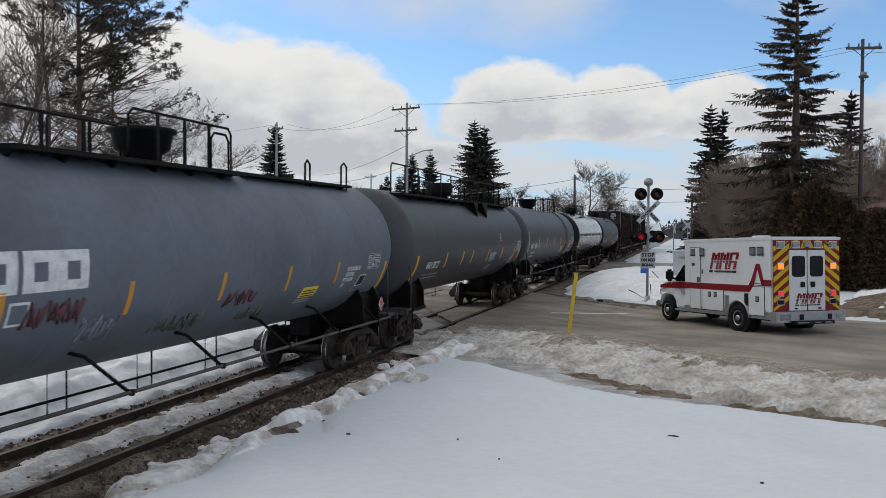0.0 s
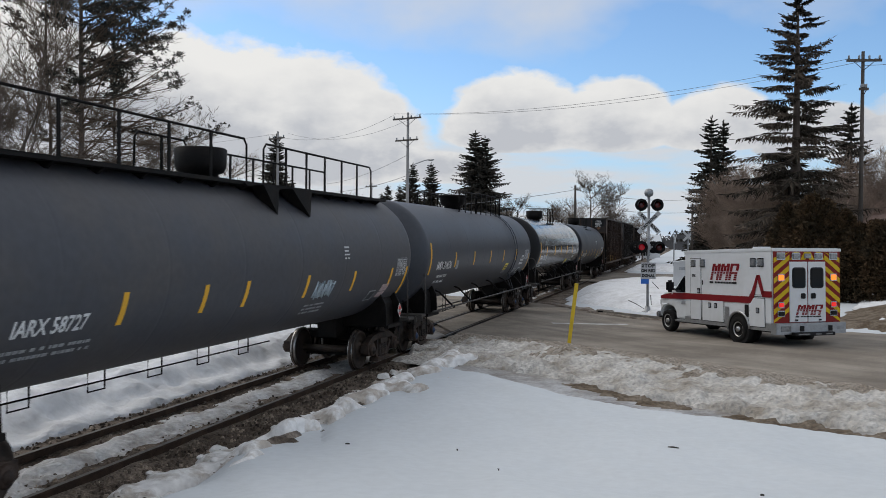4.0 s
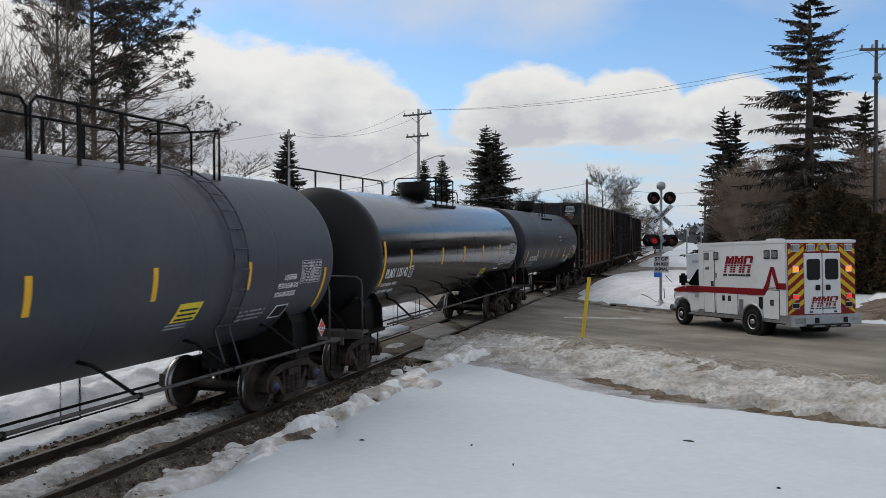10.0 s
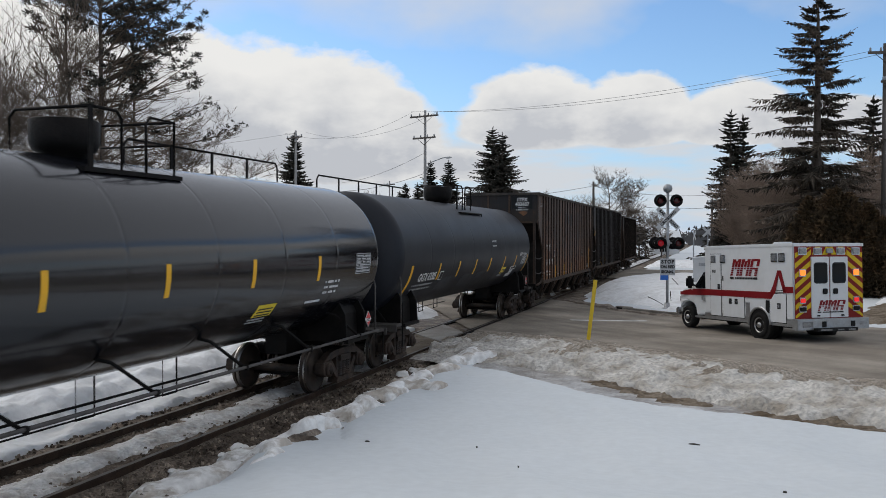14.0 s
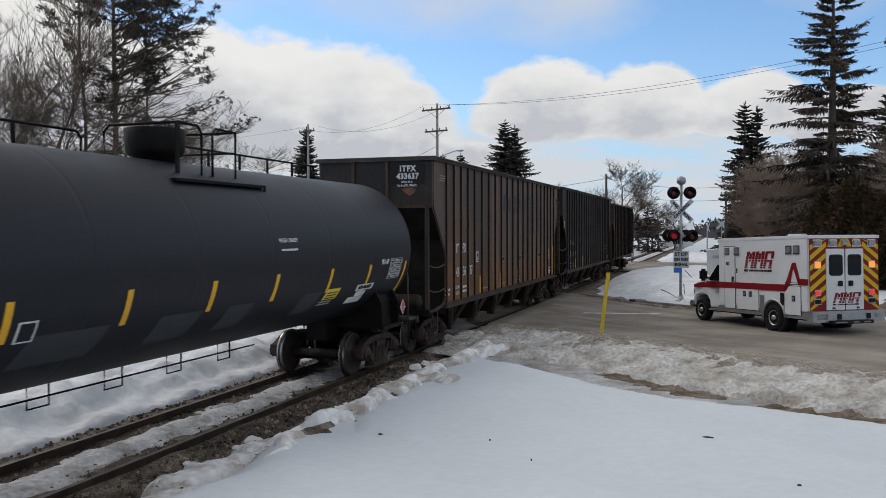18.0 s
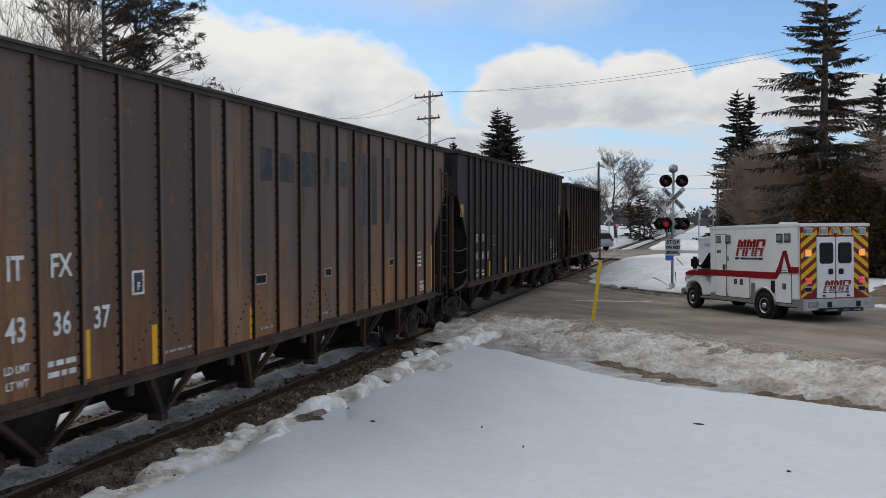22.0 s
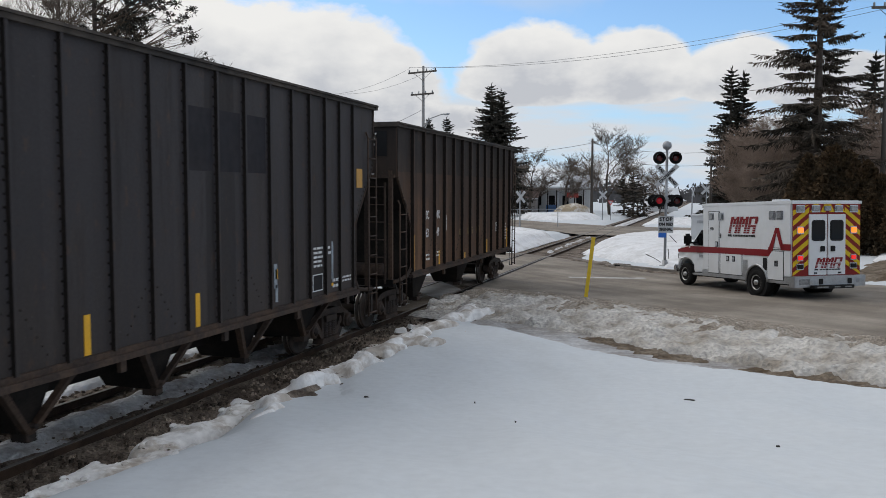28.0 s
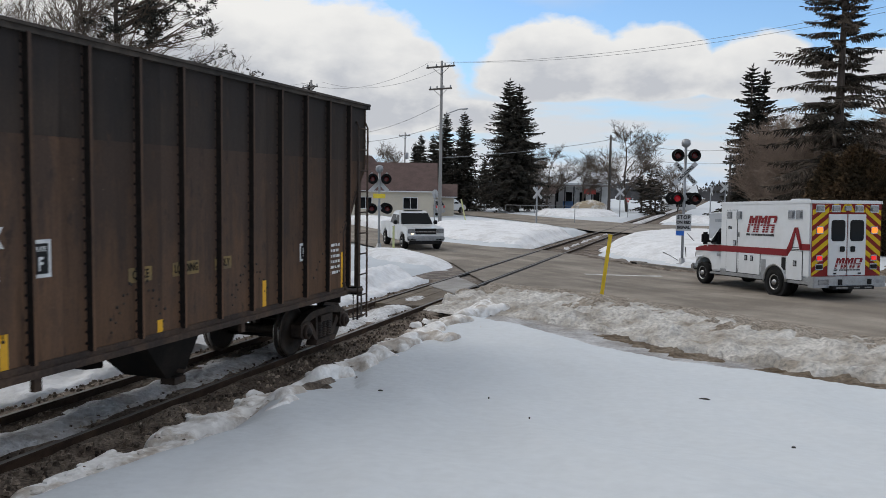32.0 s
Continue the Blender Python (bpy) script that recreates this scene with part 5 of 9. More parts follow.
            part("sill_tab", Geo().box(*sorted((s * 1.50, s * 1.56)), y + 1.1, y + 1.2, 0.94, 1.10), M["end_post"], car)
    CARS.append((car, centre))
    return car


def side_text(car, text, size, y, z, material="white", lift=0.012, x=1.53, sx=0.75, bold=0.006, spacing=1.0):
    y += HOPPER_SHIFT.get(car.name, 0)
    return letters(text, size, M[material], car, Matrix.Translation((x + lift, y, z)) @ Euler((radians(90), 0, radians(90))).to_matrix().to_4x4(), "lettering", 0.001, spacing, 0, bold, sx)


def end_text(car, text, size, x, y, z, material="white", sx=0.9, bold=0.006, spacing=1.0):
    return letters(text, size, M[material], car, Matrix.Translation((x, y, z)) @ Euler((radians(90), 0, 0)).to_matrix().to_4x4(), "lettering", 0.001, spacing, 0, bold, sx)


def side_plate(car, y0, y1, z0, z1, material, name="reflector_strip", label="", x=1.53, lift=0.008):
    d = HOPPER_SHIFT.get(car.name, 0)
    y0, y1 = y0 + d, y1 + d
    return part(name, Geo().box(x, x + lift, y0, y1, z0, z1), M[material], car, label)


def side_bars(car, y0, y1, z0, z1, rows, seed, material="white", x=1.53):
    rnd, g = random.Random(seed), Geo()
    h, d = (z1 - z0) / rows, HOPPER_SHIFT.get(car.name, 0)
    y0, y1 = y0 + d, y1 + d
    for r in range(rows):
        y = y0
        while y < y1 - 0.02:
            w = min(rnd.uniform(0.05, 0.16), y1 - y)
            g.box(x, x + 0.008, y, y + w, z0 + h * (r + 0.25), z0 + h * (r + 0.75))
            y += w + 0.04
    return part("print", g, M[material], car)


LONG_RIBS = [-6.96, -6.34, -5.72, -5.10] + [0.7425 * k for k in range(-6, 7)] + [5.10, 5.72, 6.34, 6.96]
DOORS = [(-5.45, 0.75), (-3.25, 0.55), (-1.0, 0.55), (1.25, 0.55), (3.5, 0.55), (5.55, 0.7)]


UMBER_RIBS = [-4.91 + 0.83 * k for k in range(13)]


def number_panel(car, y, x0, x1, z0, z1, owner, number, size, lines):
    """Black panel on the end wall with the car's mark and lines of print."""
    p = part("sign_board", Geo().box(x0, x1, y - 0.012, y, z0, z1), M["patch"], car, "black painted number panel")
    xm = (x0 + x1) / 2
    end_text(car, owner, size, xm, y - 0.02, z1 - size * 0.62, spacing=1.2, bold=0.008)
    end_text(car, number, size, xm, y - 0.02, z1 - size * 1.55, spacing=1.08, bold=0.008)
    for k, w in enumerate(lines):
        end_text(car, w, 0.075, xm - 0.02, y - 0.02, z1 - size * 2.25 - 0.085 * k, sx=0.95, bold=0.002)
    return p


def build_hoppers():
    # brown hopper
    h = hopper_car(91.59, 7.94, 4.80, "hopper_brown", "weathered brown coal hopper car with rust and paint patches", LONG_RIBS, chutes=DOORS, shift=0.13)
    number_panel(h, -7.94, 0.45, 1.32, 4.22, 4.72, "ITFX", "433637", 0.20, ("SPRG D-5", "36 IN STL WHLS"))
    part("rust_patch", Geo().prism([(0.72, 4.10), (0.95, 4.14), (1.10, 4.10), (1.05, 4.0), (0.93, 3.93), (0.80, 4.02)], -7.944, -7.94, "y"), M["rust"], h, "rusted patch")
    g, rnd = Geo(), random.Random(91)
    for r in range(4):
        x = 0.66
        while x < 1.2:
            w = rnd.uniform(0.05, 0.13)
            g.box(x, x + w, -6.835, -6.83, 2.02 - r * 0.1, 2.05 - r * 0.1)
            x += w + 0.03
    part("print", g, M["grey_print"], h, m=pose(0, 0.0, 0))
    for r in range(3):
        side_bars(h, -7.55, -7.15 + 0.12 * (r % 2), 4.43 - 0.06 * r, 4.47 - 0.06 * r, 1, 92 + r, "grey_print")
    for tx, yy in (("IT", -6.13), ("FX", -5.51)):
        side_text(h, tx, 0.36, yy, 2.58)
    for tx, yy in (("43", -6.13), ("36", -5.51), ("37", -4.9)):
        side_text(h, tx, 0.36, yy, 1.95)
    for tx, yy, z in (("LD LMT", -6.13, 1.56), ("LT WT", -6.13, 1.40)):
        side_text(h, tx, 0.115, yy, z, sx=0.85, bold=0.003)
    for yy, q in ((-6.95, 60), (-5.51, 62), (6.13, 64)):
        side_bars(h, yy - 0.2, yy + 0.2, 1.36, 1.60, 2, q)
    for yy in (-3.95, -1.65, 0.62, 2.9):
        side_plate(h, yy - 0.05, yy + 0.05, 1.25, 1.75, "yellow", label="yellow reflective strip")
    side_plate(h, 6.72, 6.79, 1.3, 2.4, "yellow", label="yellow reflective strip")
    side_bars(h, 5.6, 6.0, 1.9, 2.3, 4, 65)
    side_bars(h, 5.9, 6.3, 1.3, 1.5, 2, 66)
    # faded dark fields over an old lettered band
    rnd = random.Random(23)
    for a, b in zip(LONG_RIBS[5:16], LONG_RIBS[6:17]):
        tall = a > 2.2 and a < 4.0
        if rnd.random() < 0.88 or tall:
            y0, y1 = a + 0.07 + rnd.choice((0, 0.12, 0.2)), b - 0.07 - rnd.choice((0, 0.06, 0.22))
            part("paint_patch", Geo().box(1.53, 1.5325, y0, y1, (2.95 if tall else rnd.uniform(3.62, 3.76)), (4.38 if tall else rnd.uniform(4.12, 4.28))), M["patch_blue"], h, "faded blue-black overpainted patch")
    side_plate(h, -5.19, -5.09, 1.28, 1.84, "yellow", label="yellow reflective strip")
    p = side_plate(h, -4.36, -4.14, 2.16, 2.46, "white", "plate_mark", "white framed letter plate")
    part("plate_field", Geo().box(1.536, 1.541, -4.20, -4.04, 2.19, 2.43), M["patch_blue"], p)
    side_text(h, "F", 0.13, -4.25, 2.26, lift=0.013)
    for yy, z, w in ((-1.36, 2.14, 0.17), (1.0, 2.1, 0.14), (4.1, 2.12, 0.14)):
        p = side_plate(h, yy - w, yy + w, z - 0.08, z + 0.08, "grey_print", "paint_patch", "dark overpainted strip with a pale rim", lift=0.004)
        part("strip_field", Geo().box(1.533, 1.5365, yy + 0.13 - w + 0.025, yy + 0.13 + w - 0.025, z - 0.06, z + 0.06), M["soot_shade"], p)
    for yy, w in ((-3.45, 0.3), (-1.2, 0.18), (0.85, 0.1)):
        side_bars(h, yy - w, yy + w, 1.33, 1.40, 1, 67, "grey_print")
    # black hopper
    h2 = hopper_car(108.67, 8.07, 4.85, "hopper_black", "soot-black coal hopper car with a yellow square", LONG_RIBS, chutes=DOORS, web="soot_shade", shift=0.13)
    number_panel(h2, -8.07, 0.4, 1.4, 4.2, 4.74, "ITFX", "433611", 0.21, ("SPRG D-5", "36 IN STL WHLS"))
    side_plate(h2, -7.86, -7.58, 3.1, 3.45, "faded_orange", "reflector_plate", "faded orange square plate")
    for tx, yy in (("IT", -6.19), ("FX", -5.57)):
        side_text(h2, tx, 0.32, yy, 2.45)
    for tx, yy in (("43", -6.19), ("36", -5.57), ("11", -4.95)):
        side_text(h2, tx, 0.32, yy, 1.92)
    for tx, yy, z in (("LD LMT", -6.19, 1.50), ("LT WT", -6.19, 1.35)):
        side_text(h2, tx, 0.11, yy, z, sx=0.85, bold=0.003)
    for yy, q in ((-5.57, 72), (6.13, 73)):
        side_bars(h2, yy - 0.2, yy + 0.2, 1.3, 1.52, 2, q)
    for yy in (-4.75, -2.65, -0.55, 1.6):
        side_plate(h2, yy - 0.05, yy + 0.05, 1.25, 1.72, "yellow", label="yellow reflective strip")
    p = side_plate(h2, -4.36, -4.12, 2.2, 2.5, "grey_print", "plate_mark", "pale framed letter plate")
    part("plate_field", Geo().box(1.536, 1.541, -4.20, -4.02, 2.23, 2.47), M["patch"], p)
    for a, b in zip(LONG_RIBS[12:15], LONG_RIBS[13:16]):
        part("paint_patch", Geo().box(1.53, 1.5325, a + 0.08, b - 0.08, 3.42, 4.3), M["patch_navy"], h2, "dark blue overpainted patch")
    side_plate(h2, 7.06, 7.34, 3.22, 3.6, "faded_orange", "reflector_plate", "faded orange square plate")
    side_bars(h2, 5.15, 5.50, 1.75, 2.15, 5, 75)
    side_bars(h2, 5.62, 5.85, 1.95, 2.15, 2, 76)
    side_bars(h2, 6.3, 6.75, 1.38, 1.52, 2, 77)
    p = side_plate(h2, 5.1, 5.5, 1.33, 1.64, "white", "plate_mark", "white framed plate")
    part("plate_field", Geo().box(1.536, 1.541, 5.25, 5.61, 1.35, 1.62), M["patch"], p)
    side_bars(h2, 5.15, 5.45, 1.38, 1.58, 2, 78)
    for y0, y1, za, zb in ((3.72, 3.82, 1.55, 1.95), (3.76, 3.84, 1.32, 1.6), (5.88, 5.95, 1.5, 2.2), (5.91, 5.96, 1.45, 1.62)):
        side_plate(h2, y0, y1, za, zb, "spray", "paint_run", "pale paint run")
    side_plate(h2, 3.76, 3.84, 1.70, 1.86, "yellow", label="yellow reflective strip")
    side_plate(h2, 5.88, 5.95, 1.36, 1.42, "yellow", label="yellow reflective strip")
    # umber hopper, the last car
    h3 = hopper_car(123.95, 5.85, 4.62, "hopper_umber", "umber coke hopper car, last of the train", UMBER_RIBS, cut=0.95, chutes=[(-3.5, 0.95), (0.35, 0.95)], depth=0.085, web="soot_shade", end_ladder=True, edge="hopper_soot")
    number_panel(h3, -5.85, 0.18, 1.30, 3.95, 4.52, "TCMX", "63349", 0.22, ())
    for k, w in enumerate(("36 WHEELS", "NO. 18 BRAKE BEAM", "SPRG 7 OC D-5", "SPRG 6 IC D-5", "C-PEP")):
        end_text(h3, w, 0.085, 0.62, -5.87, 3.66 - 0.135 * k, sx=0.95, bold=0.003)
    for tx, yy in (("TC", -3.75), ("MX", -2.9)):
        side_text(h3, tx, 0.30, yy, 2.55)
    for tx, yy in (("63", -3.75), ("349", -2.95)):
        side_text(h3, tx, 0.30, yy, 2.1)
    side_bars(h3, -3.95, -3.55, 1.4, 1.6, 2, 81)
    side_bars(h3, -3.15, -2.75, 1.45, 1.62, 2, 82)
    p = side_plate(h3, -2.42, -2.12, 2.12, 2.52, "white", "plate_mark", "white framed letter plate")
    part("plate_field", Geo().box(1.536, 1.541, -2.38, -2.16, 2.16, 2.48), M["patch"], p)
    side_text(h3, "F", 0.2, -2.27, 2.26, lift=0.018)
    side_text(h3, "PLATE", 0.07, -2.27, 2.42, lift=0.018, bold=0.002)
    for tx, yy, w in (("COKE", -0.72, 0.42), ("LOADING", 0.18, 0.55), ("ONLY", 1.03, 0.4)):
        side_plate(h3, yy - w / 2, yy + w / 2, 1.92, 2.10, "faded_yellow", "stencil_band", "faded yellow stencil band")
        side_text(h3, tx, 0.15, yy, 2.01, "coal_grime_dark", 0.0125, sx=0.75, bold=0.003)
    for yy, z0, z1 in ((-4.7, 1.2, 2.1), (-2.75, 1.18, 1.6), (-0.36, 1.16, 1.4), (2.13, 1.2, 1.65), (4.86, 1.15, 1.9)):
        side_plate(h3, yy - 0.05, yy + 0.05, z0, z1, "yellow", label="yellow reflective strip")
    p = side_plate(h3, 3.25, 3.55, 1.85, 2.15, "white", "plate_mark", "white framed bar plate")
    part("plate_field", Geo().box(1.536, 1.541, 3.29, 3.51, 1.89, 2.11), M["patch"], p)
    part("plate_bars", Geo().box(1.54, 1.546, 3.34, 3.38, 1.93, 2.08).box(1.54, 1.546, 3.43, 3.47, 1.93, 2.02), M["white"], p)
    side_bars(h3, 4.3, 4.75, 1.5, 2.1, 6, 83)
    part("upper_sheet", Geo().box(1.53, 1.534, -5.83, 5.83, 3.60, 4.62), M["hopper_soot"], h3, "dull black upper side sheet")
    for ya, yb in zip([-5.86] + UMBER_RIBS, UMBER_RIBS + [5.86]):
        ya, yb = ya + 0.06, yb - 0.06
        low = (3.40, 2.38) if ya < -5 else ((2.38, 3.40) if yb > 5.2 else (1.24, 1.24))
        part("panel", Geo().prism([(ya, low[0]), (yb, low[1]), (yb, 3.575), (ya, 3.575)], 1.53, 1.5345), M["hopper_umber"], h3)
    g = Geo()
    for k, yy in enumerate(UMBER_RIBS[2::3]):
        for d in (-1, 1):
            for q in range(4):
                stud(g, 1.54, yy + d * (0.16 + 0.11 * q), 1.92 - 0.13 * q, 1, 0.022)
    part("rivets", g, M["rivet_dark"], h3)
    part("rear_hose_bracket", Geo().box(0.5, 0.7, 5.9, 6.05, 0.5, 1.1).tube([(0.6, 6.0, 0.6), (0.6, 6.05, 0.3)], 0.04), M["under"], h3)


M["patch_blue"] = mat("faded_overpaint", (0.026, 0.029, 0.036), 0.7, col2=(0.092, 0.080, 0.074), scale=1.6, amount=0.9, bscale=6, fine=0.25, lo=0.45, hi=0.70)
M["patch_navy"] = mat("navy_overpaint", (0.0205, 0.0200, 0.0240), 0.75, spec=0.2, col2=(0.033, 0.030, 0.032), scale=1.4, amount=0.8, bscale=6, fine=0.2, lo=0.45, hi=0.70)
M["faded_orange"] = mat("faded_orange", (0.50, 0.27, 0.06), 0.6, col2=(0.36, 0.22, 0.09), scale=8, amount=0.5)
M["faded_yellow"] = mat("faded_yellow", (0.22, 0.15, 0.05), 0.7, col2=(0.09, 0.07, 0.05), scale=5, amount=0.7)
build_tanks()
build_hoppers()


# ---- snow banks, crossing surface, ballast ----
def at(az, dist):
    """A place on the plan by its bearing from the viewer (degrees right of the track's direction) and distance."""
    return EYE[0] + dist * math.sin(radians(az)), dist * math.cos(radians(az))


def patch(x0, x1, y0, y1, step, height, keep, base):
    """A heightfield with a torn outline: cells outside keep are dropped, and the rim is drawn down to the base."""
    nx, ny = int((x1 - x0) / step) + 1, int((y1 - y0) / step) + 1
    index, vs, fs = {}, [], []

    def vert(i, j):
        if (i, j) not in index:
            x, y = x0 + i * step, y0 + j * step
            index[i, j] = len(vs)
            vs.append((x, y, height(x, y)))
        return index[i, j]
    for j in range(ny - 1):
        for i in range(nx - 1):
            if keep(x0 + (i + 0.5) * step, y0 + (j + 0.5) * step):
                fs.append((vert(i, j), vert(i + 1, j), vert(i + 1, j + 1), vert(i, j + 1)))
    count = [0] * len(vs)
    for f in fs:
        for k in f:
            count[k] += 1
    vs = [(x, y, base(x, y) if count[k] < 4 else z) for k, (x, y, z) in enumerate(vs)]
    return Geo().add(vs, fs, True)


def edge_in(poly, x, y):
    d = gap_to(poly + poly[:1], x, y)
    return d if inside(poly, x, y) else -d


def build_snow():
    # the smooth snow field by the viewer
    def wob(x, y):
        return 0.10 * noise.noise((x * 1.3, y * 1.3, 9)) + 0.05 * noise.noise((x * 4, y * 4, 2))

    def lot_h(x, y):
        dent = math.exp(-((x - 2.95) / 0.55) ** 2 - ((y - 10.3) / 0.6) ** 2)
        return ground_z(x, y) + 0.10 * smooth(0, 0.22, edge_in(LOT, x, y) + wob(x, y)) - 0.05 * dent + 0.014 * noise.noise((x * 1.1, y * 2.0, 4)) + 0.09 * noise.noise((x * 0.7 + y * 0.45, (y - x) * 0.17, 14)) + 0.035 * noise.noise((x * 1.7 + y * 1.0, (y - x) * 0.4, 15)) + 0.006 * noise.noise((x * 5, y * 5, 16))
    single("snow_field", patch(2.2, 15.0, 3.0, 18.6, 0.11, lot_h, lambda x, y: edge_in(LOT, x, y) + wob(x, y) > 0, lambda x, y: ground_z(x, y) - 0.02), M["snow"], pose(0, 0, 0), "smooth untrodden snow field beside the track", "snow", kind="structure")
    # wet strip at its edge
    strip = [(2.9, 17.7), (4.6, 16.4), (6.8, 14.9), (8.8, 13.7), (10.9, 12.8), (16, 7.8), (17, 9.2), (11.4, 13.9), (9.2, 15.0), (7.2, 16.4), (5.2, 18.3), (3.0, 19.3)]
    single("wet_strip", patch(2.8, 17, 7.8, 19.4, 0.2, lambda x, y: ground_z(x, y) + 0.012, lambda x, y: edge_in(strip, x, y) > 0, lambda x, y: ground_z(x, y) + 0.006), M["wet"], pose(0, 0, 0), "wet trodden ice and mud at the snow's edge", "mud", kind="structure")
    # ploughed bank along the road
    front = [(0.9, 19.9), (2.9, 18.9), (5.2, 17.6), (7.2, 15.75), (9.2, 14.45), (11.2, 13.3), (13.5, 11.3), (18, 6.6)]
    back = [(0.9, 26.4), (2.9, 25.8), (5.2, 24.7), (7.2, 23.2), (9.2, 21.6), (11.2, 19.8), (13.5, 17.5), (18, 12.2)]
    bank = front + back[::-1]

    def bank_h(x, y):
        a, b = gap_to(front, x, y), gap_to(back, x, y)
        v = a / (a + b + 1e-6)
        ridge = math.exp(-((v - 0.36) / 0.17) ** 2)
        lump = 0.5 + 0.75 * (0.5 + 0.5 * noise.noise((x * 0.7, y * 0.7, 0))) * (0.6 + 0.5 * abs(noise.noise((x * 1.9, y * 1.9, 7))))
        low = smooth(0.9, 4.5, x)
        h = 0.36 * ridge * lump * (0.45 + 0.55 * low)
        h += 0.22 * max(0, noise.noise((x * 1.5, y * 1.5, 3))) * (1.2 - v) + 0.09 * abs(noise.noise((x * 3.6, y * 3.6, 4))) * (1.4 - v) + 0.085 * abs(noise.noise((x * 5, y * 5, 16))) + 0.03 * noise.noise((x * 9, y * 9, 6))
        base = min(ground_z(x, y), road_z(x, y) + 0.03)
        base = max(base, road_z(x, y) - 0.03, ground_z(x, y))
        return base + 0.03 + h * smooth(0, 0.45, min(a, b))
    single("snow_bank", patch(0.9, 18, 6.6, 26.6, 0.07, bank_h, lambda x, y: edge_in(bank, x, y) + 0.30 * noise.noise((x * 1.3, y * 1.3, 1)) + 0.12 * noise.noise((x * 4, y * 4, 8)) > 0.06 + 0.18 * smooth(4, 9, x), lambda x, y: max(ground_z(x, y), road_z(x, y)) - 0.03), M["dirty_snow"], pose(0, 0, 0), "ploughed grey-brown snow bank along the road", "snow bank", kind="structure")
    # grit and road dirt over the bank's road side
    def grit(x, y):
        a, b = gap_to(front, x, y), gap_to(back, x, y)
        if edge_in(bank, x, y) < 0.08:
            return -1
        return a / (a + b + 1e-6) - 0.38 + 0.22 * noise.noise((x * 0.9, y * 0.9, 91)) + 0.22 * noise.noise((x * 3.2, y * 3.2, 92)) + 0.1 * noise.noise((x * 8, y * 8, 93))
    single("bank_grit", patch(0.9, 18, 6.6, 26.6, 0.08, lambda x, y: bank_h(x, y) + 0.014 + 0.012 * noise.noise((x * 12, y * 12, 94)), lambda x, y: grit(x, y) > 0, lambda x, y: bank_h(x, y) - 0.02), M["bank_grit"], pose(0, 0, 0), "brown road grit frozen over the bank", "grit", kind="structure")
    # brown earth laid bare along the foot of the bank
    single("bare_earth", patch(5.5, 18, 6.6, 17.4, 0.09, lambda x, y: max(ground_z(x, y) + 0.02, bank_h(x, y) + 0.004 if edge_in(bank, x, y) > 0 else -9) + 0.01 + 0.02 * noise.noise((x * 7, y * 7, 51)), lambda x, y: 0.42 - gap_to(front, x, y) + 0.5 * noise.noise((x * 0.9, y * 0.9, 52)) + 0.3 * noise.noise((x * 3, y * 3, 53)) > 0.22, lambda x, y: ground_z(x, y) - 0.02), M["earth"], pose(0, 0, 0), "thawed brown earth at the foot of the snow bank", "earth", kind="structure")
    # icy crumbled edge beside the ballast
    def berm(x, y):
        c = 1.86 + 0.10 * noise.noise((0, y * 0.5, 5)) + 0.35 * smooth(9.8, 12.0, y)
        h = 0.43 * math.exp(-((x - c - 0.04) / (0.46 + 0.18 * smooth(9.8, 11.5, y))) ** 2) - 0.16
        h += 0.34 * noise.noise((x * 1.5, y * 1.1, 11)) + 0.32 * noise.noise((x * 2.6, y * 1.9, 12)) + 0.09 * noise.noise((x * 6, y * 5, 13))
        return h

    def berm_z(x, y):
        return max(ground_z(x, y), -0.24) + 0.24 * (1 - math.exp(-max(berm(x, y), 0) * 7)) + 0.03 + 0.02 * noise.noise((x * 5, y * 4, 17)) + 0.008 * noise.noise((x * 14, y * 12, 18))
    single("snow_edge", patch(1.3, 3.5, 2.0, 21.5, 0.05, berm_z, lambda x, y: berm(x, y) > 0.015, lambda x, y: max(ground_z(x, y), -0.26) - 0.04), M["berm_snow"], pose(0, 0, 0), "crumbled icy snow edge beside the ballast", "snow edge", kind="structure")
    # crumbs of ice fallen from the snow edge
    rnd, g = random.Random(15), Geo()
    for k in range(110):
        y = 3.5 + 13 * rnd.random() ** 1.2
        x = 1.78 + 0.35 * smooth(9.8, 12, y) + rnd.gauss(-0.08, 0.22)
        r = rnd.uniform(0.02, 0.07)
        z = max(ground_z(x, y), -0.24) + 0.03 + 0.24 * (1 - math.exp(-max(berm(x, y), 0) * 7))
        n, rows = 7, ((0.75, -0.5), (1.0, 0.0), (0.8, 0.45), (0.35, 0.72))
        a = rnd.uniform(0, 6.28)
        vs = [(x + r * q * rnd.uniform(0.75, 1.25) * math.cos(a + 6.283 * i / n), y + 1.4 * r * q * rnd.uniform(0.75, 1.25) * math.sin(a + 6.283 * i / n), z + r * u * 0.8) for q, u in rows for i in range(n)]
        g.add(vs, [(i + n * j, (i + 1) % n + n * j, (i + 1) % n + n * (j + 1), i + n * (j + 1)) for j in range(3) for i in range(n)] + [tuple(range(3 * n, 4 * n))])
    single("ice_crumbs", g, M["berm_snow"], pose(0, 0, 0), "crumbs of dirty ice along the snow edge", "ice", kind="stuff")
    # clods of earth and dead leaves along the thawed edge
    rnd, g = random.Random(71), Geo()
    for k in range(1500):
        y = 3.5 + 16 * rnd.random() ** 1.3
        x = 1.95 + 0.3 * smooth(9.8, 12, y) + rnd.gauss(-0.05, 0.3)
        r = rnd.uniform(0.008, 0.026) * (1.4 if rnd.random() < 0.1 else 1)
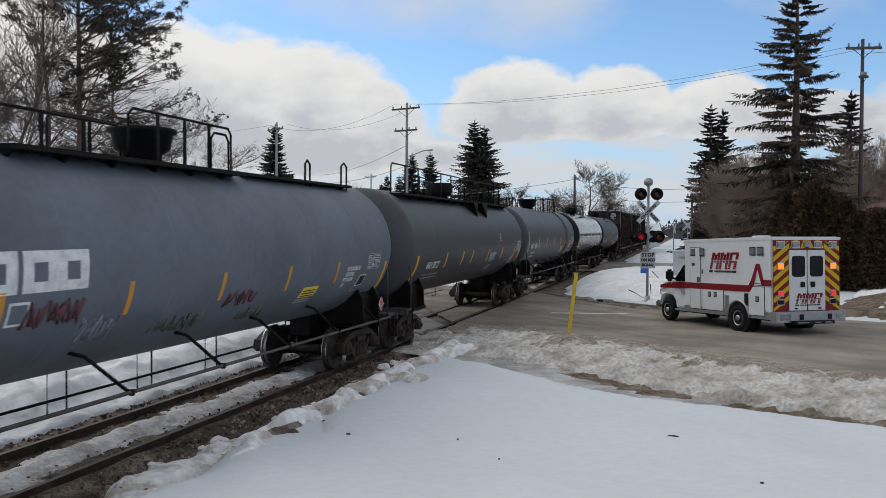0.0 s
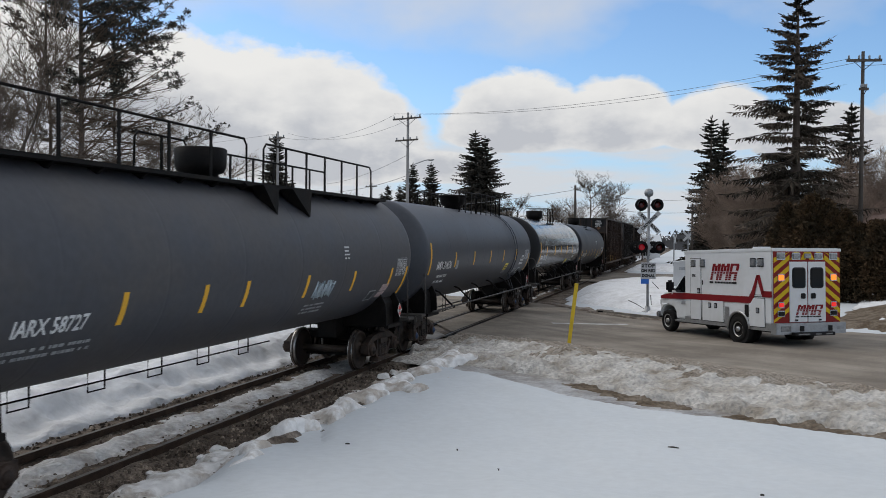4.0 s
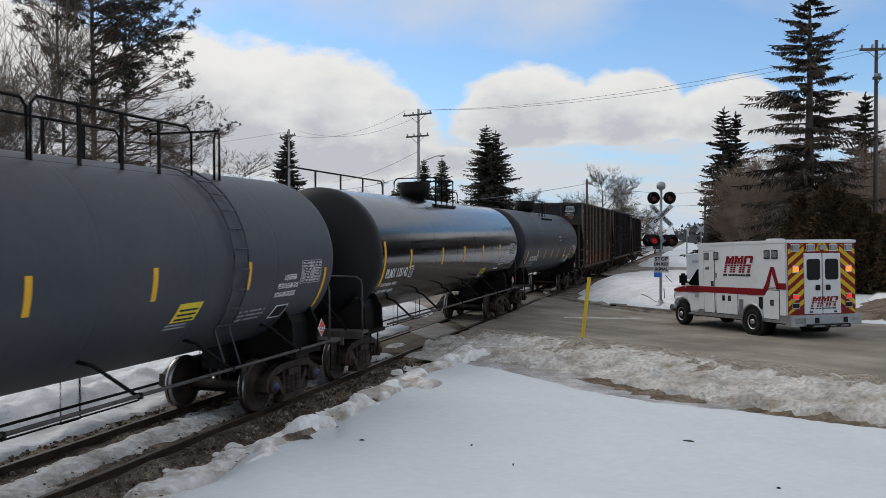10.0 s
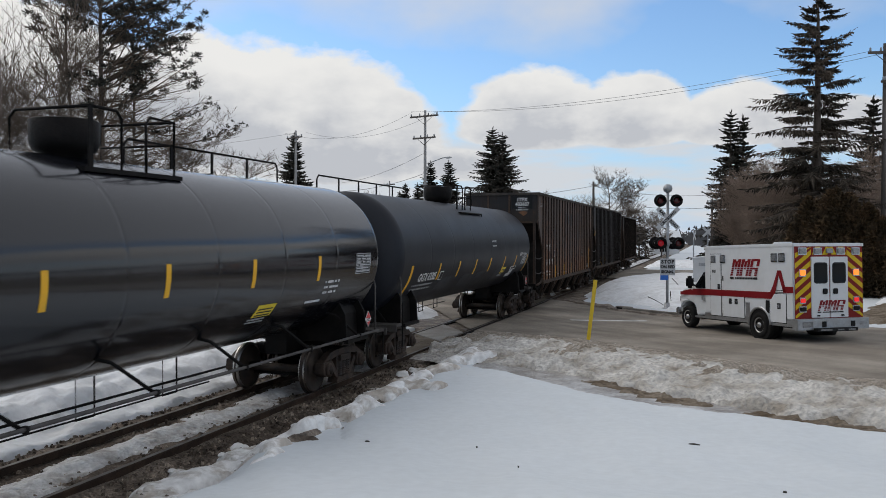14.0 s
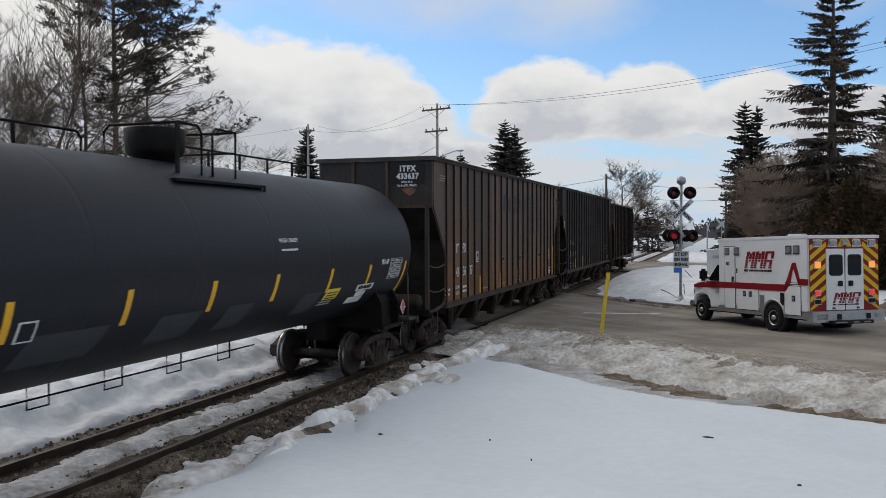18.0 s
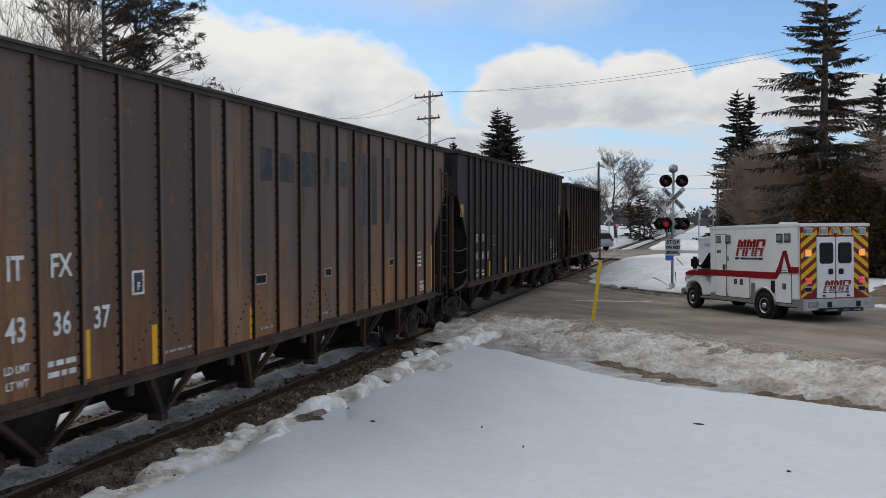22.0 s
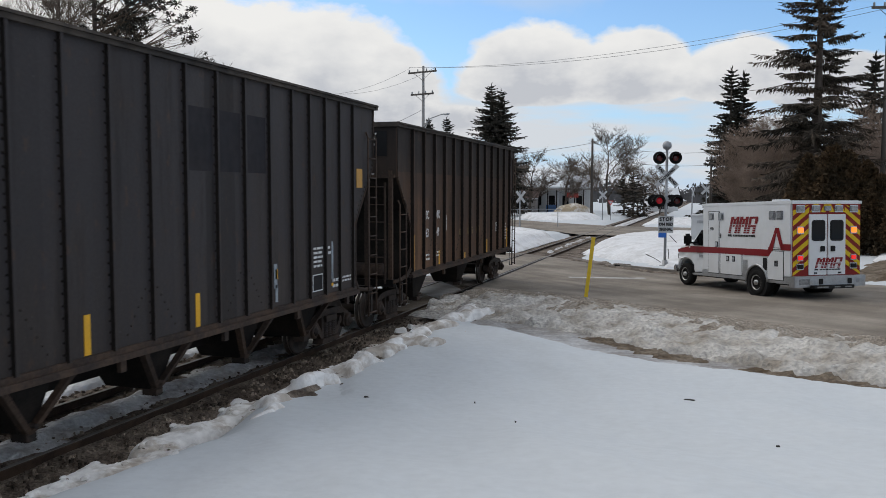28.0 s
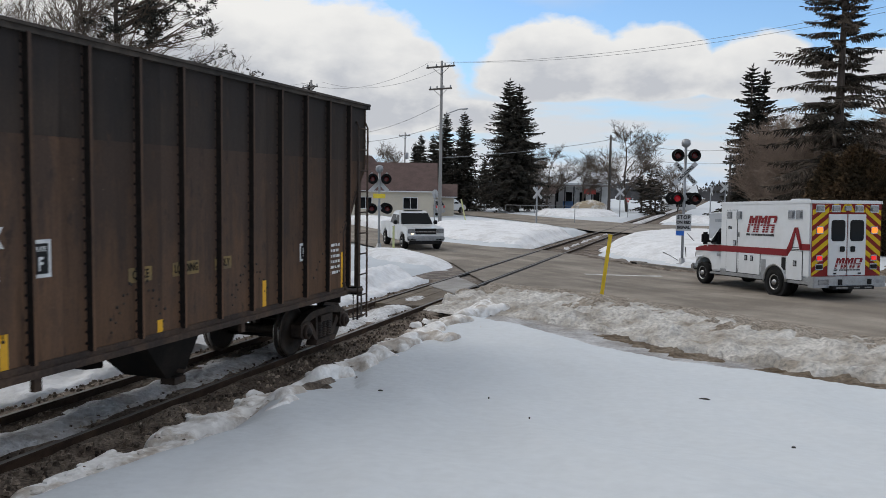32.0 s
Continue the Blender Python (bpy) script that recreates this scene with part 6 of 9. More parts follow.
        z = max(ground_z(x, y), -0.27) + (0.02 if berm(x, y) < 0.015 else 0.05 + 0.24 * (1 - math.exp(-berm(x, y) * 7)))
        if berm(x, y) > 0.02 and rnd.random() < 0.93:
            continue
        a = rnd.uniform(0, 6.28)
        ring = [(x + r * rnd.uniform(0.7, 1.3) * math.cos(a + 1.257 * i) * 1.3, y + r * rnd.uniform(0.7, 1.3) * math.sin(a + 1.257 * i), z) for i in range(5)]
        g.add(ring + [(x, y, z + r * rnd.uniform(0.3, 0.8))], [(i, (i + 1) % 5, 5) for i in range(5)])
    single("earth_clods", g, M["stone"], pose(0, 0, 0), "clods of dark earth and dead leaves", "earth", kind="stuff")

    def mud_in(x, y):
        hole = 0.30 - ((x - 2.95) / 0.24) ** 2 - ((y - 10.5) / 0.2) ** 2
        return max(0.55 - abs(x - 2.15) + 0.25 * noise.noise((x, y * 0.6, 41)), hole + 0.6 * noise.noise((x * 5, y * 5, 42)))
    single("mud_strip", patch(1.4, 3.7, 2.0, 20.5, 0.09, lambda x, y: max(ground_z(x, y), -0.29) + 0.025 + 0.05 * noise.noise((x * 4, y * 4, 43)) + 0.05 * smooth(2.5, 2.8, x), lambda x, y: mud_in(x, y) > 0, lambda x, y: max(ground_z(x, y), -0.3) - 0.05), M["mud"], pose(0, 0, 0), "thawed brown mud between ballast and snow", "mud", kind="structure")
    single("crossing_apron", patch(0.8, 3.6, 19.0, 27.6, 0.15, lambda x, y: road_z(x, y) - 0.035 + 0.02 * noise.noise((x * 3, y * 3, 44)), lambda x, y: y < 27.2 - 0.45 * (x - 0.8) and y > 19.6, lambda x, y: road_z(x, y) - 0.09), M["mud"], pose(0, 0, 0), "gritty brown road edge at the rails", "road edge", kind="structure")
    single("crossing_apron_far", patch(-3.4, 0.72, 26.4, 34.5, 0.15, lambda x, y: min(road_z(x, y), 0.0) - 0.05 + 0.012 * noise.noise((x * 3, y * 3, 45)), lambda x, y: y > 26.6, lambda x, y: road_z(x, y) - 0.12), M["mud"], pose(0, 0, 0), "gritty brown road edge beyond the rails", "road edge", kind="structure")
    # snow between and beyond the rails
    def bed_snow(x, y):
        return 0.27 - abs(x + 0.02) * 0.50 + 0.16 * noise.noise((x * 2.2, y * 0.9, 21)) + 0.06 * noise.noise((x * 6, y * 4, 22))
    single("track_snow", patch(-0.62, 0.62, -4, 23, 0.08, lambda x, y: -0.15 + max(bed_snow(x, y), 0) * 0.5 + 0.03 * noise.noise((x * 7, y * 5, 23)), lambda x, y: bed_snow(x, y) > 0.05, lambda x, y: -0.17), M["track_snow"], pose(0, 0, 0), "grey trampled snow between the rails", "snow", kind="structure")
    single("track_snow_beyond", patch(-0.62, 0.62, 44, 61, 0.15, lambda x, y: -0.2 + max(bed_snow(x, y), 0) * 0.55, lambda x, y: bed_snow(x, y) > 0.2, lambda x, y: -0.21), M["track_snow"], pose(0, 0, 0), "grey snow between the rails past the crossing", "snow", kind="structure")
    single("track_snow_far", patch(-0.62, 0.62, 78, 150, 0.2, lambda x, y: -0.1 + max(bed_snow(x, y), 0) * 0.4, lambda x, y: bed_snow(x, y) > -0.02, lambda x, y: -0.2), M["track_snow"], pose(0, 0, 0), "snow between the rails past the side road", "snow", kind="structure")

    def far_edge(x, y):
        return 0.1 - smooth(-1.25, -1.75, x) * -0.2 - 0.2 * smooth(-2.9, -3.9, x) + 0.2 * noise.noise((x * 2.6, y * 1.8, 33)) - 0.2 * smooth(-1.5, -1.2, x) + 0.14 * noise.noise((x * 1.5, y * 0.9, 31)) + 0.05 * noise.noise((x * 5, y * 4, 32))
    single("snow_shoulder", patch(-3.9, -1.15, -2, 27, 0.1, lambda x, y: max(ground_z(x, y), -0.25) + 0.05 + max(far_edge(x, y), 0) * 0.6, lambda x, y: far_edge(x, y) > 0.06, lambda x, y: max(ground_z(x, y), -0.26) - 0.03), M["rough_snow"], pose(0, 0, 0), "soft snow shoulder beyond the far rail", "snow", kind="structure")
    # mounds round the crossing: outline by its middle, half sizes, turn and height
    for k, (x, y, a, b, turn, h) in enumerate(((7.2, 47.5, 5.6, 12.5, 6, 0.54), (-6.8, 55.5, 5.2, 12.5, 27, 0.44), (-4.5, 33.0, 1.6, 4.4, 42, 0.14), (-10.5, 86, 3.0, 9.0, 32, 0.5), (-20, 60, 5, 8, 40, 0.5), (9, 90, 9, 6, 0, 0.5), (-9, 100, 5, 7, 20, 0.6))):
        c, s = math.cos(radians(turn)), math.sin(radians(turn))

        def mound(px, py):
            dx, dy = px - x, py - y
            u, v = (dx * c + dy * s) / a, (-dx * s + dy * c) / b
            clear = min(gap_to(line, px, py) for line in (ROAD_NEAR, ROAD_FAR, SIDE_NEAR, SIDE_FAR)) if k < 2 or k == 3 else 9
            if inside(ROAD_POLY, px, py) or inside(SIDE_POLY, px, py) or abs(px) < 1.75:
                return -1
            return min(1 - u * u - v * v + 0.12 * noise.noise((px * 0.5, py * 0.5, k)), clear * 0.30, (abs(px) - 1.75) * 0.32) + 0.05 * noise.noise((px * 1.4, py * 1.4, k))
        r = max(a, b) * 1.2
        single("snow_mound", patch(x - r, x + r, y - r, y + r, 0.22, lambda px, py: max(ground_z(px, py), -0.12) + 0.06 + h * smooth(-0.05, 0.55, mound(px, py)) * (0.92 + 0.12 * noise.noise((px * 0.35, py * 0.35, 3))) + 0.04 * noise.noise((px * 0.9, py * 0.9, 8)) + 0.02 * noise.noise((px * 3, py * 3, 9)), lambda px, py: mound(px, py) > 0, lambda px, py: max(ground_z(px, py), -0.15) - 0.03), M["rough_snow"], pose(0, 0, 0), "rounded snow mound beside the crossing", "snow mound", "snow mounds")
    # thawed verge beyond the road: an earth bank with snow left on it
    edge = [(12.9, 31.2), (14.5, 30.0), (18.2, 27.7), (24, 24), (30, 20), (34, 27), (26, 38), (22, 52), (17.5, 50), (15.2, 40), (13.6, 34.2)]

    def verge_h(x, y):
        d = edge_in(edge, x, y)
        return ground_z(x, y) + 0.04 + 0.55 * smooth(0, 3.5, d) + 0.10 * noise.noise((x * 0.8, y * 0.8, 63)) + 0.04 * noise.noise((x * 3, y * 3, 64))
    single("bare_verge", patch(12.5, 34, 20, 52, 0.2, verge_h, lambda x, y: edge_in(edge, x, y) + 0.3 * noise.noise((x * 1.5, y * 1.5, 65)) > 0, lambda x, y: ground_z(x, y) - 0.05), M["earth"], pose(0, 0, 0), "thawed brown earth and dead grass along the road verge", "earth", kind="structure")
    single("verge_snow", patch(12.5, 34, 20, 52, 0.16, lambda x, y: verge_h(x, y) + 0.07 + 0.02 * noise.noise((x * 2, y * 2, 67)), lambda x, y: edge_in(edge, x, y) > 0.1 and 0.5 * noise.noise((x * 0.5, y * 0.5, 68)) + 0.35 * noise.noise((x * 1.4, y * 1.4, 66)) - 0.02 + 0.5 * smooth(36, 44, y) - 0.25 * smooth(2.2, 0.4, edge_in(edge, x, y)) > 0, lambda x, y: verge_h(x, y) - 0.03), M["rough_snow"], pose(0, 0, 0), "patches of snow left on the road verge", "snow", kind="structure")
    # sand heap by the far shop
    hx, hy = at(-8.9, 116)
    single("sand_heap", patch(hx - 5, hx + 5, hy - 3, hy + 3, 0.4, lambda x, y: ground_z(x, y) + 1.6 * max(0, 1 - ((x - hx) / 3.0) ** 2 - ((y - hy) / 2.6) ** 2) ** 0.7 + 0.12 * noise.noise((x, y, 0)), lambda x, y: ((x - hx) / 3.0) ** 2 + ((y - hy) / 2.6) ** 2 < 1, lambda x, y: ground_z(x, y)), M["sand"], pose(0, 0, 0), "tan heap of sand and dirty snow", "heap")
    # specks of bark and twigs on the snow
    rnd = random.Random(8)
    for (x, y, r) in ((8.08, 11.5, 0.10), (9.0, 8.9, 0.028), (5.4, 10.3, 0.014), (6.2, 9.2, 0.010), (3.9, 10.2, 0.05)):
        z = lot_h(x, y)
        g = Geo().lathe([(0.01, -0.02), (r * 0.5, -0.005), (r * 0.45, 0.012), (0.01, 0.02)], 7, "z", Matrix.Translation((x, y, z)) @ Matrix.Diagonal((1.6, 0.6, 1, 1)))
        single("bark_scrap", g, M["bark"], pose(0, 0, 0), "small dark scrap of bark lying on snow", "bark", "scraps on the snow")


def build_crossing():
    c = thing("crossing_deck", pose(0, 0, 0), "worn concrete panel and timber planks between the rails", "crossing")
    part("panel", Geo().prism([(-0.66, 24.7), (0.66, 23.2), (0.66, 25.6), (-0.66, 27.6)], -0.1, -0.006, "z"), M["panel"], c, "pale concrete panel")
    for k in range(5):
        part("plank", Geo().box(-0.66 + k * 0.266, -0.66 + k * 0.266 + 0.25, 20.4, 24.6 - 0.29 * k, -0.14, -0.024 - 0.006 * (k % 2)), M["plank"], c)
    for k in range(3):
        part("plank", Geo().box(0.85 + k * 0.27, 0.85 + k * 0.27 + 0.255, 20.2, 24.9 - 0.2 * k, -0.16, -0.035 - 0.006 * (k % 2)), M["plank"], c)
    for x0, y0, y1 in ((-0.70, 27.0, 41.0), (0.63, 26.0, 39.6), (-0.86, 29.5, 41.2), (0.79, 25.0, 39.2)):
        z = road_z(x0, (y0 + y1) / 2)
        part("flangeway", Geo().box(x0, x0 + 0.07, y0, y1, -0.12, max(road_z(x0, q) for q in (y0, 30, 34, 38, y1)) + 0.004), M["under"], c, "dark groove beside the rail")
    m = thing("road_marking", pose(0, 0, 0), "worn white stop line painted on asphalt", "road marking", "road markings")
    for x0, y0, x1, y1, w in ((3.25, 31.2, 6.0, 32.3, 0.32), (-9.5, 37.9, -5.7, 37.4, 0.3)):
        d = Vector((x1 - x0, y1 - y0)).normalized() if x0 != x1 else Vector((1, 0))
        n = Vector((-d.y, d.x)) * w / 2
        g, vs = Geo(), []
        for i in range(9):
            q = Vector((x0, y0)).lerp(Vector((x1, y1)), i / 8)
            for s in (-1, 1):
                p = q + n * s
                vs.append((p.x, p.y, road_z(p.x, p.y) + 0.006))
        g.add(vs, [(2 * i, 2 * i + 1, 2 * i + 3, 2 * i + 2) for i in range(8)])
        part("stop_line", g, M["line"], m)
    # kerb by the signal with a drain
    g = Geo()
    pts = [(4.75, 35.78), (6.7, 34.55), (9.3, 33.35), (12, 31.6)]
    for (ax, ay), (bx, by) in zip(pts, pts[1:]):
        d = Vector((bx - ax, by - ay)).normalized()
        n = Vector((-d.y, d.x)) * 0.08
        za, zb = road_z(ax, ay), road_z(bx, by)
        g.add([(ax - n.x, ay - n.y, za - 0.1), (ax + n.x, ay + n.y, za - 0.1), (bx + n.x, by + n.y, zb - 0.1), (bx - n.x, by - n.y, zb - 0.1), (ax - n.x, ay - n.y, za + 0.13), (ax + n.x, ay + n.y, za + 0.13), (bx + n.x, by + n.y, zb + 0.13), (bx - n.x, by - n.y, zb + 0.13)],
              [(0, 1, 2, 3), (7, 6, 5, 4), (0, 4, 5, 1), (1, 5, 6, 2), (2, 6, 7, 3), (3, 7, 4, 0)])
    drain = thing("storm_drain", pose(4.72, 35.85, road_z(4.72, 35.85), 0, 0, -32), "dark kerbside storm drain in an iron frame", "drain")
    part("frame", Geo().box(-0.36, 0.36, -0.05, 0.24, -0.1, 0.15, bevel=0.015), M["kerb"], drain)
    part("slot", Geo().box(-0.27, 0.27, -0.06, 0.0, 0.0, 0.11), M["signal_black"], drain, "black drain mouth")
    edge = [(1.9, 39.6), (4.8, 35.62), (6.7, 34.42), (9.3, 33.2), (12, 31.4)]
    single("roadside_grit", patch(1.5, 12, 31, 41, 0.12, lambda x, y: max(road_z(x, y), ground_z(x, y)) + 0.05 + 0.04 * noise.noise((x * 3, y * 3, 81)), lambda x, y: 0.42 - gap_to(edge, x, y) + 0.3 * noise.noise((x * 1.4, y * 1.4, 82)) > 0 and x > 1.75, lambda x, y: road_z(x, y) - 0.05), M["mud"], pose(0, 0, 0), "brown gritty dirt along the kerb", "dirt", kind="structure")
    for pts in ([(5.68, 37, 0.46), (6.0, 36.6, 0.36), (6.39, 36.0, 0.2)], [(6.42, 43, 1.0), (7.0, 42.6, 0.42), (7.1, 42.5, 0.3)], [(6.62, 37, 0.72), (6.66, 37, 0.2)]):
        single("dead_stalk", Geo().tube(pts, 0.022, 5, r1=0.010), M["bark"], pose(0, 0, 0), "dark dead stalk sticking out of the snow", "stalk", "stalks in the snow")
    single("kerb", g, M["kerb"], pose(0, 0, 0), "low concrete kerb at the roadside", "kerb", kind="structure")
    # loose stones of the ballast
    rnd, g = random.Random(5), Geo()
    for k in range(7000):
        side = rnd.random()
        x = rnd.uniform(0.85, 2.35) if side < 0.62 else (rnd.uniform(-1.7, -0.82) if side < 0.8 else rnd.uniform(-0.7, 0.7))
        y = 1.5 + 22 * rnd.random() ** 1.4
        r = rnd.uniform(0.014, 0.045)
        z = -0.12 - 0.20 * smooth(1.1, 2.4, abs(x)) + 0.012
        a = rnd.uniform(0, 6.28)
        vs = [(x + r * math.cos(a + i * 1.571) * rnd.uniform(0.7, 1.2), y + r * math.sin(a + i * 1.571) * rnd.uniform(0.7, 1.2), z - 0.01) for i in range(4)]
        vs += [(x + r * 0.6 * math.cos(a + i * 1.571 + 0.5), y + r * 0.6 * math.sin(a + i * 1.571 + 0.5), z + r * rnd.uniform(0.5, 0.9)) for i in range(4)]
        g.add(vs, [(4, 5, 6, 7)] + [(i, (i + 1) % 4, 4 + (i + 1) % 4, 4 + i) for i in range(4)])
    single("ballast_stones", g, M["stone"], pose(0, 0, 0), "loose brown-grey ballast stones", "stones", kind="stuff")


M["wet"] = mat("wet_ice_and_mud", (0.20, 0.175, 0.15), 0.35, col2=(0.47, 0.465, 0.46), scale=1.3, amount=0.9, bump=0.02, bscale=12, fine=0.3)
M["sand"] = mat("sand_and_snow", (0.40, 0.33, 0.23), 0.9, col2=(0.72, 0.71, 0.69), scale=0.55, amount=0.95, bump=0.08, bscale=5, fine=0.2, lo=0.46, hi=0.58)
M["bark"] = mat("bark_scrap", (0.05, 0.045, 0.04), 0.9, fine=0.3, bscale=60)
M["line"] = mat("road_paint", (0.62, 0.62, 0.6), 0.8, col2=(0.25, 0.24, 0.23), scale=3, amount=0.7, bscale=60, fine=0.2)
build_snow()
build_crossing()

# ---- signals, posts, poles ----
M["galv"] = mat("galvanised_steel", (0.33, 0.34, 0.35), 0.5, 0.6, col2=(0.22, 0.23, 0.24), scale=5, amount=0.6, fine=0.15)
M["house_metal"] = mat("pale_sheet_metal", (0.50, 0.51, 0.52), 0.55, spec=0.4, col2=(0.42, 0.42, 0.42), scale=1.2, amount=0.6, fine=0.06)
M["red_lens"] = mat("red_lens", (0.085, 0.008, 0.008), 0.2, fine=0.05)
M["red_lit"] = mat("red_lens_lit", (0.26, 0.01, 0.013), 0.2, emit=(1.0, 0.02, 0.05), power=0.10, fine=0)
M["sign_white"] = mat("sign_white", (0.47, 0.48, 0.49), 0.45, col2=(0.36, 0.36, 0.36), scale=4, amount=0.4, fine=0.05)
M["ink"] = mat("sign_ink", (0.015, 0.015, 0.016), 0.6, fine=0)
M["blue_box"] = mat("blue_plate", (0.02, 0.14, 0.55), 0.45, fine=0.06)
M["post_yellow"] = mat("post_yellow", (0.75, 0.52, 0.015), 0.5, col2=(0.5, 0.36, 0.04), scale=6, amount=0.5, fine=0.08)
M["lime"] = mat("pale_lime", (0.52, 0.54, 0.22), 0.55, col2=(0.45, 0.45, 0.35), scale=4, amount=0.6, fine=0.08)
M["pole_wood"] = mat("pole_wood", (0.060, 0.050, 0.042), 0.85, col2=(0.115, 0.10, 0.09), scale=2, amount=0.7, streak=True, bscale=40, fine=0.25)
M["pole_grey"] = mat("weathered_pole", (0.24, 0.235, 0.23), 0.85, col2=(0.34, 0.33, 0.32), scale=1.2, amount=0.7, streak=True, bscale=40, fine=0.2)
M["wire"] = mat("overhead_wire", (0.17, 0.17, 0.175), 0.6, fine=0)
UP = Euler((radians(90), 0, 0)).to_matrix().to_4x4()


def crossbuck(parent, z, length=1.22, width=0.19, lettered=True, y=-0.09):
    for k, ang in enumerate((-45, 45)):
        m = Matrix.Translation((0, y - 0.02 * k, z)) @ Matrix.Rotation(radians(-ang), 4, "Y")
        b = part("crossbuck_blade", Geo().box(-length / 2, length / 2, -0.008, 0.008, -width / 2, width / 2), M["sign_white"], parent, "white crossbuck blade", m)
        if lettered:
            if k == 0:
                for w, x in (("RAIL", -0.33), ("ROAD", 0.33)):
                    letters(w, 0.16, M["ink"], b, Matrix.Translation((x, -0.010, 0)) @ UP, extrude=0.0015, bold=0.009, sx=0.92)
            else:
                letters("CROSSING", 0.16, M["ink"], b, Matrix.Translation((0, -0.010, 0)) @ UP, extrude=0.0015, bold=0.009, sx=1.0, spacing=1.1)


def flasher(parent, x, z, face, lit=False):
    """One lamp with its round backing and hood; face: -1 towards the front of the mast, 1 to its back."""
    y = face * 0.16
    b = part("lamp_backing", Geo().lathe([(0.02, 0), (0.26, 0), (0.26, face * 0.015), (0.02, face * 0.02)], 24, "y", pose(x, y, z)), M["signal_black"], parent, "round black lamp backing")
    g, vs, fs = Geo(), [], []
    for i in range(13):
        a = radians(-10 + 200 * i / 12)
        for r, d in ((0.17, 0.02), (0.17, 0.30)):
            vs.append((math.cos(a) * r, face * d, math.sin(a) * r))
    fs = [(2 * i, 2 * i + 1, 2 * i + 3, 2 * i + 2) for i in range(12)]
    part("hood", g.add(vs, fs, True), M["signal_black"], b, m=pose(x, y, z))
    part("lens", Geo().lathe([(0.13, 0.02 * face), (0.125, 0.035 * face), (0.08, 0.05 * face), (0.01, 0.056 * face)], 20, "y", pose(x, y, z)), M["red_lit" if lit else "red_lens"], b, "glowing red lens" if lit else "dark red lens")
    part("lamp_housing", Geo().lathe([(0.02, -0.12 * face), (0.10, -0.11 * face), (0.13, 0.0)], 16, "y", pose(x, y, z)), M["signal_black"], b)


def signal(x, y, z, turn, label, facing=True):
    top, high, low = (5.0, 4.62, 2.84) if facing else (3.86, 3.50, 2.05)
    s = thing("crossing_signal", pose(x, y, z, 0, 0, turn), label, "crossing signal", "crossing signals")
    part("foundation", Geo().lathe([(0.24, -0.1), (0.24, 0.12), (0.13, 0.16), (0.10, 0.35)], 12), M["galv"], s)
    part("mast", Geo().cyl(0.058, 0.1, top, 14), M["galv"], s, "galvanised steel mast")
    part("bell", Geo().lathe([(0.03, 4.92), (0.06, 4.95), (0.17, 5.02), (0.19, 5.12), (0.17, 5.24), (0.08, 5.3), (0.01, 5.31)], 20, "z", pose(0, 0, top - 5.0)), M["galv"], s, "grey crossing bell")
    part("upper_arm", Geo().tube([(-0.35, 0, high), (0.35, 0, high)], 0.035), M["galv"], s)
    part("lower_arm", Geo().tube([(-0.55, 0, low), (0.55, 0, low)], 0.04), M["galv"], s)
    part("junction_box", Geo().box(-0.09, 0.09, -0.1, 0.1, low - 0.1, low + 0.14, bevel=0.01), M["galv"], s)
    for dx in (-0.33, 0.33):
        flasher(s, dx, high, -1)
    if facing:
        crossbuck(s, 3.88)
        flasher(s, -0.30, 2.84, -1, True)
        flasher(s, 0.42, 2.84, -1, False)
        for dx in (-0.48, 0.24):
            flasher(s, dx, 2.84, 1)
        p = part("notice_board", Geo().box(-0.31, 0.31, -0.082, -0.07, 1.5, 2.2), M["sign_white"], s, "white notice with black words")
        for k, w in enumerate(("STOP", "ON RED", "SIGNAL")):
            letters(w, 0.21 if k == 0 else 0.165, M["ink"], p, Matrix.Translation((0, -0.084, 2.06 - k * 0.21)) @ UP, extrude=0.0015, bold=0.011, sx=0.95, spacing=1.15 if k == 0 else 1.0)
        part("blue_plate", Geo().box(-0.30, 0.02, -0.095, -0.07, 1.30, 1.50), M["blue_box"], s, "small blue plate")
    else:
        crossbuck(s, 3.33, lettered=False, y=0.12)
        flasher(s, -0.36, low, -1)
        flasher(s, 0.40, low, -1)
        flasher(s, 0.30, low + 0.03, 1)
        part("number_plate", Geo().box(-0.3, 0.3, -0.1, -0.08, 2.55, 2.78, bevel=0.01), M["label_yellow"], s, "yellow plate")
    return s


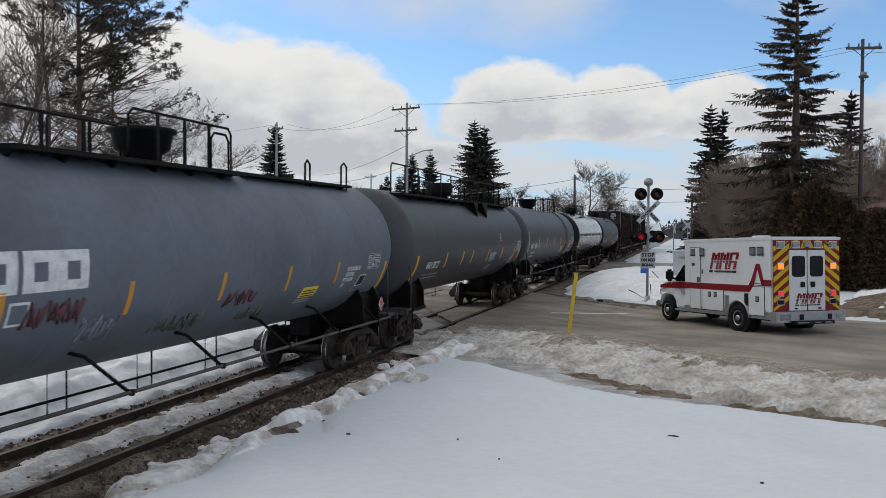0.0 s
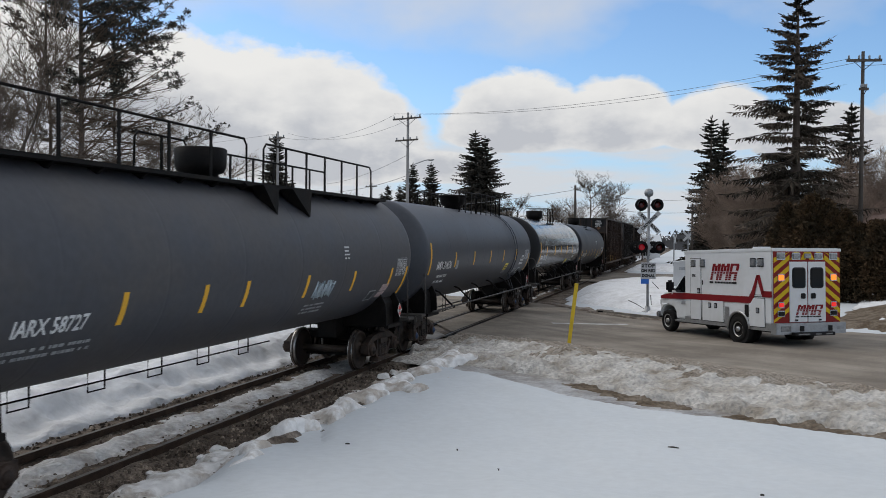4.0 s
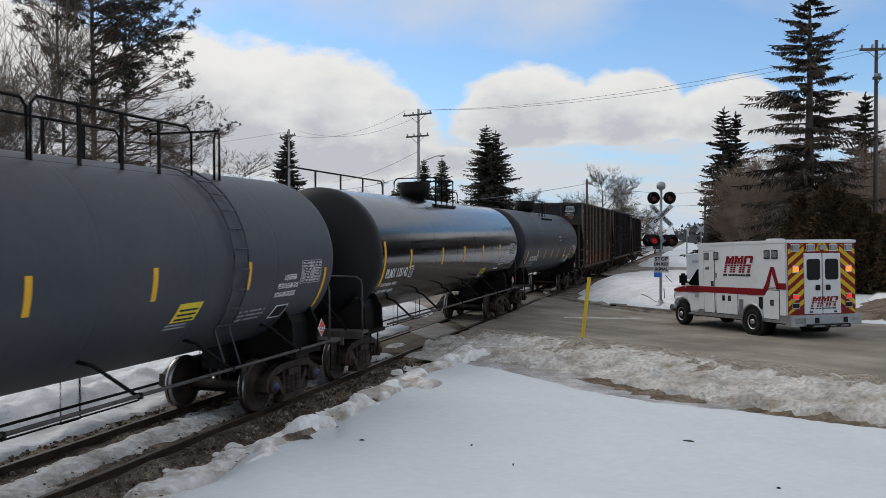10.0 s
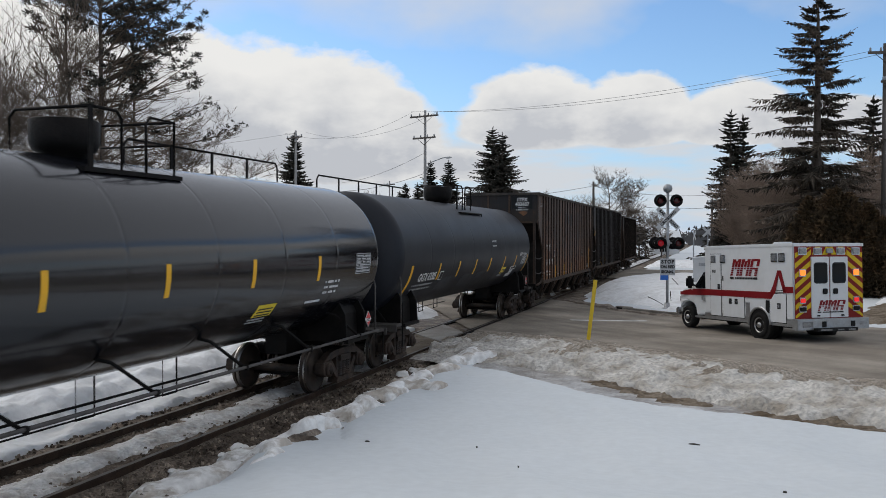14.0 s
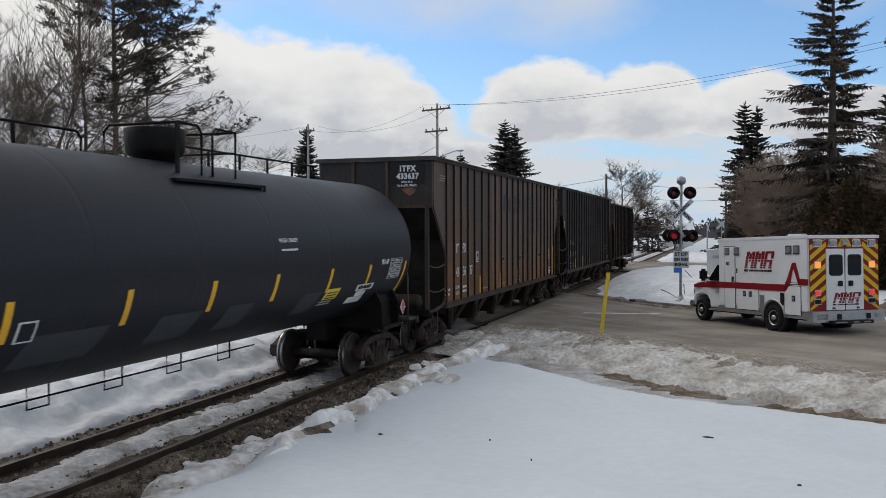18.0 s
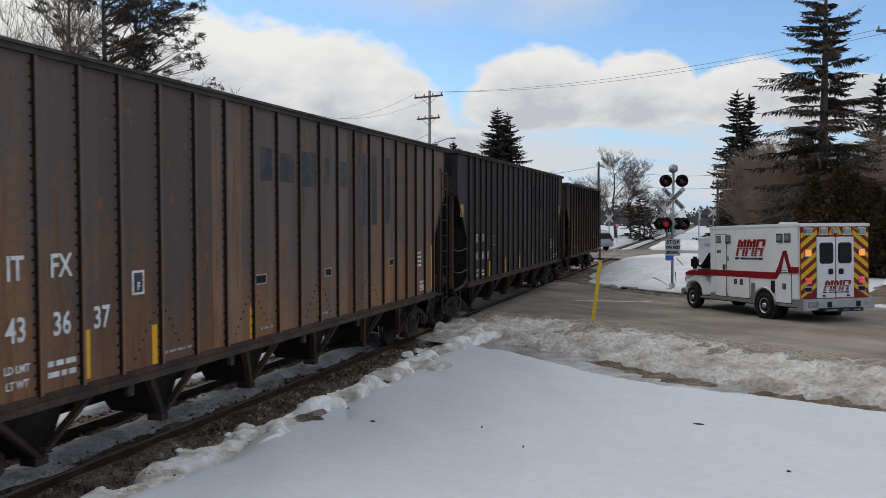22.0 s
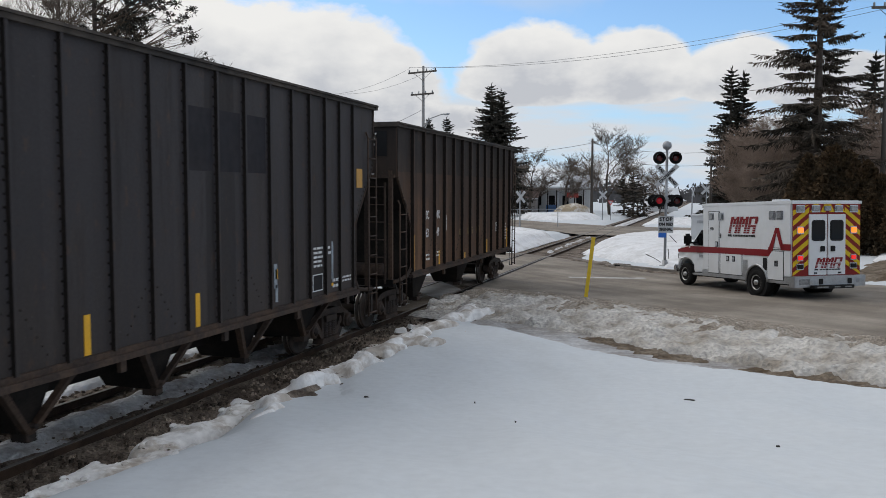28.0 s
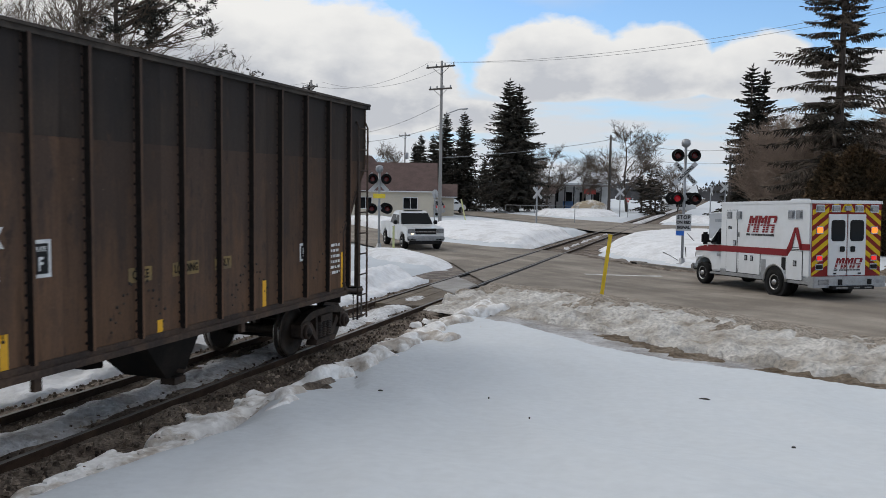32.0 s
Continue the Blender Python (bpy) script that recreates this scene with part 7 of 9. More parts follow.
def build_signals():
    signal(6.55, 35.78, -0.03, 12, "crossing signal mast with crossbuck, bell and lit red lamp")
    signal(-7.92, 37.36, 0.0, 25, "crossing signal mast seen from behind, lamps dark", False)
    for x, y, z, h, turn, label in ((-6.35, 65.7, 0, 3.3, 52, "weathered crossbuck sign seen from behind on a grey post"), (-3.4, 96.0, 0, 3.4, 25, "small crossbuck sign on a grey post"), (8.0, 83.0, 0.1, 3.9, -5, "white crossbuck sign on a post by the side road"), (6.6, 88.0, 0.1, 3.6, 75, "white crossbuck sign turned aside")):
        s = thing("crossbuck_sign", pose(x, y, z, 0, 0, turn), label, "sign", "crossbuck signs")
        part("post", Geo().box(-0.05, 0.05, -0.05, 0.05, -0.2, h), M["galv"], s)
        crossbuck(s, h - 0.5, 1.25, 0.22, False)
    x, y = at(-6.4, 97)
    s = thing("yield_sign", pose(x, y, 0.05), "small red and white triangular yield sign on a post", "sign")
    part("post", Geo().box(-0.03, 0.03, -0.03, 0.03, -0.1, 2.2), M["galv"], s)
    p = part("plate", Geo().prism([(-0.32, 2.2), (0.32, 2.2), (0, 1.62)], -0.06, -0.04, "y"), M["placard_red"], s, "red triangle plate")
    part("plate_field", Geo().prism([(-0.19, 2.12), (0.19, 2.12), (0, 1.78)], -0.066, -0.06, "y"), M["sign_white"], p)
    # yellow marker posts
    for x, y, h, lean, material, label in ((4.83, 24.44, 1.95, 6.5, "post_yellow", "leaning yellow marker post in the snow bank"), (-7.3, 37.75, 1.3, 0, "lime", "lime-yellow marker post by the far signal"), (-12.4, 66, 2.1, -12, "lime", "slim leaning yellow marker post")):
        p = thing("marker_post", pose(x, y, ground_z(x, y) - 0.05, 0, lean, 12), label, "marker post", "marker posts")
        part("stake", Geo().prism([(-0.055, -0.012), (0.055, -0.012), (0.045, 0.03), (0, 0.04), (-0.045, 0.03)], -0.2, h, "z"), M[material], p)
        part("cap", Geo().prism([(-0.06, -0.016), (0.06, -0.016), (0.05, 0.034), (0, 0.045), (-0.05, 0.034)], h, h + 0.05, "z"), M[material], p)
    h = thing("relay_house", pose(8.3, 46.0, 0.0), "pale metal railway relay house in the snow", "relay house")
    part("body", Geo().box(-0.9, 0.9, -0.7, 0.7, -0.1, 1.93, bevel=0.02), M["house_metal"], h)
    part("roof", Geo().prism([(-0.96, 1.93), (0.96, 1.93), (0.96, 1.97), (0, 2.06), (-0.96, 1.97)], -0.76, 0.76, "y"), M["house_metal"], h, "shallow metal roof")
    part("vent", Geo().box(-0.62, -0.12, -0.715, -0.70, 1.55, 1.70), M["galv"], h, "louvred vent")
    part("door", Geo().box(-0.02, 0.74, -0.712, -0.70, 0.05, 1.80), M["house_metal"], h)
    # thin sign posts near the side road
    x, y = -5.2, 76.9
    p = thing("sign_post", pose(x, y, 0), "thin grey steel sign post", "post")
    part("post", Geo().box(-0.03, 0.03, -0.03, 0.03, -0.1, 3.0), M["galv"], p)
    x, y = at(-19.6, 66)
    p = thing("stop_sign", pose(x, y, 0, 0, 0, 150), "stop sign seen from behind on a steel post", "sign")
    part("post", Geo().box(-0.03, 0.03, -0.03, 0.03, -0.1, 2.6), M["galv"], p)
    part("plate", Geo().lathe([(0.38, -0.006), (0.38, 0.006)], 8, "y", pose(0, -0.04, 2.6, 0, 22.5, 0), False), M["galv"], p, "grey back of an octagonal plate")


def utility_pole(x, y, h, arms, material, label, turn=0.0, lamp=False, box=False, r=0.17):
    p = thing("utility_pole", pose(x, y, ground_z(x, y) - 0.2, 0, 0, turn), label, "utility pole", "utility poles")
    part("pole", Geo().lathe([(r, 0), (r * 0.62, h + 0.2), (0.02, h + 0.22)], 12), M[material], p)
    for z, w in arms:
        a = part("crossarm", Geo().box(-w / 2, w / 2, -0.22, -0.12, z + 0.1, z + 0.24), M["pole_wood"], p, "wooden crossarm")
        for k in range(4):
            xx = -w / 2 + 0.12 + (w - 0.24) * (k / 3)
            part("insulator", Geo().lathe([(0.02, z + 0.24), (0.07, z + 0.28), (0.05, z + 0.36), (0.07, z + 0.40), (0.02, z + 0.46)], 8, "z", pose(xx, -0.17, 0)), M["galv"], a)
        for s in (-1, 1):
            part("brace", Geo().tube([(s * w * 0.3, -0.14, z + 0.12), (0, -0.14, z - 0.1 - 0.14 * w)], 0.02, 4), M["pole_wood"], a)
    if lamp:
        l = part("lamp_arm", Geo().tube([(0.1, 0, lamp - 0.9), (0.9, -0.3, lamp - 0.2), (2.4, -0.8, lamp + 0.05), (3.0, -1.0, lamp + 0.06)], 0.05, 8), M["galv"], p, "curved street lamp arm")
        part("lamp_head", Geo().lathe([(0.04, 0), (0.14, 0.08), (0.15, 0.45), (0.05, 0.68)], 10, "x", Matrix.Translation((2.9, -0.97, lamp + 0.02)) @ pose(0, 0, 0, 0, 0, -18) @ Matrix.Diagonal((1, 1, 0.6, 1))), M["galv"], l, "grey street lamp head")
    if box:
        part("transformer", Geo().lathe([(0.02, -0.6), (0.3, -0.58), (0.3, 0.5), (0.1, 0.6)], 14, "z", pose(0.42, 0, box)), M["galv"], p, "grey pole transformer")
    return p


def sag(a, b, drop, n=12):
    a, b = Vector(a), Vector(b)
    return [a.lerp(b, i / n) - Vector((0, 0, drop * 4 * (i / n) * (1 - i / n))) for i in range(n + 1)]


def build_poles():
    p1 = (-15.7, 68.7)
    p2, pr, ps = at(-28.1, 86), at(10.08, 52), at(-21.7, 150)
    p3 = (-5.43, 101.8)
    px = at(0.06, 70)
    utility_pole(*p1, 14.0, ((13.5, 3.0), (11.6, 2.4)), "pole_grey", "tall grey utility pole with two crossarms and a street lamp", -16, lamp=9.8)
    utility_pole(*p2, 13.7, ((13.0, 2.5),), "pole_grey", "grey utility pole with one crossarm", -24)
    utility_pole(*pr, 13.5, ((13.0, 1.9), (11.4, 0.5)), "pole_wood", "dark wooden utility pole with crossarm above the hedge", 12, r=0.14)
    utility_pole(*ps, 13.0, ((12.4, 2.4),), "pole_grey", "distant utility pole with a transformer", -10, box=9.0)
    utility_pole(*p3, 9.6, (), "pole_wood", "bare dark wooden pole beside the track", 0, r=0.2)
    utility_pole(*px, 6.3, ((6.0, 0.9),), "pole_wood", "short wooden pole before the brush", 0, r=0.12)

    def wire(a, b, drop, r=0.012):
        single("overhead_wire", Geo().tube(sag(a, b, drop), r, 4), M["wire"], pose(0, 0, 0), "thin dark overhead wire", "wire", "overhead wires")
    for k, dx in enumerate((-1.2, 1.2)):
        wire((p1[0] + dx, p1[1] + dx * 0.3, 14.0), (pr[0] + dx * 0.7, pr[1], 13.4), 0.9)
        wire((p1[0] + dx, p1[1], 14.0), (p2[0] + dx, p2[1], 13.6), 1.3)
    wire((p2[0], p2[1], 13.6), (p2[0] - 60, p2[1] + 10, 13.7), 1.2)
    wire((p1[0], p1[1], 5.7), (p3[0], p3[1], 9.2), 0.25, 0.025)
    wire((p3[0], p3[1], 9.2), (px[0], px[1] + 25, 7.6), 0.5, 0.02)
    wire((p3[0], p3[1], 7.6), (px[0], px[1] + 25, 6.2), 0.5, 0.02)
    wire((p1[0], p1[1], 8.6), (p2[0], p2[1], 8.0), 0.9, 0.02)
    wire((p1[0], p1[1], 10.4), (p1[0] - 22, p1[1] + 30, 10), 0.5, 0.02)
    wire((pr[0], pr[1], 13.0), (pr[0] + 40, pr[1] - 14, 13.5), 0.8)


build_signals()
build_poles()


# ---- vehicles ----
M["amb_white"] = mat("ambulance_white", (0.68, 0.70, 0.715), 0.3, col2=(0.60, 0.61, 0.61), scale=1.2, amount=0.5, coat=0.4, bscale=5, fine=0.03)
M["amb_red"] = mat("ambulance_red", (0.20, 0.006, 0.010), 0.4, spec=0.3, fine=0.05)
M["chev_red"] = mat("chevron_red", (0.20, 0.012, 0.009), 0.5, spec=0.25, fine=0.05)
M["chev_yellow"] = mat("chevron_yellow", (0.62, 0.43, 0.012), 0.5, spec=0.25, fine=0.05)
M["plate_metal"] = mat("diamond_plate", (0.42, 0.43, 0.44), 0.4, 0.9, col2=(0.3, 0.3, 0.3), scale=6, amount=0.5, bump=0.003, bscale=70, fine=0.15)
M["chrome"] = mat("chrome", (0.40, 0.40, 0.41), 0.2, 1.0, fine=0.05)
M["dark_glass"] = glass("dark_glass")
M["tyre"] = mat("tyre_rubber", (0.010, 0.010, 0.010), 0.9, spec=0.15, col2=(0.03, 0.028, 0.026), scale=6, amount=0.5, fine=0.2)
M["rim"] = mat("wheel_rim", (0.38, 0.38, 0.38), 0.35, 0.9, fine=0.15)
M["trim_black"] = mat("black_trim", (0.007, 0.007, 0.0075), 0.55, spec=0.25, fine=0.1)
M["amber_lit"] = mat("amber_flasher_lit", (0.5, 0.08, 0.02), 0.3, emit=(1.0, 0.22, 0.02), power=1.3, fine=0)
M["tail_lit"] = mat("tail_lamp_lit", (0.4, 0.02, 0.015), 0.3, emit=(0.85, 0.02, 0.015), power=0.7, fine=0)
M["head_lit"] = mat("head_lamp_lit", (0.9, 0.85, 0.7), 0.2, emit=(1.0, 0.82, 0.5), power=1.6, fine=0)
M["lens_clear"] = mat("clear_lens", (0.30, 0.31, 0.32), 0.15, 0.3, col2=(0.12, 0.125, 0.13), scale=18, amount=0.7, fine=0.1)
M["truck_white"] = mat("pickup_white", (0.66, 0.67, 0.68), 0.35, col2=(0.5, 0.49, 0.47), scale=1.5, amount=0.6, coat=0.4, bscale=6, fine=0.04)
M["van_silver"] = mat("van_silver", (0.34, 0.35, 0.36), 0.3, 0.5, col2=(0.26, 0.26, 0.26), scale=1.5, amount=0.6, coat=0.3, fine=0.04)
M["truck_dark"] = mat("car_black", (0.007, 0.0075, 0.0085), 0.3, spec=0.35, col2=(0.025, 0.023, 0.022), scale=1.5, amount=0.5, coat=0.1, fine=0.05)


def round_rect(cx, cz, w, h, r):
    pts = []
    for k, (sx, sz) in enumerate(((1, 1), (-1, 1), (-1, -1), (1, -1))):
        for i in range(5):
            a = radians(90 * k + 22.5 * i)
            pts.append((cx + sx * (w / 2 - r) + r * math.cos(a), cz + sz * (h / 2 - r) + r * math.sin(a)))
    return pts


def wheel(parent, x, y, r, side, width=0.24, name="wheel"):
    prof = [(0.02, 0.0), (r * 0.58, 0.0), (r * 0.92, -0.01), (r, 0.03), (r, width - 0.03), (r * 0.92, width + 0.01), (r * 0.60, width), (r * 0.6, width - 0.02), (0.02, width - 0.02)]
    t = part(name, Geo().lathe([(a, b * side) for a, b in prof], 28, "x", pose(x, y, r)), M["tyre"], parent, "black rubber tyre")
    rim = [(0.02, width + 0.03), (r * 0.2, width + 0.028), (r * 0.2, width - 0.04), (r * 0.45, width - 0.05), (r * 0.56, width - 0.01), (r * 0.6, width + 0.004), (r * 0.6, width - 0.03)]
    part("rim", Geo().lathe([(a, b * side) for a, b in rim], 24, "x", pose(x, y, r)), M["rim"], t, "bright metal rim")
    g = Geo()
    for k in range(8):
        a = k * math.pi / 4
        g.lathe([(r * 0.055, side * (width - 0.055)), (r * 0.05, side * (width - 0.04))], 8, "x", pose(x, y + r * 0.34 * math.cos(a), r + r * 0.34 * math.sin(a)))
    part("rim_holes", g, M["trim_black"], t)
    return t


def logo_blocks(parent, frame_m, w, h):
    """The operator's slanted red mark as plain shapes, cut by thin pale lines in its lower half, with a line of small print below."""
    lean = 0.32
    bands = [(0.02, 0.5)] + [(-0.5 + 0.13 * k, -0.5 + 0.13 * k + 0.098) for k in range(4)]
    cell = w / 3.25

    def slab(x0, x1, z0, z1):
        part("mark", Geo().prism([(x0 + lean * z0, z0), (x1 + lean * z0, z0), (x1 + lean * z1, z1), (x0 + lean * z1, z1)], -0.004, 0.0, "y"), M["amb_red"], parent, "slanted red mark", frame_m)
    for i in range(3):
        x = -w / 2 + i * cell * 1.1
        for lo, hi in bands:
            z0, z1 = lo * h, hi * h
            slab(x, x + cell * 0.27, z0, z1)
            if i < 2:
                slab(x + cell * 0.73, x + cell, z0, z1)
                if lo > 0:
                    slab(x + cell * 0.36, x + cell * 0.64, z0 + 0.02 * h, z1 - 0.12 * h)
                    slab(x + cell * 0.27, x + cell * 0.36, z1 - 0.2 * h, z1)
                    slab(x + cell * 0.64, x + cell * 0.73, z1 - 0.2 * h, z1)
                else:
                    slab(x + cell * 0.40, x + cell * 0.60, z0, z1) if lo > -0.2 else None
            elif lo > 0:
                slab(x + cell * 0.27, x + cell * 0.95, z1 - 0.13 * h, z1)
                slab(x + cell * 0.70, x + cell, z0 + 0.06 * h, z1 - 0.08 * h)
            else:
                slab(x + cell * (0.30 if lo > -0.2 else 0.62), x + cell * 0.92, z0, z1)
    g, x = Geo(), -w * 0.30
    while x < w * 0.34:
        g.box(x - 0.2 * h, x + w * 0.045 - 0.2 * h, -0.004, 0, -h * 0.70, -h * 0.59)
        x += w * 0.058
    g.box(-w / 2 - 0.2 * h, -w * 0.36 - 0.2 * h, -0.004, 0, -h * 0.71, -h * 0.58).box(w * 0.38 - 0.2 * h, w / 2 - 0.2 * h, -0.004, 0, -h * 0.71, -h * 0.58)
    part("small_print", g, M["ink"], parent, "small dark print", frame_m)


def build_ambulance():
    a = thing("ambulance", pose(11.58, 26.18, 0.085, -2.0, 0, 34), "white box ambulance with red stripe and yellow-red chevrons", "ambulance")
    L, HW, Z0, Z1 = 4.39, 1.22, 0.50, 2.84
    part("box_body", Geo().box(-HW, HW, 0.0, L, Z0 + 0.1, Z1, bevel=0.05), M["amb_white"], a, "white aluminium box body")
    part("roof_rail", Geo().box(-HW - 0.015, -HW + 0.05, -0.015, L + 0.015, Z1 - 0.10, Z1 - 0.01, bevel=0.01), M["amb_white"], a)
    part("roof_rail", Geo().box(HW - 0.05, HW + 0.015, -0.015, L + 0.015, Z1 - 0.10, Z1 - 0.01, bevel=0.01), M["amb_white"], a)
    part("roof_vent", Geo().box(-0.5, -0.1, 1.4, 1.8, Z1, Z1 + 0.07, bevel=0.02), M["amb_white"], a)
    # side: -x is the side towards the viewer
    X = -HW - 0.006
    for y0, y1, z0, z1 in ((0.32, 1.02, 0.52, 1.36), (2.25, 3.35, 0.55, 1.36), (3.45, 4.02, 0.55, 2.56), (0.38, 0.98, 1.42, 1.45)):
        d = part("locker_door", Geo().box(X - 0.012, X + 0.01, y0, y1, z0, z1, bevel=0.006), M["amb_white"], a, "white locker door")
        part("door_gap", Geo().box(X - 0.002, X + 0.008, y0 - 0.018, y1 + 0.018, z0 - 0.018, z1 + 0.018), M["trim_black"], d)
    for y, z in ((0.62, 1.0), (2.65, 1.05), (2.95, 1.05), (3.55, 1.5)):
        part("latch", Geo().box(X - 0.035, X - 0.01, y - 0.055, y + 0.055, z - 0.06, z + 0.06, bevel=0.01), M["chrome"], a, "chrome paddle latch")
        part("latch_plate", Geo().box(X - 0.018, X, y - 0.075, y + 0.075, z - 0.085, z + 0.085), M["trim_black"], a)
    for y, z in ((0.48, 2.42), (0.82, 2.42), (3.35, 2.40), (3.85, 2.40)):
        f = part("flasher", Geo().box(X - 0.05, X, y - 0.11, y + 0.11, z - 0.10, z + 0.10, bevel=0.02), M["lens_clear"], a, "clear side flasher")
        part("bezel", Geo().box(X - 0.02, X + 0.002, y - 0.14, y + 0.14, z - 0.13, z + 0.13, bevel=0.01), M["chrome"], f)
    part("seal", Geo().lathe([(0.17, 0), (0.17, -0.006)], 24, "x", pose(X, 3.83, 2.0)), M["ink"], a, "round black seal")
    part("seal_field", Geo().lathe([(0.135, -0.006), (0.135, -0.009)], 24, "x", pose(X, 3.83, 2.0)), M["amb_white"], a)
    part("seal_bar", Geo().box(X - 0.012, X - 0.008, 3.73, 3.93, 1.95, 2.05), M["ink"], a)
    part("small_print", Geo().box(X - 0.006, X, 3.73, 3.93, 2.2, 2.28).box(X - 0.006, X, 3.33, 3.38, 1.7, 1.85), M["ink"], a)
    # red belt line with its spike
    def belt(poly):
        part("belt_stripe", Geo().prism(poly, X - 0.016, X - 0.002), M["amb_red"], a, "red belt stripe")
    belt([(4.39, 1.20), (4.39, 1.40), (0.86, 1.40), (0.95, 1.20)])
    belt([(0.95, 1.20), (0.78, 1.40), (0.58, 2.05), (0.66, 2.05), (0.86, 1.62), (1.0, 1.40)])
    belt([(0.66, 2.05), (0.52, 2.05), (0.30, 1.42), (0.42, 1.42), (0.58, 1.82)])
    belt([(0.42, 1.40), (0.42, 1.58), (0.0, 1.58), (0.0, 1.40)])
    logo_blocks(a, Matrix.Translation((X - 0.004, 2.18, 2.13)) @ Matrix.Rotation(radians(-90), 4, "Z"), 1.36, 0.52)
    # wheel arches and wheels
    for y, r in ((1.52, 0.385),):
        for s in (-1, 1):
            arch = [(s * (HW + 0.012), y + 0.52 * math.cos(radians(t)), 0.40 + 0.52 * math.sin(radians(t))) for t in range(-5, 190, 13)]
            part("arch_trim", Geo().tube(arch, 0.04, 6), M["plate_metal"], a, "polished wheel arch trim")
            part("arch_well", Geo().lathe([(0.5, s * (HW + 0.004)), (0.5, s * (HW - 0.3))], 24, "x", pose(0, y, 0.40)), M["trim_black"], a)
            wheel(a, s * 1.0, y, r, s, 0.25)
            wheel(a, s * 0.66, y, r, s, 0.25)
    for s in (-1, 1):
        wheel(a, s * 0.76, 5.76, 0.385, s, 0.25)
    part("arch_panel", Geo().box(X - 0.008, X + 0.004, 1.98, 2.18, 0.55, 1.05), M["plate_metal"], a, "diamond plate guard")
    part("fuel_hatch", Geo().box(X - 0.012, X, 1.05, 1.22, 0.78, 1.15, bevel=0.01), M["trim_black"], a)
    part("skirt", Geo().box(-HW, -HW + 0.03, 0, 0.98, 0.42, 0.62), M["plate_metal"], a, "diamond plate skirt")
    part("skirt", Geo().box(-HW, -HW + 0.03, 2.06, L, 0.42, 0.62), M["plate_metal"], a, "diamond plate skirt")
    part("chassis", Geo().box(-0.9, 0.9, 0.2, 6.2, 0.35, 0.68), M["trim_black"], a)
    # rear: doors, chevrons, lamps, step
    Y = -0.006
    part("rear_field", Geo().box(-HW + 0.04, HW - 0.04, Y - 0.004, Y + 0.01, 0.66, Z1 - 0.10), M["chev_red"], a, "red reflective rear field")
    for s in (-1, 1):
        for k in range(9):
            z = 0.60 + k * 0.30
            w0, w1 = 0.62, HW - 0.05
            poly = [(s * w1, z), (s * w1, z + 0.15), (s * w0, z + 0.15 + 0.40), (s * w0, z + 0.40)]
            poly = [(x, min(max(q, 0.67), Z1 - 0.12)) for x, q in poly]
            if max(q for _, q in poly) - min(q for _, q in poly) > 0.04:
                part("chevron", Geo().prism(poly, Y - 0.010, Y - 0.004, "y"), M["chev_yellow"], a, "yellow reflective chevron")
    for k, s in enumerate((-1, -1, 1, 1)):
        x = s * (0.16 + 0.36 * (k % 2))
        poly = [(x - 0.07 * 1, 2.50), (x + 0.10, 2.50), (x + 0.10 - s * 0.13, 2.73), (x - 0.07 - s * 0.13, 2.73)]
        part("chevron", Geo().prism(poly, Y - 0.010, Y - 0.004, "y"), M["chev_yellow"], a)
    for s in (-1, 1):
        x0, x1 = sorted((s * 0.015, s * 0.64))
        d = part("rear_door", Geo().box(x0, x1, Y - 0.035, Y, 0.68, 2.44, bevel=0.012), M["amb_white"], a, "white rear door")
        part("door_window", Geo().box(min(s * 0.12, s * 0.52), max(s * 0.12, s * 0.52), Y - 0.047, Y - 0.03, 1.70, 2.24, bevel=0.008), M["dark_glass"], d, "dark tinted door window")
        part("window_rubber", Geo().prism(round_rect(s * 0.32, 1.97, 0.47, 0.61, 0.09), Y - 0.043, Y - 0.03, "y"), M["trim_black"], d)
        part("handle", Geo().box(min(s * 0.10, s * 0.26), max(s * 0.10, s * 0.26), Y - 0.07, Y - 0.03, 1.36, 1.52, bevel=0.015), M["trim_black"], d, "dark door handle")
        part("door_stop", Geo().box(s * 0.42 - 0.04, s * 0.42 + 0.04, Y - 0.07, Y - 0.03, 0.72, 0.76), M["trim_black"], d)
        def lamp_(x, z, w, h, lens, label):
            f = part("rear_lamp", Geo().box(x - w / 2, x + w / 2, Y - 0.06, Y - 0.01, z - h / 2, z + h / 2, bevel=0.015), M[lens], a, label)
            part("bezel", Geo().box(x - w / 2 - 0.03, x + w / 2 + 0.03, Y - 0.03, Y - 0.004, z - h / 2 - 0.03, z + h / 2 + 0.03, bevel=0.008), M["chrome"], f)
        lamp_(s * 0.93, 1.98, 0.18, 0.16, "amber_lit", "glowing amber-red flasher")
        lamp_(s * 0.93, 1.18, 0.16, 0.12, "tail_lit", "glowing red tail lamp")
        lamp_(s * 0.93, 0.93, 0.20, 0.12, "trim_black", "dark turn lamp")
        lamp_(s * 0.93, 2.60, 0.24, 0.16, "lens_clear", "clear upper flasher")
        lamp_(s * 0.40, 2.60, 0.24, 0.15, "lens_clear", "clear upper flasher")
    part("rear_lamp", Geo().box(-0.12, 0.12, Y - 0.06, Y - 0.01, 2.54, 2.68, bevel=0.015), M["lens_clear"], a, "clear upper flasher")
    logo_blocks(a, Matrix.Translation((0.06, Y - 0.040, 1.03)), 0.90, 0.30)
    part("rear_step", Geo().box(-HW - 0.02, HW + 0.02, -0.18, 0.06, 0.34, 0.66, bevel=0.012), M["plate_metal"], a, "diamond plate rear step")
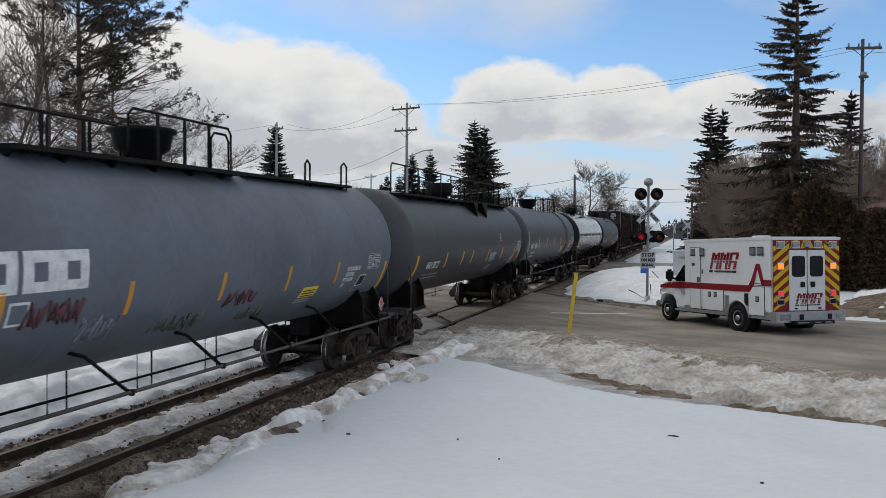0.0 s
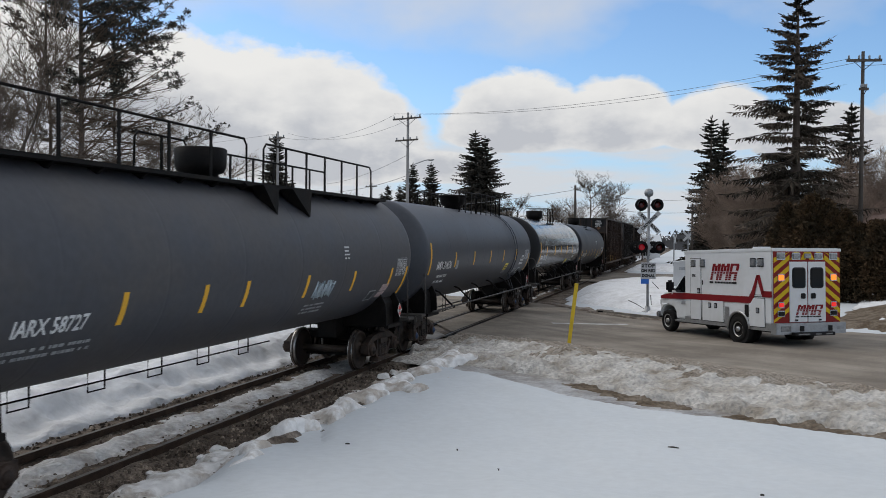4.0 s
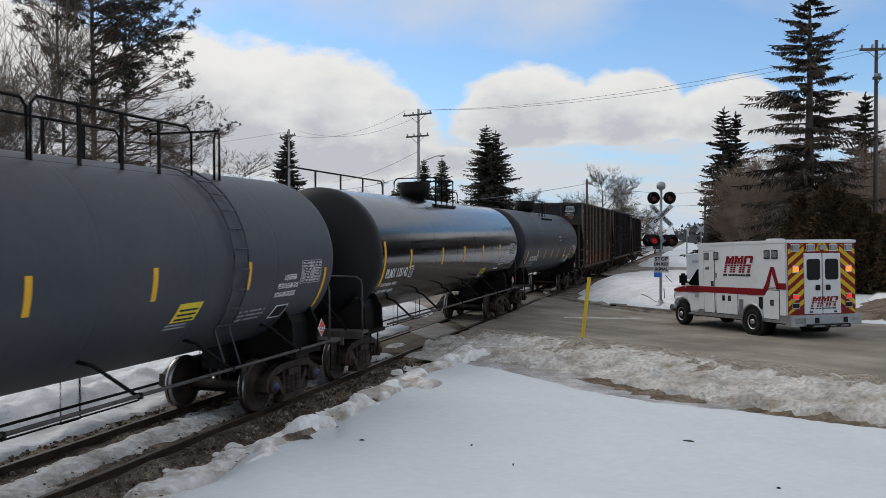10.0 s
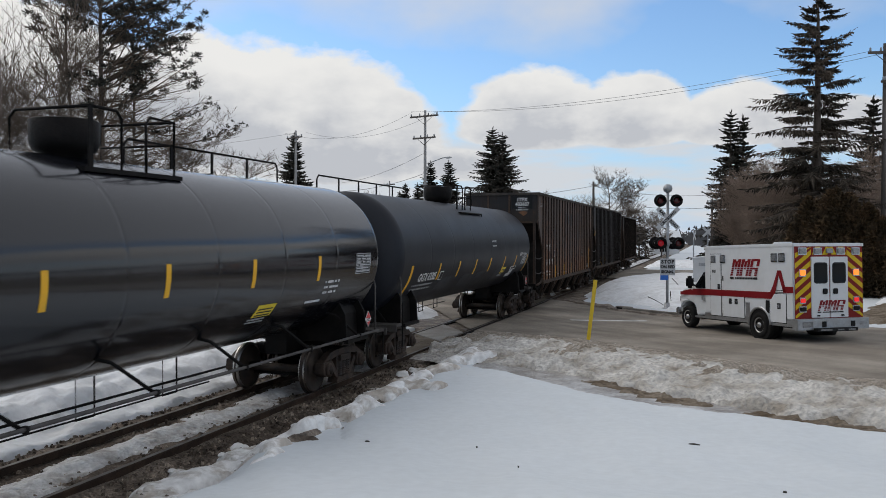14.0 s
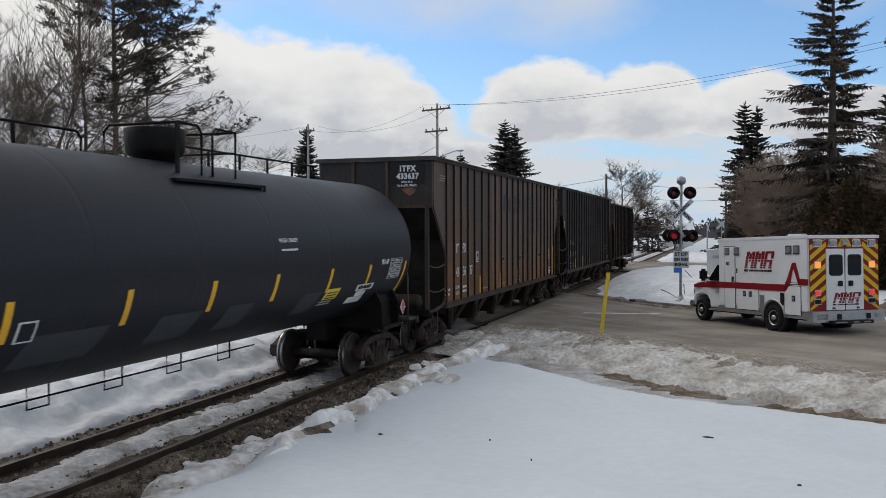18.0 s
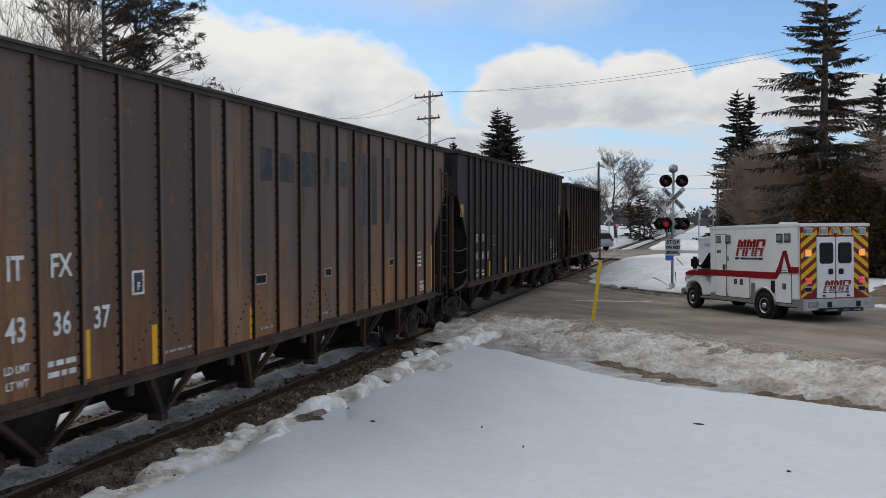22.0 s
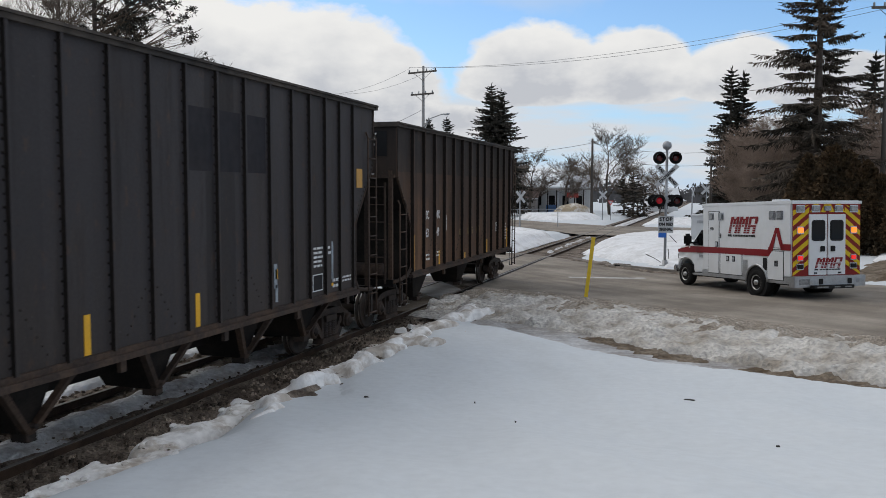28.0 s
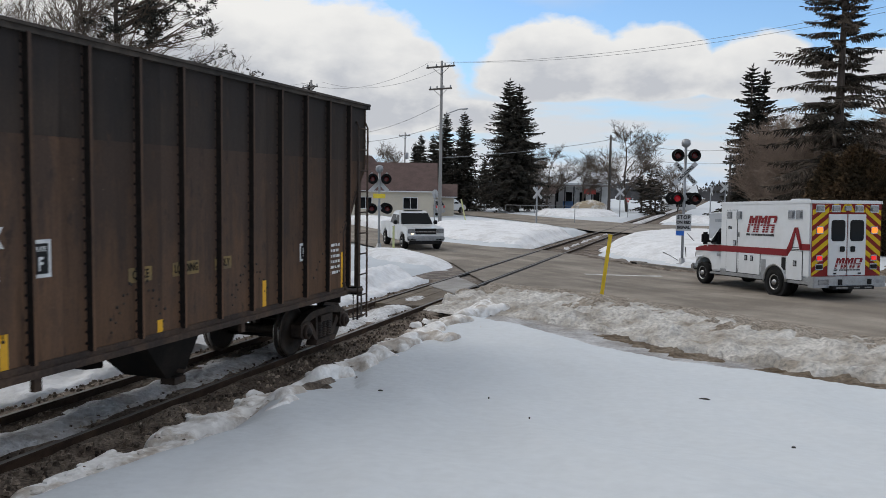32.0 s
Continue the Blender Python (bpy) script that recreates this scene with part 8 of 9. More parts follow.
    part("step_bumper", Geo().box(-0.7, 0.7, -0.34, -0.10, 0.30, 0.40, bevel=0.01), M["trim_black"], a, "black step bumper")
    for x0, x1 in ((-0.6, -0.2), (0.0, 0.2), (0.36, 0.6)):
        part("step_edge", Geo().box(x0, x1, -0.346, -0.33, 0.33, 0.37), M["lens_clear"], a, "white reflective step edge")
    part("plate_light", Geo().box(-1.08, -0.72, -0.19, -0.17, 0.42, 0.58, bevel=0.006), M["lens_clear"], a, "pale rectangular lamp")
    for x in (-0.34, 0.66):
        part("tow_hook", Geo().box(x - 0.07, x + 0.07, -0.20, -0.17, 0.42, 0.58, bevel=0.006), M["trim_black"], a)
    part("number_board", Geo().box(0.9, 1.15, -0.19, -0.17, 0.46, 0.56), M["grey_print"], a)
    # cab
    W = 0.97
    prof = [(4.30, 0.50), (4.30, 2.10), (4.76, 2.12), (5.04, 1.94), (5.52, 1.46), (6.20, 1.30), (6.40, 1.16), (6.44, 0.98), (6.44, 0.55), (6.24, 0.48), (6.20, 0.72), (6.04, 0.88), (5.76, 0.94), (5.48, 0.88), (5.32, 0.72), (5.28, 0.48)]
    bm = bmesh.new()
    fv = [bm.verts.new((-W, y, z)) for y, z in prof]
    f = bm.faces.new(fv)
    r = bmesh.ops.extrude_face_region(bm, geom=[f])
    bmesh.ops.translate(bm, vec=(2 * W, 0, 0), verts=[v for v in r["geom"] if isinstance(v, bmesh.types.BMVert)])
    for v in bm.verts:
        if v.co.z > 1.5:
            v.co.x *= 0.86
        if v.co.y > 6.3:
            v.co.x *= 0.90
    bmesh.ops.bevel(bm, geom=[e for e in bm.edges if abs(e.verts[0].co.x - e.verts[1].co.x) < 0.2], offset=0.05, segments=2, affect="EDGES")
    g = Geo()
    g.take(bm)
    part("cab", g, M["amb_white"], a, "white van cab")
    part("cab_fairing", Geo().prism([(4.36, 2.0), (4.36, 2.42), (4.58, 2.36), (4.80, 2.08)], -0.85, 0.85), M["amb_white"], a, "white roof fairing")
    part("fairing_vent", Geo().box(-0.862, -0.85, 4.40, 4.54, 2.20, 2.26), M["grey_print"], a)
    for s in (-1, 1):
        part("side_window", Geo().prism([(4.40, 1.42), (4.40, 1.96), (4.80, 1.96), (5.34, 1.47), (5.26, 1.41)], s * 0.955 - 0.02, s * 0.955 - 0.01, m=Matrix.Rotation(0, 4, "Y")), M["dark_glass"], a, "dark cab side window")
        part("cab_stripe", Geo().prism([(4.38, 1.18), (4.38, 1.38), (5.5, 1.38), (6.25, 1.25), (6.25, 1.15)], *sorted((s * 0.972, s * 0.984))), M["amb_red"], a, "red cab stripe")
        m = part("mirror", Geo().box(min(s * 1.08, s * 1.38), max(s * 1.08, s * 1.38), 5.18, 5.34, 1.40, 1.82, bevel=0.07), M["trim_black"], a, "black towing mirror")
        part("mirror_arm", Geo().tube([(s * 0.93, 5.28, 1.47), (s * 1.15, 5.26, 1.54)], 0.03), M["trim_black"], m)
        part("head_lamp", Geo().box(min(s * 0.6, s * 0.88), max(s * 0.6, s * 0.88), 6.38, 6.45, 0.90, 1.10, bevel=0.02), M["lens_clear"], a, "clear head lamp")
        part("fender_badge", Geo().box(*sorted((s * 0.968, s * 0.978)), 4.7, 4.95, 1.0, 1.1), M["grey_print"], a)
        part("step_bar", Geo().box(*sorted((s * 0.86, s * 1.08)), 4.4, 5.2, 0.40, 0.46, bevel=0.01), M["plate_metal"], a)
    part("windscreen", Geo().add([(-0.78, 5.53, 1.48), (0.78, 5.53, 1.48), (0.72, 5.08, 1.92), (-0.72, 5.08, 1.92), (-0.78, 5.51, 1.44), (0.78, 5.51, 1.44), (0.72, 5.06, 1.88), (-0.72, 5.06, 1.88)], [(0, 1, 2, 3), (7, 6, 5, 4), (0, 4, 5, 1), (2, 6, 7, 3), (0, 3, 7, 4), (1, 5, 6, 2)]), M["dark_glass"], a, "dark windscreen")
    part("grille", Geo().box(-0.56, 0.56, 6.41, 6.46, 0.75, 1.08, bevel=0.02), M["trim_black"], a, "black grille")
    part("front_bumper", Geo().box(-0.98, 0.98, 6.38, 6.58, 0.45, 0.68, bevel=0.04), M["chrome"], a, "chrome front bumper")


def loft_body(name, prof, w, parent, material, tuck=(), bev=0.05, label=""):
    """A car body: its side outline (y, z) drawn across the width; tuck: (height, share of the width above it)."""
    bm = bmesh.new()
    f = bm.faces.new([bm.verts.new((-w, y, z)) for y, z in prof])
    r = bmesh.ops.extrude_face_region(bm, geom=[f])
    bmesh.ops.translate(bm, vec=(2 * w, 0, 0), verts=[v for v in r["geom"] if isinstance(v, bmesh.types.BMVert)])
    for z, k in tuck:
        for v in bm.verts:
            if v.co.z > z:
                v.co.x *= k
    bmesh.ops.bevel(bm, geom=bm.edges[:], offset=bev, segments=2, affect="EDGES", clamp_overlap=True)
    g = Geo()
    g.take(bm)
    return part(name, g, M[material], parent, label)


def pickup(m, paint, label, group="road vehicles", lit=True):
    """Full-size crew-cab pickup, nose towards +y, front axle at y = 0."""
    p = thing("pickup_truck", m, label, "pickup truck", group)
    w = 0.97
    loft_body("lower_body", [(0.92, 0.42), (0.98, 0.75), (0.92, 1.12), (-0.62, 1.22), (-4.6, 1.26), (-4.68, 0.55), (-4.2, 0.45), (-3.98, 0.45), (-3.9, 0.72), (-3.55, 0.90), (-3.15, 0.72), (-3.06, 0.42), (-0.5, 0.40), (-0.42, 0.7), (0, 0.88), (0.42, 0.70), (0.5, 0.42)], w, p, paint, bev=0.04)
    loft_body("cab", [(-0.55, 1.10), (-1.2, 1.82), (-1.5, 1.9), (-2.35, 1.9), (-2.65, 1.78), (-2.85, 1.12)], w - 0.04, p, paint, ((1.5, 0.82),), 0.06)
    part("bed_floor", Geo().box(-0.8, 0.8, -4.55, -2.9, 0.9, 1.235), M["trim_black"], p)
    part("windscreen", Geo().add([(-0.84, -0.66, 1.27), (0.84, -0.66, 1.27), (0.72, -1.15, 1.79), (-0.72, -1.15, 1.79), (-0.84, -0.68, 1.24), (0.84, -0.68, 1.24), (0.72, -1.17, 1.76), (-0.72, -1.17, 1.76)], [(0, 1, 2, 3), (7, 6, 5, 4), (0, 4, 5, 1), (2, 6, 7, 3), (0, 3, 7, 4), (1, 5, 6, 2)]), M["dark_glass"], p, "dark windscreen")
    for s in (-1, 1):
        for y0, y1, y2, y3 in ((-0.88, -1.66, -1.66, -1.22), (-1.76, -2.62, -2.50, -1.76)):
            q = Geo().add([(s * 0.925, y0, 1.25), (s * 0.925, y1, 1.25), (s * 0.80, y2, 1.70), (s * 0.80, y3, 1.70), (s * 0.90, y0, 1.25), (s * 0.90, y1, 1.25), (s * 0.77, y2, 1.70), (s * 0.77, y3, 1.70)], [(0, 1, 2, 3), (7, 6, 5, 4), (0, 4, 5, 1), (2, 6, 7, 3), (0, 3, 7, 4), (1, 5, 6, 2)])
            part("side_window", q, M["dark_glass"], p, "dark side window")
        part("mirror", Geo().box(*sorted((s * 0.98, s * 1.18)), -0.98, -0.86, 1.22, 1.42, bevel=0.03), M["trim_black"], p, "black door mirror")
        part("head_lamp", Geo().box(*sorted((s * 0.58, s * 0.93)), 0.90, 0.985, 0.84, 1.06, bevel=0.02), M["lens_clear"], p, "clear head lamp")
        if lit and s > 0:
            part("head_lamp_glow", Geo().lathe([(0.07, 0.955), (0.06, 0.975), (0.01, 0.98)], 12, "y", pose(s * 0.70, 0, 0.84)), M["head_lit"], p, "glowing low beam")
        part("door_handle", Geo().box(*sorted((s * 0.965, s * 0.985)), -1.62, -1.46, 1.08, 1.12), M["trim_black"], p)
        part("bumper_pad", Geo().box(*sorted((s * 0.5, s * 0.94)), 0.98, 1.06, 0.50, 0.60, bevel=0.02), M["trim_black"], p)
        for y in (0, -3.55):
            wheel(p, s * 0.74, y, 0.385, s, 0.25)
    part("grille", Geo().box(-0.56, 0.56, 0.90, 0.985, 0.78, 1.08, bevel=0.02), M["trim_black"], p, "black grille")
    part("grille_bar", Geo().box(-0.58, 0.58, 0.94, 1.0, 0.90, 0.95, bevel=0.01), M["chrome"], p, "chrome grille bar")
    part("front_bumper", Geo().box(-0.97, 0.97, 0.88, 1.06, 0.48, 0.70, bevel=0.05), M["chrome"] if paint == "truck_dark" else M["galv"], p, "grey front bumper")
    part("valance", Geo().box(-0.85, 0.85, 0.80, 0.98, 0.30, 0.48, bevel=0.03), M["trim_black"], p)
    part("roof_lamps", Geo().box(-0.5, 0.5, -1.5, -1.4, 1.89, 1.93), M["trim_black"], p)
    return p


def minivan(m, paint, label, parked=False):
    """Minivan, nose towards +y, middle at the origin."""
    v = thing("minivan" if not parked else "parked_car", m, label, "van" if not parked else "car", "road vehicles")
    w = 0.98
    loft_body("body", [(2.55, 0.35), (2.6, 0.7), (2.35, 0.95), (1.55, 1.12), (-2.4, 1.12), (-2.5, 0.6), (-2.45, 0.36), (-1.95, 0.34), (-1.88, 0.6), (-1.55, 0.76), (-1.2, 0.6), (-1.12, 0.32), (1.12, 0.32), (1.2, 0.6), (1.55, 0.76), (1.9, 0.6), (1.98, 0.34)], w, v, paint)
    loft_body("upper_body", [(1.65, 1.08), (0.75, 1.68), (0.2, 1.76), (-1.9, 1.74), (-2.2, 1.62), (-2.48, 1.08)], w - 0.03, v, paint, ((1.4, 0.84),), 0.06)
    for s in (-1, 1):
        for ya, yb, yc, yd in ((1.3, 0.45, 0.45, 0.68), (0.35, -0.75, -0.75, 0.35), (-0.85, -2.2, -1.95, -0.85)):
            q = Geo().add([(s * 0.945, ya, 1.12), (s * 0.945, yb, 1.12), (s * 0.815, yc, 1.60), (s * 0.815, yd, 1.60), (s * 0.91, ya, 1.12), (s * 0.91, yb, 1.12), (s * 0.78, yc, 1.60), (s * 0.78, yd, 1.60)], [(0, 1, 2, 3), (7, 6, 5, 4), (0, 4, 5, 1), (2, 6, 7, 3), (0, 3, 7, 4), (1, 5, 6, 2)])
            part("side_window", q, M["dark_glass"], v, "dark side window")
        part("tail_lamp", Geo().box(*sorted((s * 0.72, s * 0.93)), -2.52, -2.42, 0.85, 1.12, bevel=0.02), M["placard_red"], v, "red tail lamp")
        part("mirror", Geo().box(*sorted((s * 0.97, s * 1.14)), 0.98, 1.1, 1.1, 1.26, bevel=0.03), M[paint], v)
        part("head_lamp", Geo().box(*sorted((s * 0.55, s * 0.9)), 2.38, 2.56, 0.68, 0.86, bevel=0.02), M["lens_clear"], v)
        part("roof_bar", Geo().tube([(s * 0.7, 0.2, 1.76), (s * 0.7, 0.1, 1.82), (s * 0.7, -1.7, 1.81), (s * 0.7, -1.8, 1.74)], 0.02), M["trim_black"], v)
        for y in (1.55, -1.55):
            wheel(v, s * 0.76, y, 0.34, s, 0.22)
    part("windscreen", Geo().add([(-0.8, 1.56, 1.16), (0.8, 1.56, 1.16), (0.70, 0.80, 1.66), (-0.70, 0.80, 1.66), (-0.8, 1.54, 1.13), (0.8, 1.54, 1.13), (0.70, 0.78, 1.63), (-0.70, 0.78, 1.63)], [(0, 1, 2, 3), (7, 6, 5, 4), (0, 4, 5, 1), (2, 6, 7, 3), (0, 3, 7, 4), (1, 5, 6, 2)]), M["dark_glass"], v, "dark windscreen")
    part("rear_window", Geo().add([(-0.75, -2.50, 1.15), (0.75, -2.50, 1.15), (0.66, -2.26, 1.58), (-0.66, -2.26, 1.58), (-0.75, -2.46, 1.15), (0.75, -2.46, 1.15), (0.66, -2.22, 1.58), (-0.66, -2.22, 1.58)], [(0, 1, 2, 3), (7, 6, 5, 4), (0, 4, 5, 1), (2, 6, 7, 3), (0, 3, 7, 4), (1, 5, 6, 2)]), M["dark_glass"], v, "dark rear window")
    part("rear_bumper", Geo().box(-0.9, 0.9, -2.58, -2.42, 0.42, 0.66, bevel=0.04), M[paint], v)
    return v


def suv(m, paint, label):
    """Compact sport utility car, nose towards +y, middle at the origin."""
    v = thing("suv", m, label, "car", "road vehicles")
    w = 0.92
    loft_body("body", [(2.15, 0.40), (2.2, 0.72), (2.1, 0.98), (1.15, 1.10), (-2.12, 1.10), (-2.2, 0.62), (-2.1, 0.42), (-1.8, 0.40), (-1.73, 0.64), (-1.38, 0.82), (-1.02, 0.64), (-0.95, 0.36), (0.95, 0.36), (1.02, 0.64), (1.38, 0.82), (1.74, 0.64), (1.8, 0.40)], w, v, paint)
    loft_body("upper_body", [(1.25, 1.06), (0.55, 1.64), (0.15, 1.74), (-1.75, 1.72), (-2.0, 1.58), (-2.16, 1.06)], w - 0.03, v, paint, ((1.4, 0.85),), 0.06)
    for s in (-1, 1):
        for ya, yb, yc, yd in ((0.95, 0.2, 0.2, 0.48), (0.1, -0.9, -0.9, 0.1), (-1.0, -1.9, -1.75, -1.0)):
            q = Geo().add([(s * 0.885, ya, 1.10), (s * 0.885, yb, 1.10), (s * 0.765, yc, 1.58), (s * 0.765, yd, 1.58), (s * 0.85, ya, 1.10), (s * 0.85, yb, 1.10), (s * 0.73, yc, 1.58), (s * 0.73, yd, 1.58)], [(0, 1, 2, 3), (7, 6, 5, 4), (0, 4, 5, 1), (2, 6, 7, 3), (0, 3, 7, 4), (1, 5, 6, 2)])
            part("side_window", q, M["dark_glass"], v, "dark side window")
        part("tail_lamp", Geo().box(*sorted((s * 0.68, s * 0.88)), -2.22, -2.12, 0.85, 1.1, bevel=0.02), M["placard_red"], v, "red tail lamp")
        part("head_lamp", Geo().box(*sorted((s * 0.52, s * 0.86)), 2.06, 2.2, 0.74, 0.92, bevel=0.02), M["lens_clear"], v, "clear head lamp")
        part("mirror", Geo().box(*sorted((s * 0.91, s * 1.08)), 0.72, 0.84, 1.06, 1.22, bevel=0.03), M[paint], v)
        part("roof_bar", Geo().tube([(s * 0.66, 0.1, 1.74), (s * 0.66, 0.0, 1.80), (s * 0.66, -1.6, 1.79), (s * 0.66, -1.7, 1.72)], 0.02), M["galv"], v)
        for y in (1.38, -1.38):
            wheel(v, s * 0.70, y, 0.36, s, 0.22)
    part("windscreen", Geo().add([(-0.76, 1.20, 1.12), (0.76, 1.20, 1.12), (0.66, 0.58, 1.63), (-0.66, 0.58, 1.63), (-0.76, 1.18, 1.09), (0.76, 1.18, 1.09), (0.66, 0.56, 1.60), (-0.66, 0.56, 1.60)], [(0, 1, 2, 3), (7, 6, 5, 4), (0, 4, 5, 1), (2, 6, 7, 3), (0, 3, 7, 4), (1, 5, 6, 2)]), M["dark_glass"], v, "dark windscreen")
    part("grille", Geo().box(-0.5, 0.5, 2.14, 2.22, 0.7, 0.9, bevel=0.02), M["trim_black"], v, "black grille")
    return v


build_ambulance()
pickup(pose(-6.5, 39.4, road_z(-6.5, 39.4), 0, 0, -143.0), "truck_white", "white pickup truck waiting at the crossing, lamps on")
x, y = at(-18.75, 100)
minivan(pose(x, y, ground_z(x, y) + 0.05, 0, 0, -20), "truck_white", "white car parked before the house, seen from behind", True)
x, y = at(-20.6, 88)
minivan(pose(x, y, ground_z(x, y) + 0.05, 0, 0, 80), "van_silver", "silver car parked beside the house", True)
MOVERS = [minivan(pose(60, 75, 0), "van_silver", "silver minivan driving along the side road"),
          suv(pose(-60, 68.5, 0), "truck_dark", "black sport utility car driving along the side road")]


# ---- trees and brush ----
M["spruce"] = mat("spruce_needles", (0.042, 0.042, 0.034), 0.8, col2=(0.080, 0.068, 0.056), scale=0.6, amount=0.85, bscale=6, fine=0.4, spec=0.2)
M["spruce_grey"] = mat("old_spruce_needles", (0.044, 0.040, 0.033), 0.9, col2=(0.15, 0.118, 0.092), scale=0.4, amount=0.95, bscale=5, fine=0.4, spec=0.1)
M["pine"] = mat("pine_needles", (0.042, 0.043, 0.036), 0.8, col2=(0.085, 0.072, 0.058), scale=0.7, amount=0.7, bscale=6, fine=0.4, spec=0.2)
M["cedar"] = mat("winter_cedar", (0.095, 0.060, 0.032), 0.85, col2=(0.042, 0.036, 0.023), scale=0.9, amount=0.8, bscale=6, fine=0.5, spec=0.2)
M["bark_grey"] = mat("grey_bark", (0.105, 0.086, 0.071), 0.9, col2=(0.060, 0.049, 0.041), scale=2, amount=0.8, streak=True, bscale=30, fine=0.25)
M["bark_brown"] = mat("brown_bark", (0.115, 0.088, 0.070), 0.9, col2=(0.062, 0.050, 0.042), scale=2, amount=0.8, streak=True, bscale=30, fine=0.25)
M["twig"] = mat("twigs", (0.155, 0.122, 0.098), 0.9, spec=0.2, col2=(0.095, 0.075, 0.060), scale=0.8, amount=0.7, fine=0.2)
M["twig_brown"] = mat("brown_twigs", (0.31, 0.235, 0.185), 0.9, col2=(0.17, 0.128, 0.10), scale=0.8, amount=0.7, fine=0.2)
M["twig_dead"] = mat("dead_branches", (0.125, 0.092, 0.068), 0.9, spec=0.2, col2=(0.075, 0.057, 0.045), scale=0.9, amount=0.7, fine=0.2)
for _k, _lo, _hi in (("spruce", 0.55, 1.3), ("spruce_grey", 0.5, 1.4), ("pine", 0.55, 1.35), ("cedar", 0.45, 1.5), ("stone", 0.35, 1.9)):
    vary(M[_k], _lo, _hi)
M["far_wood"] = mat("far_woods", (0.10, 0.095, 0.095), 0.95, col2=(0.06, 0.06, 0.062), scale=0.05, amount=0.8, fine=0.2)


class Soup:
    """Loose triangles, gathered fast."""

    def __init__(self):
        self.v, self.f = [], []

    def tri(self, a, b, c):
        n = len(self.v)
        self.v += [a, b, c]
        self.f.append((n, n + 1, n + 2))

    def shoot(self, p, d, length, width, rnd):
        """One needle spray: two narrow triangles across each other."""
        q = p + d * length
        s = d.cross(Vector((rnd.uniform(-1, 1), rnd.uniform(-1, 1), rnd.uniform(-1, 1)))).normalized() * width
        self.tri(p - s * 0.4, p + d * (length * 0.45) + s, q)
        self.tri(p + s * 0.4, p + d * (length * 0.45) - s, q)

    def mesh(self, name, material):
        me = bpy.data.meshes.new(name)
        me.from_pydata([tuple(v) for v in self.v], [], self.f)
        me.materials.append(material)
        return me


def conifer(name, h, r, seed, material="spruce", whorls=34, per=8, bare=0.06, label="", width=0.10, ragged=0.25, segs=8, group="spruces", taper=0.85, droop=1.0, hollow=0.0):
    rnd = random.Random(seed)
    t = thing(name, pose(0, 0, -50), label, "tree", group)
    part("trunk", Geo().lathe([(0.02 * h * 0.9 + 0.05, -0.3), (0.016 * h, h * 0.3), (0.006 * h, h * 0.8), (0.01, h)], 8), M["bark_brown"], t, "brown bark trunk")
    s, limbs = Soup(), Geo()
    for w in range(whorls):
        f = bare + (1 - bare) * (w / whorls) ** 0.92
        z0 = h * f
        reach = r * (1 - f) ** taper * (0.88 + 0.14 * math.sin(w * 1.9 + seed))
        n = max(4, int(per * (0.55 + 0.65 * (1 - f))))
        for k in range(n):
            if rnd.random() < ragged * 0.5:
                continue
            a = rnd.uniform(0, 6.283)
            L = reach * rnd.uniform(1 - ragged * 1.4, 1.12) + 0.12
            out = Vector((math.cos(a), math.sin(a), 0))
            lift = rnd.uniform(-0.05, 0.25) + 0.5 * f
            pts = []
            for i in range(segs + 1):
                q = i / segs
                pts.append(Vector((0, 0, z0)) + out * (L * q) + Vector((0, 0, L * (lift * q - 0.52 * q * q + (0.20 * q ** 4)))))
            limbs.tube([pts[0], pts[segs // 2], pts[-1]], 0.012 * L + 0.012, 3, r1=0.006)
            for i in range(1 + int(segs * hollow * rnd.uniform(0.6, 1.4)), segs + 1):
                p, d = pts[i], (pts[i] - pts[i - 1]).normalized()
                q = i / segs
                side = d.cross(Vector((0, 0, 1))).normalized()
                ln = (0.16 + 0.30 * L * (0.35 + 0.65 * math.sin(math.pi * min(q + 0.12, 1)))) * 0.72
                for sg in (-1, 1):
                    for m in range(2):
                        dv = (d * rnd.uniform(0.3, 0.9) + side * sg * rnd.uniform(0.5, 1.0) + Vector((0, 0, rnd.uniform(-0.75 * droop, 0.05)))).normalized()
                        s.shoot(p - d * rnd.uniform(0, L / segs), dv, ln * rnd.uniform(0.7, 1.25), width * rnd.uniform(0.6, 1.3), rnd)
                s.shoot(p, (d * 0.4 + Vector((0, 0, -1))).normalized(), ln * rnd.uniform(0.5, 1.0), width, rnd)
            s.shoot(pts[-1], (pts[-1] - pts[-2]).normalized(), 0.3 + 0.08 * L, width, rnd)
    for k in range(8):
        s.shoot(Vector((0, 0, h - 0.09 * k)), Vector((rnd.uniform(-0.4, 0.4), rnd.uniform(-0.4, 0.4), 1)).normalized(), 0.4, width * 0.7, rnd)
    part("crown", s.mesh("crown", M[material]), None, t, "drooping dark needle branches")
    tagged(part("limb_frame", limbs, M["bark_brown"], t), kind="stuff")
    return t


